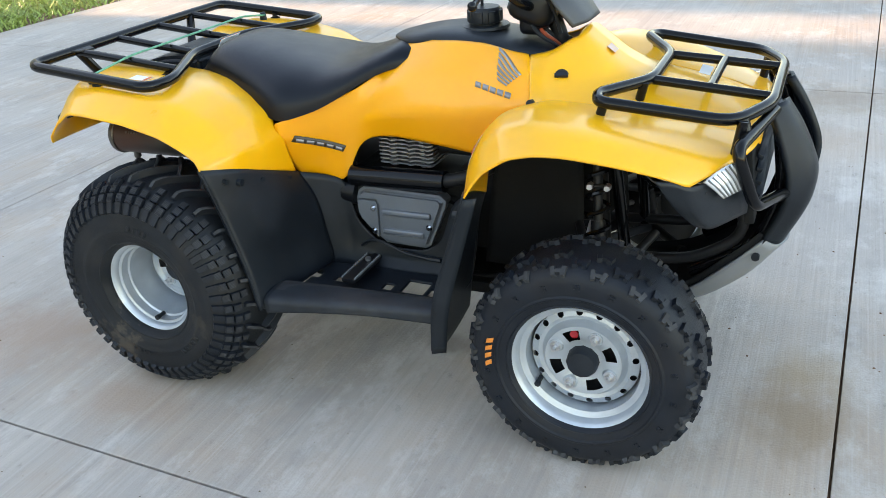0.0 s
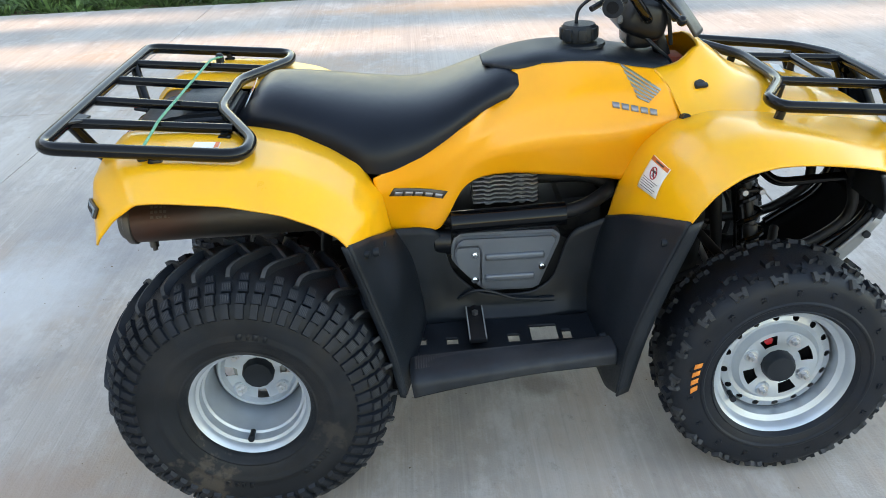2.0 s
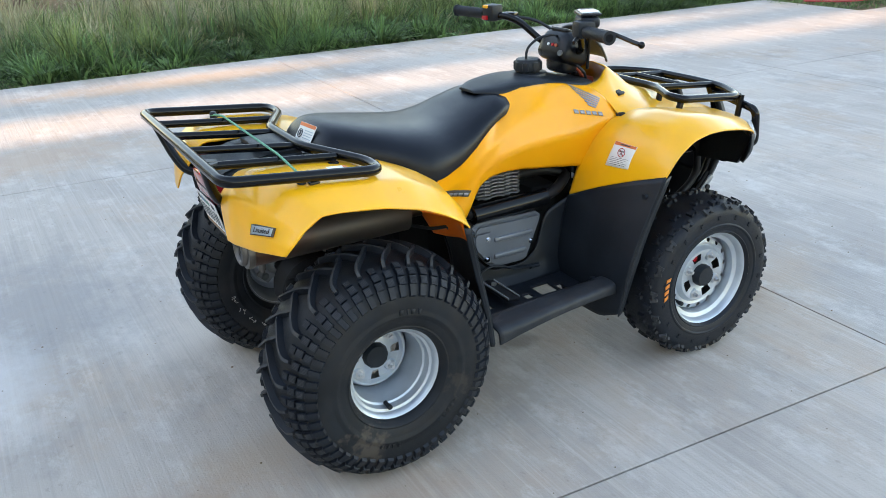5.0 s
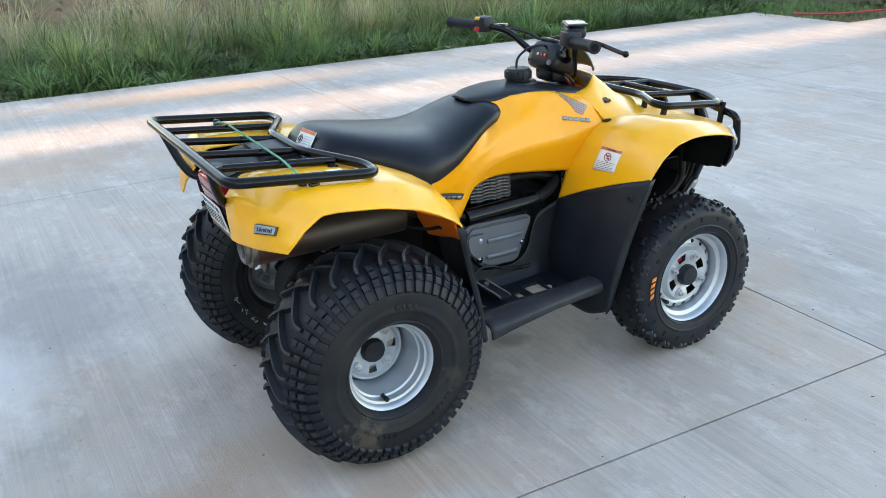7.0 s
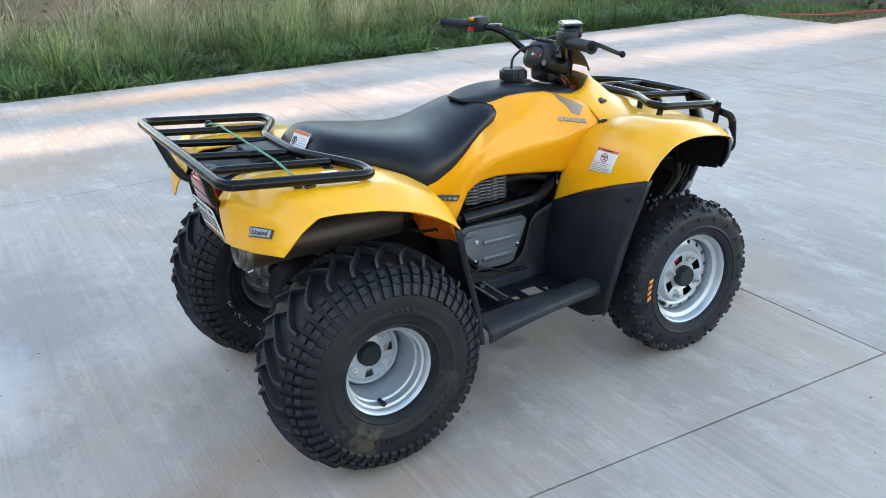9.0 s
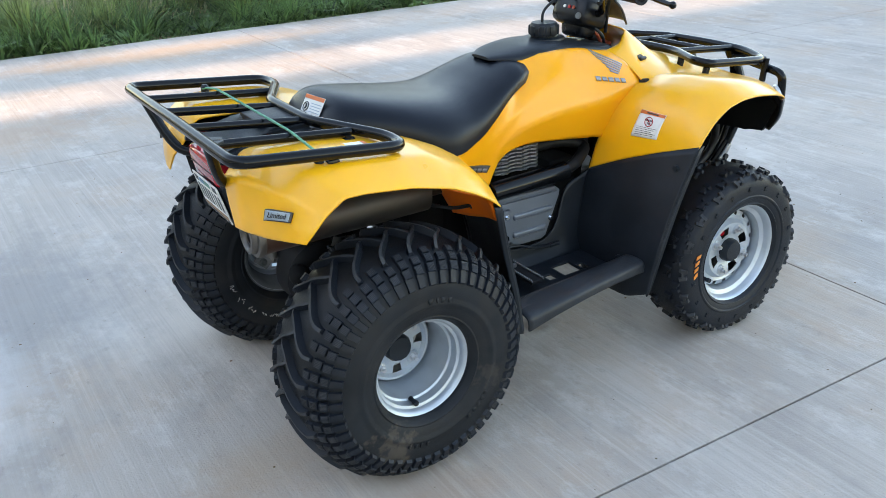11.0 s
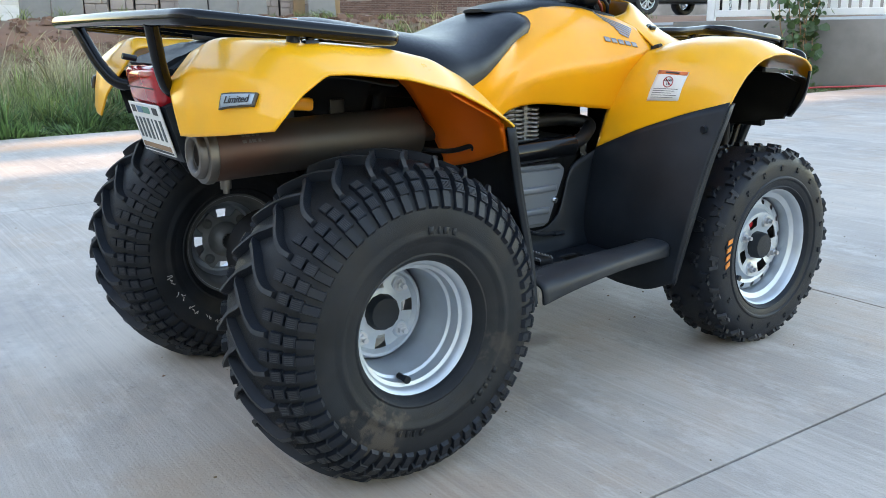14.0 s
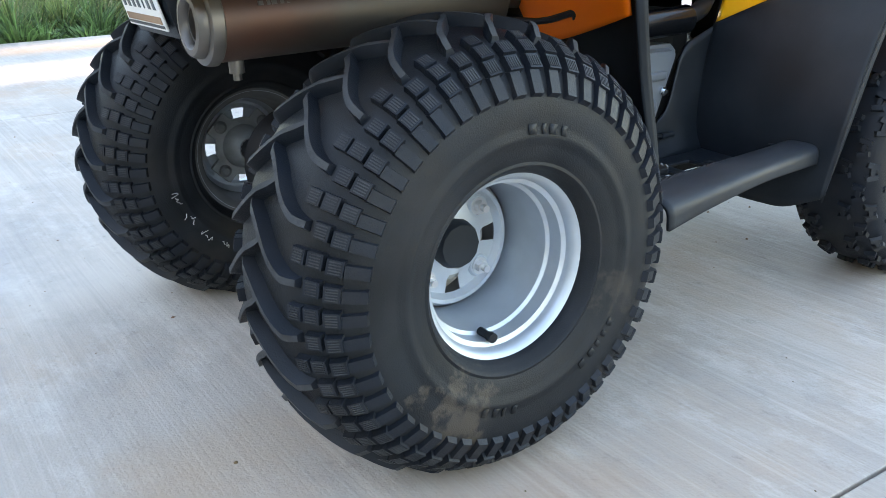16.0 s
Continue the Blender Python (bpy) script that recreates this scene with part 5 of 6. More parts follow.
        box(bm, (.0026, .050 - .030 * f, .0022), (.358 + f * .39, s * (-.412 + f * .034), .3035 + .003 * math.sin(f * 3)))
    part("grip_ribs", bm, M_VISOR, well, "fine grey ribs on the sill's top")
    bm = bmesh.new()
    box(bm, (.040, .145, .012), (.498, s * -.250, .290), (0, 0, 0), .003)
    peg = part("foot_peg", bm, M_DARK, atv, "black toothed steel foot peg")
    for x in (.478, .515):
        bm = bmesh.new()
        flat(bm, [(x, s * -.182, .294)] + [(x, s * (-.182 - .005 * k), .297 + .005 * (k % 2)) for k in range(29)] + [(x, s * -.322, .294)], .003, (1, 0, 0))
        part("teeth", bm, M_HUB, peg, "row of bare steel teeth")
    bm = bmesh.new()
    rod(bm, (.498, s * -.215, .296), (.498, s * -.215, .304), .008, 6)
    part("bolt", bm, M_BOLT, peg)
    bm = bmesh.new()
    rod(bm, (.498, s * -.08, .283), (.498, s * -.22, .284), .014, 12)
    part("peg_mount", bm, M_DARK, peg)

# ---- engine ----
bm = bmesh.new()
box(bm, (.30, .26, .20), (.58, 0, .36), (0, 0, 0), .03, 3)
rod(bm, (.46, -.15, .44), (.46, .15, .44), .055, 24)
rod(bm, (.68, -.14, .37), (.68, .14, .37), .085, 28)
box(bm, (.36, .22, .06), (.58, 0, .475), (0, 0, 0), .015)
# two blocks added to fill bright gaps beside the engine with black
box(bm, (.12, .20, .22), (.40, 0, .40), (0, 0, 0), .02)
box(bm, (.10, .20, .22), (.765, 0, .42), (0, 0, 0), .02)
engine = part("engine", bm, M_VOID, atv, "dark air-cooled engine block")
bm = bmesh.new()
box(bm, (.11, .16, .11), (.585, -.01, .575), (0, 0, 0), .01)
for x in (.545, .625):
    rod(bm, (x, -.100, .525), (x, -.100, .620), .008, 8)
cylinder = part("cylinder", bm, M_FIN, atv, "finned aluminium cylinder")
for k in range(8):
    bm = bmesh.new()
    zs = .533 + .0105 * k
    edge = [(.51 + .15 * i / 12, -.115 - .006 * (i % 2), zs + .002 * math.sin(i * 1.6)) for i in range(13)]
    flat(bm, [(.51, .09, zs)] + edge + [(.66, .09, zs)], .0042, (0, 0, 1))
    part("fin", bm, M_FIN, cylinder)
bm = bmesh.new()
outline = [(.478, .470), (.690, .466), (.706, .452), (.704, .436), (.656, .322), (.640, .314), (.530, .316), (.512, .330), (.462, .388), (.452, .405), (.452, .436), (.460, .458)]
flat(bm, [(x, -.125, z + .010) for x, z in outline], .045, (0, -1, 0))
bmesh.ops.bevel(bm, geom=[e for e in bm.edges if all(v.co.y < -.16 for v in e.verts)], offset=.012, segments=3, affect="EDGES")
cover = part("side_cover", bm, M_COVER, engine, "blue-grey painted engine side cover", 30)
for z, x0, x1 in ((.420, .530, .668), (.366, .528, .645)):
    bm = bmesh.new()
    box(bm, (x1 - x0, .016, .017), ((x0 + x1) / 2, -.169, z), (0, 0, 0), .006, 3)
    part("rib", bm, M_COVER, cover)
bm = bmesh.new()
flat(bm, [(.466, -.168, .452), (.516, -.168, .452), (.522, -.168, .440), (.520, -.168, .350), (.512, -.168, .345), (.470, -.168, .396), (.460, -.168, .412), (.460, -.168, .440)], .006, (0, -1, 0))
bmesh.ops.bevel(bm, geom=[e for e in bm.edges if all(v.co.y < -.172 for v in e.verts)], offset=.004, segments=2, affect="EDGES")
part("lobe", bm, M_COVER, cover)
for x, z in ((.506, .428), (.504, .364), (.662, .390)):
    bm = bmesh.new()
    rod(bm, (x, -.166, z), (x, -.180, z), .0050, 6)
    rod(bm, (x, -.166, z), (x, -.175, z), .0085, 16)
    part("bolt", bm, M_CHROME, cover)
bm = bmesh.new()
rod(bm, (.452, -.142, .456), (.415, -.142, .458), .034, 28)
rod(bm, (.415, -.142, .458), (.402, -.142, .458), .034, 28, .022)
part("starter_cap", bm, M_GLOSS, engine, "glossy black rounded starter cap")
bm = bmesh.new()
tube(bm, [(.462, -.178, .318), (.500, -.186, .345), (.545, -.188, .338), (.590, -.186, .315), (.660, -.180, .305)], .004, 8, radius=.03)
rod(bm, (.655, -.180, .305), (.690, -.178, .304), .0065, 8)
part("wire", bm, M_BLACK, engine, "thin black wire under the engine cover")
bm = bmesh.new()
tube(bm, [(.66, -.06, .57), (.78, -.08, .575), (.84, -.12, .560), (.76, -.165, .530), (.70, -.170, .520), (.46, -.168, .513), (.40, -.09, .52), (.30, -.06, .57), (.20, -.14, .60), (.14, -.22, .60)], .017, 14, radius=.07)
pipe = part("exhaust_pipe", bm, M_DARK, atv, "black exhaust pipe")
bm = bmesh.new()
rod(bm, (.455, -.170, .513), (.715, -.170, .520), .027, 20)
part("heat_shield", bm, M_TUBE, pipe, "black tubular heat shield")
bm = bmesh.new()
a, b = Vector((-.235, -.222, .592)), Vector((.20, -.235, .600))
rod(bm, a, b, .050, 40)
tube(bm, [b, (.26, -.225, .595)], .02, 12)
muffler = part("muffler", bm, M_EXHAUST, atv, "brown heat-stained steel muffler")
bm = bmesh.new()
revolve(bm, [(-.226, .0515), (-.228, .0535), (-.236, .0535), (-.242, .0515), (-.244, .047), (-.244, .043), (-.252, .0415), (-.256, .038), (-.257, .031), (-.253, .027), (-.246, .0255), (-.246, .022), (-.12, .018), (-.12, 0)], 32, "x", (0, -.222, .592))
part("end_cap", bm, M_EXTIP, muffler, "pale steel end cap with round outlet")
bm = bmesh.new()
rod(bm, (-.20, -.224, .548), (-.20, -.224, .527), .010, 12)
rod(bm, (-.20, -.224, .527), (-.20, -.224, .518), .006, 8)
part("drain_bolt", bm, M_EXTIP, muffler)
# stamped lines that cannot be read
rnd = random.Random(9)
for row in range(3):
    ang = radians(52 - 13 * row)
    x = -.178
    while x < -.112:
        w = rnd.choice((.004, .005, .007))
        bm = bmesh.new()
        box(bm, (w, .0055, .0012), (0, 0, 0))
        bar = part("stamp", bm, M_EXTIP, muffler)
        bar.matrix_world = facing((x, -.224 - .0505 * math.cos(ang), .5925 + .0505 * math.sin(ang)), (1, 0, 0), (0, -math.cos(ang), math.sin(ang)))
        x += w + .0035
bm = bmesh.new()
box(bm, (.034, .008, .044), (.035, -.222, .652), (0, 0, 0), .006)
rod(bm, (.035, -.222, .650), (.035, -.205, .650), .009, 12)
part("bracket", bm, M_DARK, muffler)
bm = bmesh.new()
box(bm, (.060, .026, .026), (-.040, -.205, .668), (0, 6, 0), .008, 2)
part("inner_tab", bm, M_BODY, atv, "amber plastic tab under the rear fender")

# ---- frame, axles, suspension ----
bm = bmesh.new()
for s in (-1, 1):
    tube(bm, [(-.24, s * .12, .69), (.10, s * .12, .69), (.35, s * .12, .66), (.62, s * .10, .72), (.95, s * .07, .78), (1.08, s * .09, .60), (1.10, s * .10, .33), (.80, s * .11, .235), (.30, s * .11, .24), (.15, s * .11, .40), (.20, s * .12, .68)], .014, 10, radius=.06)
    tube(bm, [(.95, s * .11, .34), (1.30, s * .11, .36), (1.42, s * .11, .44), (1.36, s * .14, .66), (1.05, s * .12, .70)], .013, 10, radius=.06)
part("frame", bm, M_DARK, atv, "black steel tube frame")
bm = bmesh.new()
rod(bm, (.018, -.36, .291), (.018, .36, .291), .022, 16)
rod(bm, (.018, -.30, .291), (.018, .10, .291), .034, 20)
axle = part("rear_axle", bm, M_DARK, atv, "dark steel rear axle")
bm = bmesh.new()
revolve(bm, [(-.06, 0), (-.06, .07), (-.04, .100), (.04, .100), (.06, .07), (.06, 0)], 28, "y", (.03, .09, .305))
box(bm, (.20, .10, .10), (.15, .06, .30), (0, 0, 0), .02)
part("final_drive", bm, M_DARK, axle, "dark cast final drive case")
bm = bmesh.new()
revolve(bm, [(-.03, 0), (-.03, .064), (.0, .070), (.03, .064), (.03, 0)], 32, "y", (.018, -.19, .291))
part("brake_drum", bm, M_VOID, axle)
bm = bmesh.new()
tube(bm, [(.05, -.10, .31), (.25, -.11, .33), (.42, -.10, .34)], .024, 12)
tube(bm, [(.05, .14, .31), (.25, .12, .33), (.42, .10, .34)], .024, 12)
part("swing_arm", bm, M_DARK, axle)


def shock(a, b, parent):
    a, b = Vector(a), Vector(b)
    bm = bmesh.new()
    rod(bm, a, a.lerp(b, .55), .016, 14)
    rod(bm, a, b, .011, 10)
    ob = part("shock_absorber", bm, M_DARK, parent, "black shock absorber with coil spring")
    bm = bmesh.new()
    d = (b - a)
    q = d.to_track_quat("Z", "Y")
    pts = [a + d * (.12 + .8 * k / 84) + q @ Vector((math.cos(k * math.pi / 6), math.sin(k * math.pi / 6), 0)) * .024 for k in range(85)]
    tube(bm, pts, .0055, 6, radius=.0005)
    part("coil_spring", bm, M_TUBE, ob)
    return ob


shock((.03, -.02, .36), (.17, -.02, .66), atv)
for s in (-1, 1):
    leg = shock((1.13, s * .30, .30), (1.10, s * .20, .66), atv)
    bm = bmesh.new()
    rod(bm, (1.085, s * .236, .573), (1.130, s * .238, .578), .0045, 10)
    part("clamp", bm, M_DARK, leg)
    for x in (1.093, 1.131):
        bm = bmesh.new()
        rod(bm, (x, s * .232, .575), (x + .001, s * .250, .576), .0085, 6, .007)
        part("bolt", bm, M_BOLT, leg, "zinc bolt of the shock's clamp")
    bm = bmesh.new()
    tube(bm, [(1.03, s * .11, .27), (1.13, s * .34, .225), (1.25, s * .11, .27)], .013, 10, radius=.03)
    part("lower_arm", bm, M_DARK, atv)
    bm = bmesh.new()
    tube(bm, [(1.04, s * .13, .43), (1.13, s * .32, .345), (1.22, s * .13, .43)], .011, 10, radius=.03)
    part("upper_arm", bm, M_DARK, atv)
    bm = bmesh.new()
    rod(bm, (1.13, s * .335, .22), (1.13, s * .325, .35), .020, 12)
    rod(bm, (1.13, s * .33, .252), (1.13, s * .37, .252), .03, 12)
    part("knuckle", bm, M_DARK, atv)
    bm = bmesh.new()
    rod(bm, (1.05, s * .05, .40), (1.07, s * .32, .30), .008, 8)
    part("tie_rod", bm, M_BOLT, atv)
# solid black fill stands in for the shade between the frame tubes
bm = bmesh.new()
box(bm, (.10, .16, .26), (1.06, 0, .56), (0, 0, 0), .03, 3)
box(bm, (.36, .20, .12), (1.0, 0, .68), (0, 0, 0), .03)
part("front_bay_fill", bm, M_VOID, atv, "dark filler blocks for the shade in the front bay")
bm = bmesh.new()
box(bm, (.40, .20, .10), (.20, 0, .67), (0, 0, 0), .03)
box(bm, (.22, .18, .14), (.32, 0, .55), (0, 0, 0), .03)
part("air_box", bm, M_DARK, atv, "dark air box under the seat")
# unseen plate added to block light from the ground under the bike
bm = bmesh.new()
box(bm, (.86, .30, .035), (.68, 0, .225), (0, 0, 0), .012)
box(bm, (.16, .26, .03), (1.18, 0, .245), (0, -8, 0), .01)
part("shade_belly_plate", bm, M_VOID, atv, "unseen black plate added to darken the ground below the engine")

for side in (1, -1):
    # dark sheet in place of the shade behind the front wheel
    SHADE_F = [
        [(.800, -.140, .300), (.815, -.145, .420), (.830, -.150, .520), (.870, -.165, .660), (.930, -.190, .722)],
        [(.920, -.135, .300), (.930, -.135, .420), (.940, -.140, .540), (.960, -.160, .680), (1.00, -.200, .742)],
        [(1.04, -.130, .340), (1.05, -.130, .450), (1.05, -.135, .560), (1.06, -.160, .690), (1.08, -.200, .742)],
    ]
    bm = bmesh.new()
    sheet(bm, SHADE_F, 14, 20, (side,))
    thick(part("front_arch_shade", bm, M_VOID, atv, "black sheet put where shade falls behind the front wheel", 60), .004)
    # dark sheet in place of the shade under the rear fender
    SHADE_R = [
        [(-.250, -.150, .640), (-.240, -.250, .700), (-.210, -.420, .700)],
        [(-.100, -.150, .660), (-.100, -.260, .735), (-.100, -.440, .728)],
        [(.030, -.150, .640), (.030, -.260, .728), (.030, -.440, .708)],
        [(.110, -.160, .560), (.110, -.230, .700), (.110, -.300, .725)],
    ]
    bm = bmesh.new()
    sheet(bm, SHADE_R, 18, 12, (side,))
    thick(part("rear_fender_shade", bm, M_VOID, atv, "black sheet put where shade falls under the rear fender", 60), .003)

# subframe tubes and brackets seen through the front wheel arch
for s in (-1, 1):
    bm = bmesh.new()
    tube(bm, [(1.09, s * .105, .615), (1.25, s * .115, .605), (1.40, s * .12, .615)], .012, 10, radius=.04)
    part("upper_rail", bm, M_TUBE, atv)
    bm = bmesh.new()
    tube(bm, [(1.17, s * .11, .61), (1.18, s * .11, .69)], .010, 8)
    part("upright", bm, M_TUBE, atv)
    bm = bmesh.new()
    tube(bm, [(1.10, s * .118, .650), (1.215, s * .118, .540), (1.40, s * .12, .548)], .011, 10, radius=.03)
    part("brace", bm, M_TUBE, atv)
    bm = bmesh.new()
    tube(bm, [(1.12, s * .11, .58), (1.14, s * .12, .44), (1.15, s * .11, .34)], .014, 10, radius=.03)
    part("down_tube", bm, M_TUBE, atv)
HITCH = Vector((-0.046, 0.015, 0.341))
# towing ball with a black cap behind the axle
bm = bmesh.new()
bmesh.ops.create_uvsphere(bm, u_segments=20, v_segments=14, radius=.030, matrix=Matrix.Translation(HITCH))
hitch = part("tow_ball_cap", bm, M_VOID, atv, "black rubber cap on the tow ball")
bm = bmesh.new()
rod(bm, HITCH + Vector((0, 0, -.025)), HITCH + Vector((0, 0, -.060)), .013, 14)
box(bm, (.16, .05, .010), HITCH + Vector((.07, 0, -.064)), (0, 0, 0), .002)
part("draw_bar", bm, M_BOLT, hitch, "bare steel draw bar")

# ---- handlebar and controls ----
BAR = [(.755, -.395, 1.018), (.788, -.250, 1.016), (.838, -.165, 1.008), (.905, -.095, .925), (.918, 0, .915)]
bm = bmesh.new()
tube(bm, BAR + [(x, -y, z) for x, y, z in reversed(BAR[:-1])], .011, 12, radius=.05)
bar = part("handlebar", bm, M_TUBE, atv, "black handlebar")
bm = bmesh.new()
rod(bm, (1.01, 0, .70), (.93, 0, .92), .018, 14)
box(bm, (.05, .10, .04), (.918, 0, .952), (0, 18, 0), .008)
part("steering_stem", bm, M_DARK, bar)
for s in (-1, 1):
    a, b = Vector((.757, s * .388, 1.018)), Vector((.785, s * .262, 1.0165))
    bm = bmesh.new()
    rod(bm, a, b, .0165, 16)
    for k in range(11):
        c = a.lerp(b, (k + .5) / 11)
        d = (b - a).normalized() * .003
        rod(bm, c - d, c + d, .0171, 16)
    rod(bm, a, a - (b - a).normalized() * .006, .019, 16)
    part("grip", bm, M_RUBBER, bar, "black ribbed rubber grip")
bm = bmesh.new()
box(bm, (.055, .05, .050), (.795, -.235, 1.020), (0, 0, -12), .012)
rod(bm, (.775, -.235, 1.000), (.745, -.255, .990), .006, 8)
part("throttle_housing", bm, M_BLACK, bar)
bm = bmesh.new()
box(bm, (.058, .082, .036), (.832, -.205, 1.036), (0, 0, -25), .016, 3)
m = part("brake_master_cylinder", bm, M_BLACK, bar, "black brake fluid reservoir with pale lid")
bm = bmesh.new()
box(bm, (.062, .086, .008), (.832, -.205, 1.058), (0, 0, -25), .004, 2)
part("lid", bm, M_GLOSS, m)
bm = bmesh.new()
box(bm, (.050, .074, .006), (.832, -.205, 1.064), (0, 0, -25), .003, 2)
part("lid_plate", bm, M_LAMP, m, "pale lid plate")
for s in (-1, 1):
    bm = bmesh.new()
    tube(bm, [(.850, s * .215, 1.010), (.880, s * .260, 1.002), (.888, s * .345, .985), (.890, s * .368, .982)], .0065, 8, radius=.03)
    bmesh.ops.create_uvsphere(bm, u_segments=10, v_segments=8, radius=.010, matrix=Matrix.Translation((.890, s * .370, .982)))
    box(bm, (.03, .045, .022), (.842, s * .200, 1.012), (0, 0, -s * -25), .006)
    part("brake_lever", bm, M_TUBE, bar, "black brake lever with ball end")
bm = bmesh.new()
box(bm, (.050, .050, .052), (.795, .235, 1.022), (0, 0, 12), .010)
sw = part("switch_housing", bm, M_BLACK, bar, "black handlebar switch housing")
bm = bmesh.new()
box(bm, (.012, .022, .014), (.768, .238, 1.008), (0, 0, 12), .003)
part("stop_switch", bm, M_RED, sw, "red engine stop switch")
bm = bmesh.new()
box(bm, (.014, .020, .010), (.772, .238, 1.042), (0, 0, 12), .003)
part("choke_switch", bm, M_FENDER, sw, "yellow switch")
bm = bmesh.new()
box(bm, (.118, .160, .100), (.908, 0, .928), (0, 20, 0), .042, 5, .84)
box(bm, (.06, .10, .05), (.90, 0, .878), (0, 0, 0), .018, 3)
box(bm, (.070, .080, .012), (.918, 0, .975), (0, 18, 0), .005, 2)
pod = part("instrument_pod", bm, M_GLOSS, atv, "black instrument pod on the steering stem")
for y, mm in ((-.03, M_WIRE_RED), (-.012, M_RED), (.008, M_LAMP)):
    bm = bmesh.new()
    rod(bm, (.866, y, .940), (.852, y, .944), .005, 10)
    part("indicator_light", bm, mm, pod)
bm = bmesh.new()
rod(bm, (.862, -.052, .920), (.849, -.055, .924), .009, 16)
part("ignition_switch", bm, M_HUB, pod)
SHIELD = [
    [(.965, 0, .990), (.960, -.05, .985), (.945, -.085, .970)],
    [(1.000, 0, .945), (.995, -.06, .940), (.975, -.100, .930)],
    [(1.040, 0, .890), (1.035, -.05, .888), (1.010, -.085, .882)],
]
bm = bmesh.new()
sheet(bm, SHIELD, 12, 10)
thick(part("handlebar_cover", bm, M_VISOR, atv, "charcoal plastic cover before the handlebar", 60), .006)
rnd = random.Random(4)
for k in range(6):
    bm = bmesh.new()
    y = -.05 + .02 * k
    tube(bm, [(.90 + rnd.uniform(-.02, .02), y, .90), (.93, y * 1.2 + rnd.uniform(-.02, .02), .86), (.965, y * .8, .83), (1.0, y * .5, .77)], .0045, 8, radius=.03)
    part("cable", bm, M_WIRE_RED if k in (1, 4) else M_BLACK, atv, "red wire" if k in (1, 4) else "black cable")
for s in (-1, 1):
    bm = bmesh.new()
    tube(bm, [(.83, s * .20, 1.01), (.90, s * .14, 1.0), (.95, s * .07, .95), (.97, s * .04, .86)], .005, 8, radius=.05)
    part("cable", bm, M_BLACK, atv, "black cable")
bm = bmesh.new()
box(bm, (.04, .07, .05), (.985, 0, .805), (0, 0, 0), .01)
part("connector", bm, M_WIRE_RED, atv, "orange-red wiring connector cover")
# added black sheets stand in for the dark inside of the nose
for s in (1, -1):
    bm = bmesh.new()
    flat(bm, [(1.355, s * -.385, .645), (1.385, s * -.30, .672), (1.40, s * -.12, .672), (1.40, s * -.12, .52), (1.37, s * -.33, .55)], .01, (-1, 0, 0))
    part("nose_backing", bm, M_BLACK, atv, "black sheet added behind the headlights to darken the nose", 20)

# ---- tail lamp, plate ----
bm = bmesh.new()
box(bm, (.10, .185, .09), (-.170, 0, .700), (0, -10, 0), .02, 2)
box(bm, (.05, .20, .115), (-.219, 0, .620), (0, -15, 0), .012, 2)
part("tail_panel", bm, M_BLACK, atv, "black plastic tail panel")
bm = bmesh.new()
box(bm, (.085, .172, .080), (-.224, 0, .706), (0, -10, 0), .020, 3)
lamp = part("tail_light", bm, M_RED, atv, "red tail light lens")
bm = bmesh.new()
box(bm, (.003, .150, .002), (-.2665, 0, .700), (0, -10, 0), .001, 1)
part("lens_rib", bm, M_DARK, lamp)
bm = bmesh.new()
box(bm, (.003, .178, .102), (0, 0, 0), (0, 0, 0), .001, 1)
plate = part("number_plate", bm, M_WHITE, atv, "white number plate with dark bars")
plate.matrix_world = pose(-.252, -.002, .621, 0, -15, 0)

# ---- labels, badges and marks on the quad bike ----
def sticker(at, x_dir, out, w, h, mat, parent, label="", name="sticker", lift=.0012):
    bm = bmesh.new()
    box(bm, (w, h, .0008), (0, 0, lift), (0, 0, 0), 0)
    ob = part(name, bm, mat, parent, label)
    ob.matrix_world = facing(at, x_dir, out)
    return ob


def on(parent_m, x, y, w, h, mat, parent, name="print", lift=.0022, turn=0):
    bm = bmesh.new()
    box(bm, (w, h, .0006), (0, 0, lift), (0, 0, turn), 0)
    ob = part(name, bm, mat, parent)
    ob.matrix_world = parent_m @ Matrix.Translation((x, y, 0))
    return ob


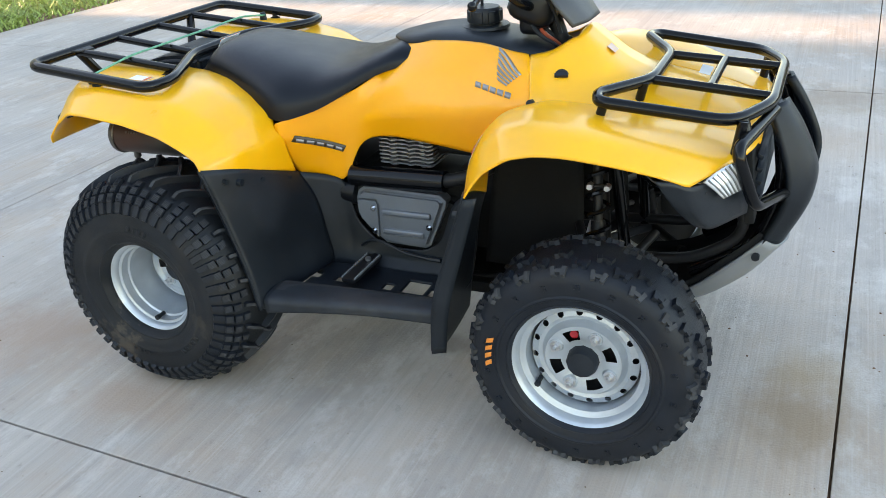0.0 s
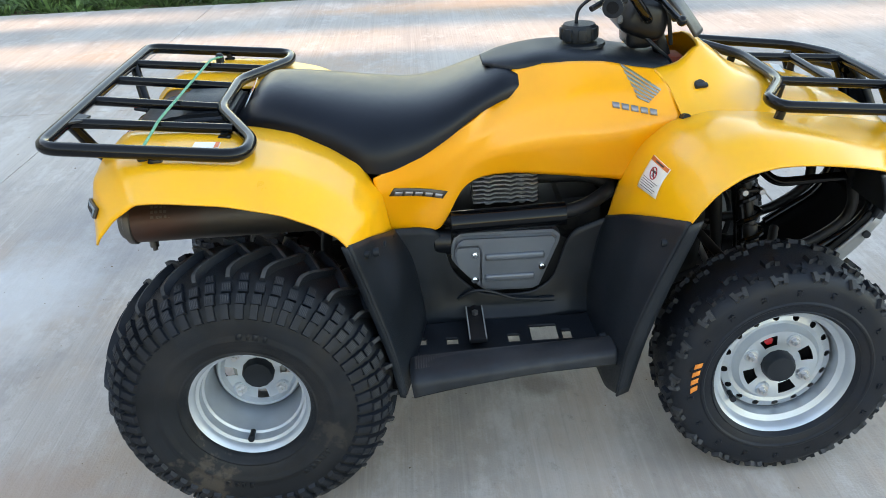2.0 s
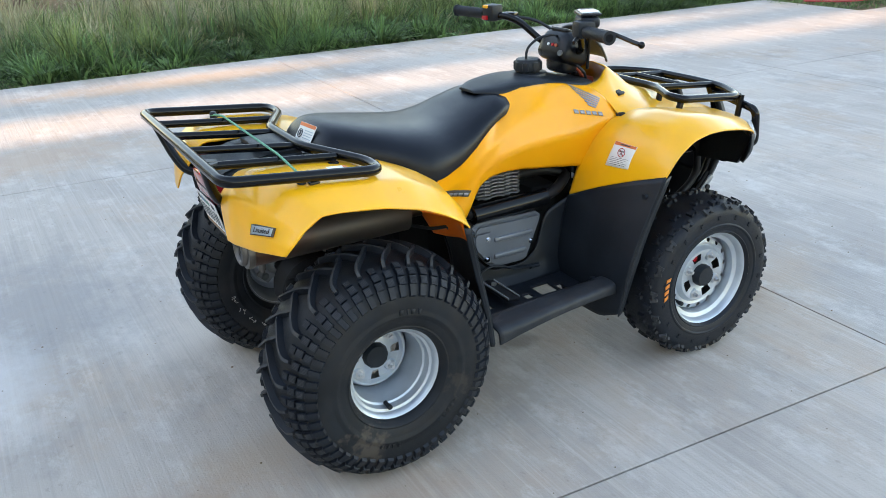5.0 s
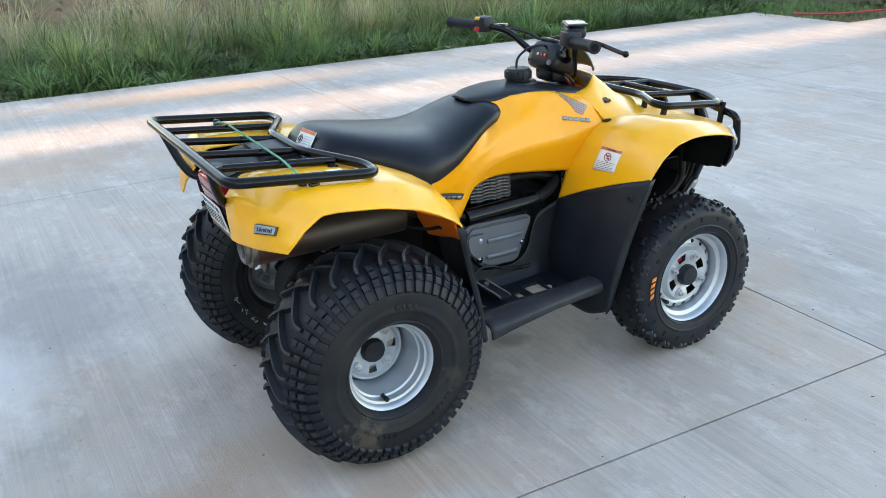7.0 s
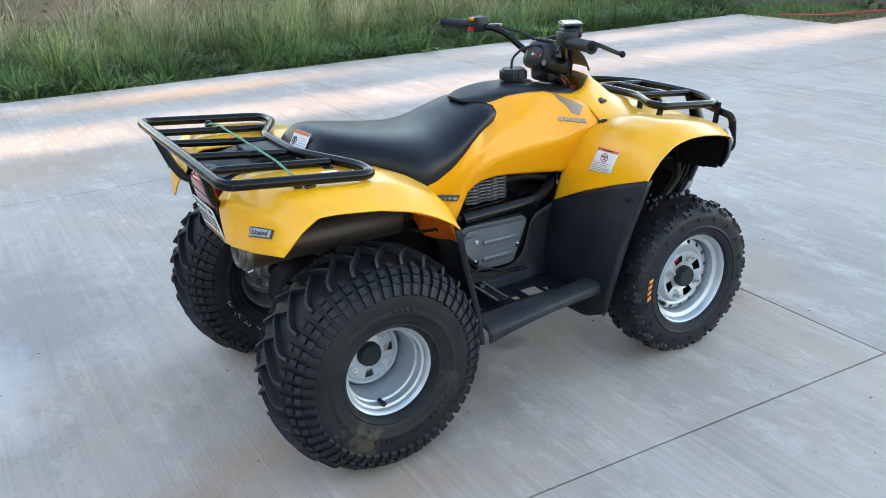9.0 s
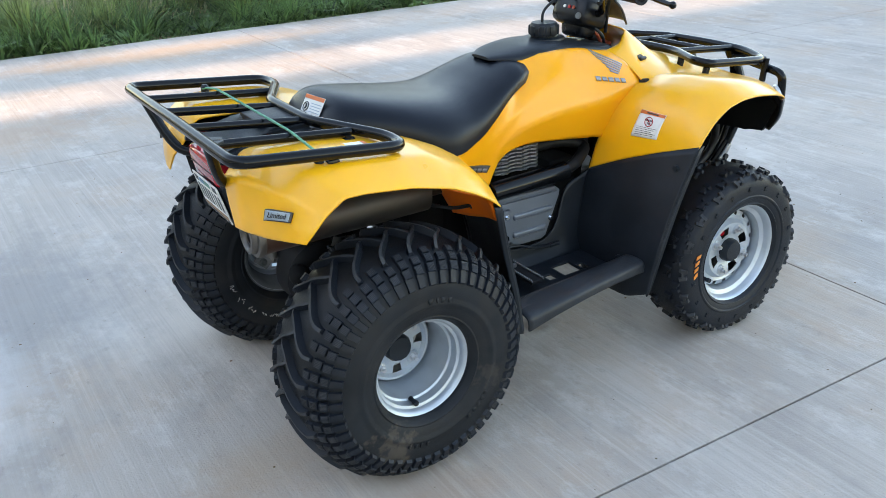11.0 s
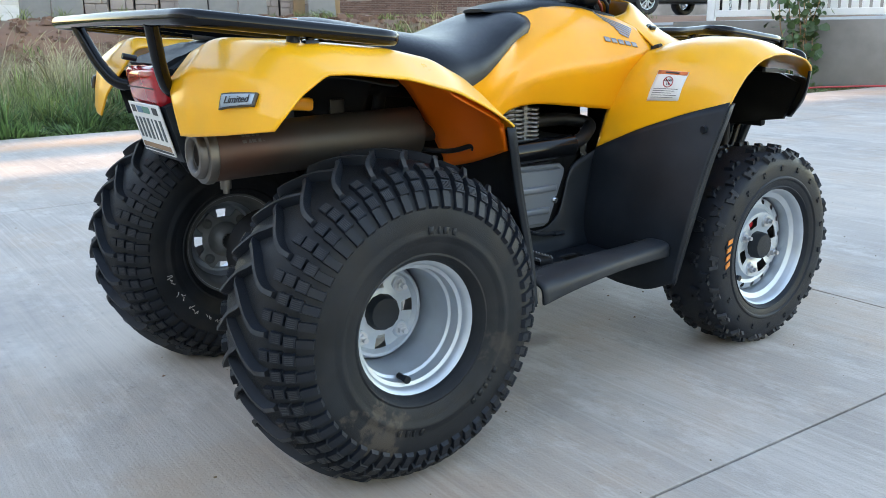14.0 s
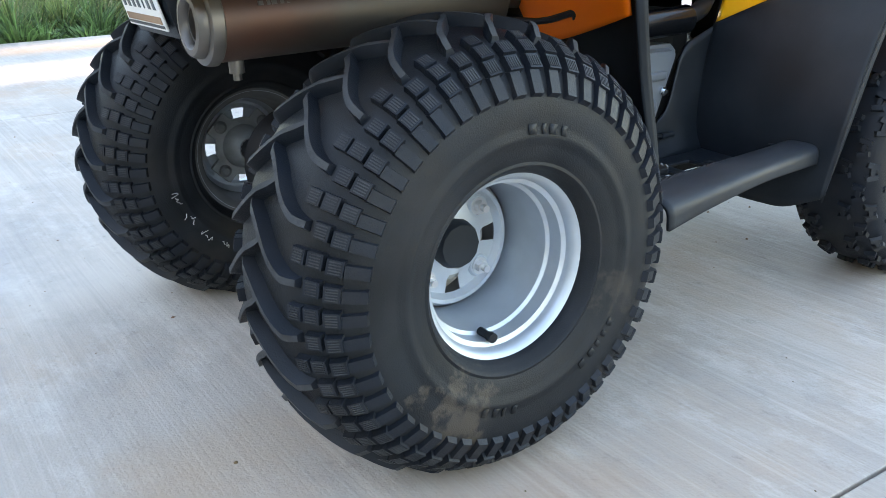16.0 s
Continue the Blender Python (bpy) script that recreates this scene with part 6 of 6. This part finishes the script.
def patch(grid, corner, uv, lift, mat, parent, name, label="", box_uv=(0, 1, 0, 1), n=8, side=1, bend=.25):
    """A thin label laid on a panel's skin; uv are its corners (top left, top right, low right, low left)."""
    g = np.asarray(grid, float)

    def at(u, v):
        row = bent(g, u, bend)
        return Vector(bent(row, v, corner) if corner else spline(row, v))

    def uv_at(a, b):
        c = [Vector(q) for q in uv]
        return c[0].lerp(c[1], a).lerp(c[3].lerp(c[2], a), b)

    rows = []
    bm = bmesh.new()
    a0, a1, b0, b1 = box_uv
    for i in range(n + 1):
        row = []
        for j in range(n + 1):
            u, v = uv_at(a0 + (a1 - a0) * j / n, b0 + (b1 - b0) * i / n)
            p = at(u, v)
            nrm = (at(u + .01, v) - at(u - .01, v)).cross(at(u, v + .01) - at(u, v - .01)).normalized()
            if nrm.y > 0:
                nrm = -nrm
            p = p + nrm * lift
            row.append(bm.verts.new((p.x, p.y * side, p.z)))
        rows.append(row)
    for i in range(n):
        for j in range(n):
            bm.faces.new((rows[i][j], rows[i][j + 1], rows[i + 1][j + 1], rows[i + 1][j]))
    c = rows[n // 2][n // 2].co.copy()
    x_dir, y_dir = rows[n // 2][n].co - rows[n // 2][0].co, rows[0][n // 2].co - rows[n][n // 2].co
    if side < 0:
        x_dir = -x_dir
    m = facing(c, x_dir, x_dir.cross(y_dir))
    return thick(part(name, bm, mat, parent, label, 60), .0008), m


FF, RF = FRONT_FENDER + FRONT_TIP, REAR_FENDER + REAR_TIP
# warning label on the rear face of the front fender
UV = ((.231, .315), (.203, .562), (.075, .568), (.104, .322))
lab, m = patch(FF, .30, UV, .0032, M_WHITE, atv, "warning_label", "white warning label with an orange band")
patch(FF, .30, UV, .0042, M_ORANGE, lab, "band", "", (.02, .98, .01, .14))
patch(FF, .30, UV, .0050, M_INK, lab, "print", "", (.28, .72, .05, .10), 3)
for k in range(5):
    patch(FF, .30, UV, .0042, M_INK, lab, "print", "", (.10, .88 - .08 * (k % 3), .64 + .065 * k, .652 + .065 * k), 4)
m = m @ Matrix.Translation((0, .006, 0))
bm = bmesh.new()
tube(bm, [(.0125 * math.cos(a), .0125 * math.sin(a), .0014) for a in (2 * math.pi * k / 28 for k in range(28))], .0011, 6, True, .001)
tube(bm, [(-.009, .009, .0014), (.009, -.009, .0014)], .0010, 6)
ring = part("ban_sign", bm, M_RED, lab, "red ring with a slash")
ring.matrix_world = m
lettering("UNDER", .0062, m @ pose(0, .0035, .0016), M_INK, lab)
lettering("16", .0090, m @ pose(0, -.0045, .0016), M_INK, lab)

# label on the rear of the seat
at, xd, out = (.0245, -.0275, .800), (.007, -.089, .002), (-.85, -.05, .53)
m = facing(at, xd, out)
lab = sticker(at, xd, out, .094, .052, M_WHITE, atv, "white label with an orange band", "seat_label", .004)
on(m, .000, .0205, .092, .010, M_ORANGE, lab, "band", .0052)
for k in range(4):
    on(m, .018, .006 - .007 * k, .048, .0018, M_BADGE, lab, "print", .0052)
bm = bmesh.new()
tube(bm, [(-.027 + .0115 * math.cos(a), -.005 + .0115 * math.sin(a), .0056) for a in (2 * math.pi * k / 24 for k in range(24))], .0012, 6, True, .001)
tube(bm, [(-.027, .002, .0056), (-.025, -.005, .0056), (-.029, -.011, .0056)], .0022, 6, radius=.002)
ring = part("pictogram", bm, M_INK, lab, "black ring with a dark mark")
ring.matrix_world = m
# small labels by the racks and on the hood
lab = sticker((-.020, -.335, .7855), (1, 0, -.08), (.08, -.03, 1), .050, .030, M_WHITE, atv, "small white label with an orange end", "small_label", .003)
on(facing((-.020, -.335, .7855), (1, 0, -.08), (.08, -.03, 1)), .020, 0, .008, .028, M_ORANGE, lab, "band", .0042)
sticker((1.277, .100, .7475), (1, 0, -.24), (.24, -.14, 1), .026, .050, M_WHITE, atv, "small white label", "small_label", .004)
sticker((1.086, -.030, .8245), (1, 0, -.74), (.6, 0, .8), .022, .036, M_FADED, atv, "small label faded to pale pink", "small_label", .004)

# the oblong badge on the rear face of the fender
UV = ((.130, .660), (.158, .833), (.114, .840), (.082, .653))
for side in (1, -1):
    badge, m = patch(RF, .14, UV, .0060, M_DECAL, atv, "badge", "dark-rimmed silver oblong badge with lettering", side=side, bend=.18)
    badge.modifiers[0].thickness = .006
    patch(RF, .14, UV, .0096, M_BADGE, badge, "inlay", "", (.045, .955, .10, .90), side=side, bend=.18)
    lettering("Limited", .0165, m @ pose(0, 0, .0046), M_INK, badge, shear=.35)


def decal(polys, y_of, mat, name, label, side, lift=.0):
    """Decal strips (two points at each end) that follow the side panel."""
    bm = bmesh.new()
    for a, b, c, d in polys:
        last = None
        for k in range(9):
            f = k / 8
            pair = []
            for (x0, z0), (x1, z1) in ((a, b), (d, c)):
                x, z = x0 + (x1 - x0) * f, z0 + (z1 - z0) * f
                pair.append(bm.verts.new((x, -side * (y_of(x, z) + lift), z)))
            if last:
                bm.faces.new((last[0], pair[0], pair[1], last[1]))
            last = pair
    ob = part(name, bm, mat, atv, label)
    thick(ob, .0012)
    return ob


def skin(rows):
    """How far out the side panel lies at (x, z)."""
    g = np.asarray(rows, float)
    pts = np.array([bent(spline(g, i / 150), j / 50, 0.20) for i in range(151) for j in range(51)])

    def f(x, z):
        d = (pts[:, 0] - x) ** 2 + (pts[:, 2] - z) ** 2
        k = np.argsort(d)[:3]
        w = 1 / (d[k] + 1e-6)
        return -float((pts[k, 1] * w).sum() / w.sum()) + .0048
    return f


panel_out = skin(BODY_BACK + BODY_FORE)
for side in (1, -1):
    wing = []
    for k in range(6):
        f = k / 5
        x0, z0 = .842 + .020 * f, .840 - .050 * f
        x1, z1 = .917 - .027 * f, .796 - .020 * f
        wing.append([(x0, z0), (x1, z1), (x1 - .003, z1 - .0028), (x0 + .0025, z0 - .0066)])
    decal(wing, panel_out, M_LOGO, "wing_emblem", "pale grey striped emblem", side)
    bars = []
    for k in range(5):
        x0, z0 = .811 + .0192 * k, .778 - .0036 * k
        bars.append([(x0, z0), (x0 + .0145, z0 - .0027), (x0 + .0145, z0 - .0137), (x0, z0 - .011)])
    decal(bars, panel_out, M_LOGO, "maker_mark", "pale grey bars of a maker's mark", side)
    decal([[(.334, .629), (.450, .594), (.438, .577), (.322, .612)]], panel_out, M_DECAL, "model_mark", "dark slanted model mark with grey bars", side)
    letters = []
    for k in range(5):
        x0, z0 = .331 + .0218 * k, .6140 - .0066 * k
        letters.append([(x0 + .005, z0 + .0055), (x0 + .0210, z0 + .0008), (x0 + .0170, z0 - .0090), (x0 + .001, z0 - .0043)])
    decal(letters, panel_out, M_LOGO, "model_bars", "grey slanted bars", side, .0014)
    bm = bmesh.new()
    rod(bm, (.956, side * -.196, .742), (.957, side * -.234, .750), .009, 14)
    part("push_pin", bm, M_BLACK, atv)
    bm = bmesh.new()
    rod(bm, (1.002, side * -.145, .786), (1.006, side * -.158, .793), .016, 16)
    box(bm, (.030, .010, .010), (1.006, side * -.162, .796), (35, 0, 15), .003)
    part("side_latch", bm, M_BLACK, atv, "black turn latch")

# orange maker's bars on the front tyre's flank
def flank_at(radius, spec):
    """How far out the flank stands at a radius."""
    return min((tyre_point(*spec, -p) for p in np.arange(91, 150, .5)), key=lambda q: abs(q[1] - radius))[0]


for k in range(4):
    bm = bmesh.new()
    last = None
    for i in range(6):
        r0 = .1900 + .0145 * i / 5
        a0 = 163.5 + 5.6 * k + 2.2 * i / 5
        row = [bm.verts.new((r0 * math.cos(radians(a0 + d)), flank_at(r0, FRONT_SPEC) - .0022, r0 * math.sin(radians(a0 + d)))) for d in (0, 1.1, 2.2, 3.3)]
        if last:
            for p in range(3):
                bm.faces.new((last[p], last[p + 1], row[p + 1], row[p]))
        last = row
    mark = thick(part("tyre_print", bm, M_TYREPRINT, front_right, "orange bar on the tyre's flank"), .002)
# low moulded marks on the rear tyre's flank that cannot be read
rnd = random.Random(14)
for start, count in ((-58, 5), (-112, 4), (70, 4)):
    for k in range(count):
        a0, wide = start + 5.2 * k + rnd.uniform(-.8, .8), rnd.choice((1.6, 2.6, 3.6))
        bm = bmesh.new()
        last = None
        for i in range(3):
            r0 = .176 + .006 * i
            row = [bm.verts.new((r0 * math.cos(radians(a0 + d)), flank_at(r0, REAR_SPEC) - .0006, r0 * math.sin(radians(a0 + d)))) for d in (0, wide / 2, wide)]
            if last:
                for p in range(2):
                    bm.faces.new((last[p], last[p + 1], row[p + 1], row[p]))
            last = row
        thick(part("moulded_mark", bm, M_FLANK, rear_right), .0012)
# chalk strokes on the inner flank of the far rear tyre
bm = bmesh.new()
rnd = random.Random(2)
for k in range(22):
    a = radians(-14 - 2.9 * k)
    if k in (3, 4, 8, 9, 13, 14, 17):
        continue
    r0 = .183 + rnd.uniform(-.002, .002)
    t = Vector((-math.sin(a), 0, math.cos(a)))
    q = Vector((math.cos(a), 0, math.sin(a)))

    def lift(u, v):
        p = q * (r0 + v) + t * u
        return Vector((p.x, -flank_at(min(math.hypot(p.x, p.z), .2), REAR_SPEC) + .0015, p.z))
    tube(bm, [lift(-.003, rnd.uniform(-.008, .008)), lift(-.001, rnd.uniform(-.008, .008)), lift(.002, rnd.uniform(-.008, .008)), lift(.004, rnd.uniform(-.006, .006))], .0008, 5, radius=.002)
part("chalk_marks", bm, M_CHALK, rear_left, "white chalk strokes on the tyre's flank")

# number plate print: bars only
pm = plate.matrix_world.copy()
def plate_bar(y, z, w, h, mat):
    bm = bmesh.new()
    box(bm, (.0008, w, h), (-.0021, y, z))
    ob = part("print", bm, mat, plate)
    ob.matrix_world = pm


plate_bar(.028, .038, .030, .013, M_BLUE)
plate_bar(-.010, .038, .038, .013, M_LEAFPRINT)
plate_bar(.064, .038, .022, .014, M_INK)
plate_bar(-.060, .038, .026, .014, M_INK)
for k in range(7):
    plate_bar(.069 - .023 * k, .000, .011 if k != 4 else .005, .042, M_PLATEPRINT)
plate_bar(0, -.036, .160, .010, M_ROOF)
plate_bar(0, -.045, .168, .004, M_INK)

# green cord tied across the rear rack
bm = bmesh.new()
pts = [(-.123, .350, .800), (-.124, .25, .8172), (-.126, .085, .8172), (-.128, -.085, .8172), (-.130, -.24, .8172), (-.131, -.378, .803)]
tube(bm, pts, .003, 8, radius=.03)
tube(bm, [(-.139, -.374, .801), (-.123, -.374, .804), (-.123, -.390, .801), (-.139, -.390, .801)], .0022, 8, True, .006)
tube(bm, [(-.131, .344, .799), (-.115, .344, .802), (-.115, .360, .799), (-.131, .360, .799)], .0022, 8, True, .006)
tagged(finish(bm, "green_cord", M_ROPE), "thin green cord tied across the black rear rack", "cord")

# ---- grass beyond the drive ----
def blades(name, mat, count, seed, xr, yr, height, width, lean, clump, label, head=False):
    """Many single blades, bent by their own lean; each a tapered strip."""
    rnd = np.random.RandomState(seed)
    verts, faces = [], []
    turn = math.tan(radians(PAVE_TURN))
    for c in range(int(count / clump)):
        cx, cy = rnd.uniform(*xr), yr[0] + (yr[1] - yr[0]) * rnd.uniform() ** 1.15
        ctall = rnd.uniform(0.55, 1.2) * (0.8 + 0.8 * noise.noise((cx * 0.7, cy * 0.7, seed)))
        for _ in range(clump):
            x, y = cx + rnd.normal(0, 0.07), cy + rnd.normal(0, 0.07)
            edge = y + x * -turn * 1.0 - yr[0]
            y += x * turn
            near = min(1, 0.28 + max(0, edge) * 0.75)
            h = max(0.03, height * ctall * rnd.uniform(0.5, 1.15) * near)
            a, ln = rnd.uniform(0, 6.283), lean * rnd.uniform(0.3, 1.5)
            dx, dy = math.cos(a), math.sin(a)
            b = rnd.uniform(0, 6.283)
            wx, wy = math.cos(b) * width * rnd.uniform(0.6, 1.4), math.sin(b) * width
            z0 = ground_height(x, y) - 0.01
            i = len(verts)
            for f, wk in ((0, 1), (0.4, 0.85), (0.75, 0.55)):
                ox, oy, oz = dx * ln * h * f * f, dy * ln * h * f * f, h * f * (1 - 0.25 * ln * f)
                verts.append((x + ox - wx * wk, y + oy - wy * wk, z0 + oz))
                verts.append((x + ox + wx * wk, y + oy + wy * wk, z0 + oz))
            f = 1.0
            verts.append((x + dx * ln * h, y + dy * ln * h, z0 + h * (1 - 0.25 * ln)))
            faces += [(i, i + 1, i + 3, i + 2), (i + 2, i + 3, i + 5, i + 4), (i + 4, i + 5, i + 6)]
            if head:
                tx, ty, tz = verts[-1]
                for q in range(4):
                    j = len(verts)
                    s = 0.02 + 0.012 * q
                    ex, ey, ez = tx - dx * s * 1.2 + rnd.normal(0, 0.008), ty - dy * s * 1.2 + rnd.normal(0, 0.008), tz - s * 1.6
                    verts += [(ex, ey, ez), (ex + dx * 0.03 + 0.004, ey + dy * 0.03, ez + 0.035), (ex + dx * 0.02, ey + dy * 0.02 + 0.006, ez + 0.03)]
                    faces.append((j, j + 1, j + 2))
    ob = raw(name, verts, faces, mat, None, 0)
    return tagged(ob, label, "grass", kind="stuff")


def tufts(name, mat, count, each, seed, xr, yr, height, width, spread, droop, label):
    """Tufts of blades that spring from one foot, arch outwards and droop."""
    rnd = np.random.RandomState(seed)
    turn = math.tan(radians(PAVE_TURN))
    verts, faces = [], []
    for _ in range(count):
        cx, cy = rnd.uniform(*xr), rnd.uniform(*yr)
        cy += cx * turn
        tall = height * rnd.uniform(0.6, 1.25)
        sway = rnd.normal(0, 0.25, 2)
        for _ in range(int(each * rnd.uniform(0.5, 1.3))):
            a, u = rnd.uniform(0, 6.283), rnd.uniform() ** 0.7
            dx, dy = math.cos(a) + sway[0], math.sin(a) + sway[1]
            x, y = cx + dx * spread * u * rnd.uniform(0.4, 1), cy + dy * spread * u * rnd.uniform(0.4, 1)
            h, ln, w = tall * rnd.uniform(0.55, 1.1), droop * u * rnd.uniform(0.6, 1.3), width * rnd.uniform(0.6, 1.4)
            px, py = -dy * w, dx * w
            z0 = ground_height(x, y) - 0.01
            i = len(verts)
            for f, k in ((0, 1), (0.35, 0.95), (0.7, 0.6)):
                ox, oz = ln * h * f ** 1.6, h * (f - 0.42 * ln * f ** 2.2)
                verts += [(x + dx * ox - px * k, y + dy * ox - py * k, z0 + oz), (x + dx * ox + px * k, y + dy * ox + py * k, z0 + oz)]
            verts.append((x + dx * ln * h, y + dy * ln * h, z0 + h * (1 - 0.42 * ln)))
            faces += [(i, i + 1, i + 3, i + 2), (i + 2, i + 3, i + 5, i + 4), (i + 4, i + 5, i + 6)]
    return tagged(raw(name, verts, faces, mat, None, 0), label, "grass", kind="stuff")


blades("tall_grass", M_GRASS, 52000, 1, (-9, 8.8), (5.95, 9.6), 0.34, 0.0056, 1.7, 18, "tall green grass growing beyond the edge of the drive")
tufts("tufted_grass", M_GRASS, 460, 90, 31, (-9, 8.8), (6.0, 8.4), 0.37, 0.0050, 0.17, 1.4, "arching tufts of dark green grass")
tufts("olive_grass", M_OLIVE, 560, 70, 32, (-9, 8.8), (6.5, 9.0), 0.54, 0.0044, 0.20, 1.2, "tall arching olive-green grass")
tufts("straw_grass", M_DRY, 260, 60, 33, (-9, 8.8), (6.9, 9.2), 0.74, 0.0036, 0.12, 0.8, "bunches of dry straw-coloured grass stalks")
tufts("leafy_weeds", M_GRASS, 700, 34, 34, (-9, 8.8), (5.9, 7.2), 0.17, 0.0125, 0.14, 1.3, "low broad-leaved green weeds along the drive")
blades("low_grass", M_GRASS, 34000, 2, (-9, 9.2), (5.74, 6.6), 0.13, 0.0065, 1.3, 8, "low green grass along the edge of the drive")
blades("dry_grass", M_DRY, 4200, 3, (-9, 8.8), (6.5, 9.8), 0.66, 0.0034, 0.7, 14, "dry grass stalks with seed heads", True)
blades("bank_weeds", M_OLIVE, 4500, 4, (-4, 12), (9.4, 15.5), 0.24, 0.006, 0.9, 36, "green weeds on the earth bank")
blades("verge_grass", M_GRASS, 7000, 6, (8.1, 11.4), (4.55, 6.4), 0.14, 0.005, 0.9, 10, "short grass strip at the foot of the retaining wall")
blades("lawn", M_LAWN, 40000, 7, (-9.5, -4.9), (0.5, 6.4), 0.16, 0.009, 1.1, 10, "short lawn beside the drive, sunlight put into its colour")


def specks():
    """Crumbs of soil and grit lying on the drive."""
    rnd = random.Random(12)
    verts, faces = [], []
    for _ in range(420):
        x, y, s = rnd.uniform(-2.2, 3.0), rnd.uniform(-1.7, 2.6), rnd.choice((.0012, .0018, .0018, .0025, .004))
        i = len(verts)
        for a in range(5):
            t = a * 1.2566 + rnd.uniform(-.3, .3)
            verts.append((x + s * math.cos(t) * rnd.uniform(.7, 1.4), y + s * math.sin(t), 0.0))
        verts.append((x, y, s * .8))
        faces += [(i + a, i + (a + 1) % 5, i + 5) for a in range(5)]
    tagged(raw("grit", verts, faces, M_EARTH, None, 0), "dark crumbs of soil and grit on the concrete", "grit", kind="stuff")


specks()

# ---- the slabs of the drive ----
def slabs():
    bm = bmesh.new()
    box(bm, (JOINTS_X[-2] - JOINTS_X[0] - 0.1, JOINTS_Y[-1] - JOINTS_Y[0] - 0.1, 0.08), ((JOINTS_X[-2] + JOINTS_X[0]) / 2, (JOINTS_Y[-1] + JOINTS_Y[0]) / 2, -0.085))
    part("joint_bed", bm, M_JOINT, pavement)
    made = {}
    for i in range(len(JOINTS_X) - 1):
        for j in range(len(JOINTS_Y) - 1):
            y1 = JOINTS_Y[j + 1] if not (j == len(JOINTS_Y) - 2 and JOINTS_X[i] > 7.5) else 4.35
            w, d = JOINTS_X[i + 1] - JOINTS_X[i], y1 - JOINTS_Y[j]
            key = (round(w, 3), round(d, 3))
            if key not in made:
                bm = bmesh.new()
                box(bm, (w - 0.0062, d - 0.0062, 0.1), (0, 0, -0.05), (0, 0, 0), 0.0018, 2)
                ob = part("slab", bm, M_CONCRETE, pavement, smooth=0)
                made[key] = ob.data
            else:
                ob = new("slab", made[key])
                ob.parent = pavement
            ob.location = ((JOINTS_X[i] + JOINTS_X[i + 1]) / 2, (JOINTS_Y[j] + y1) / 2, 0)


slabs()
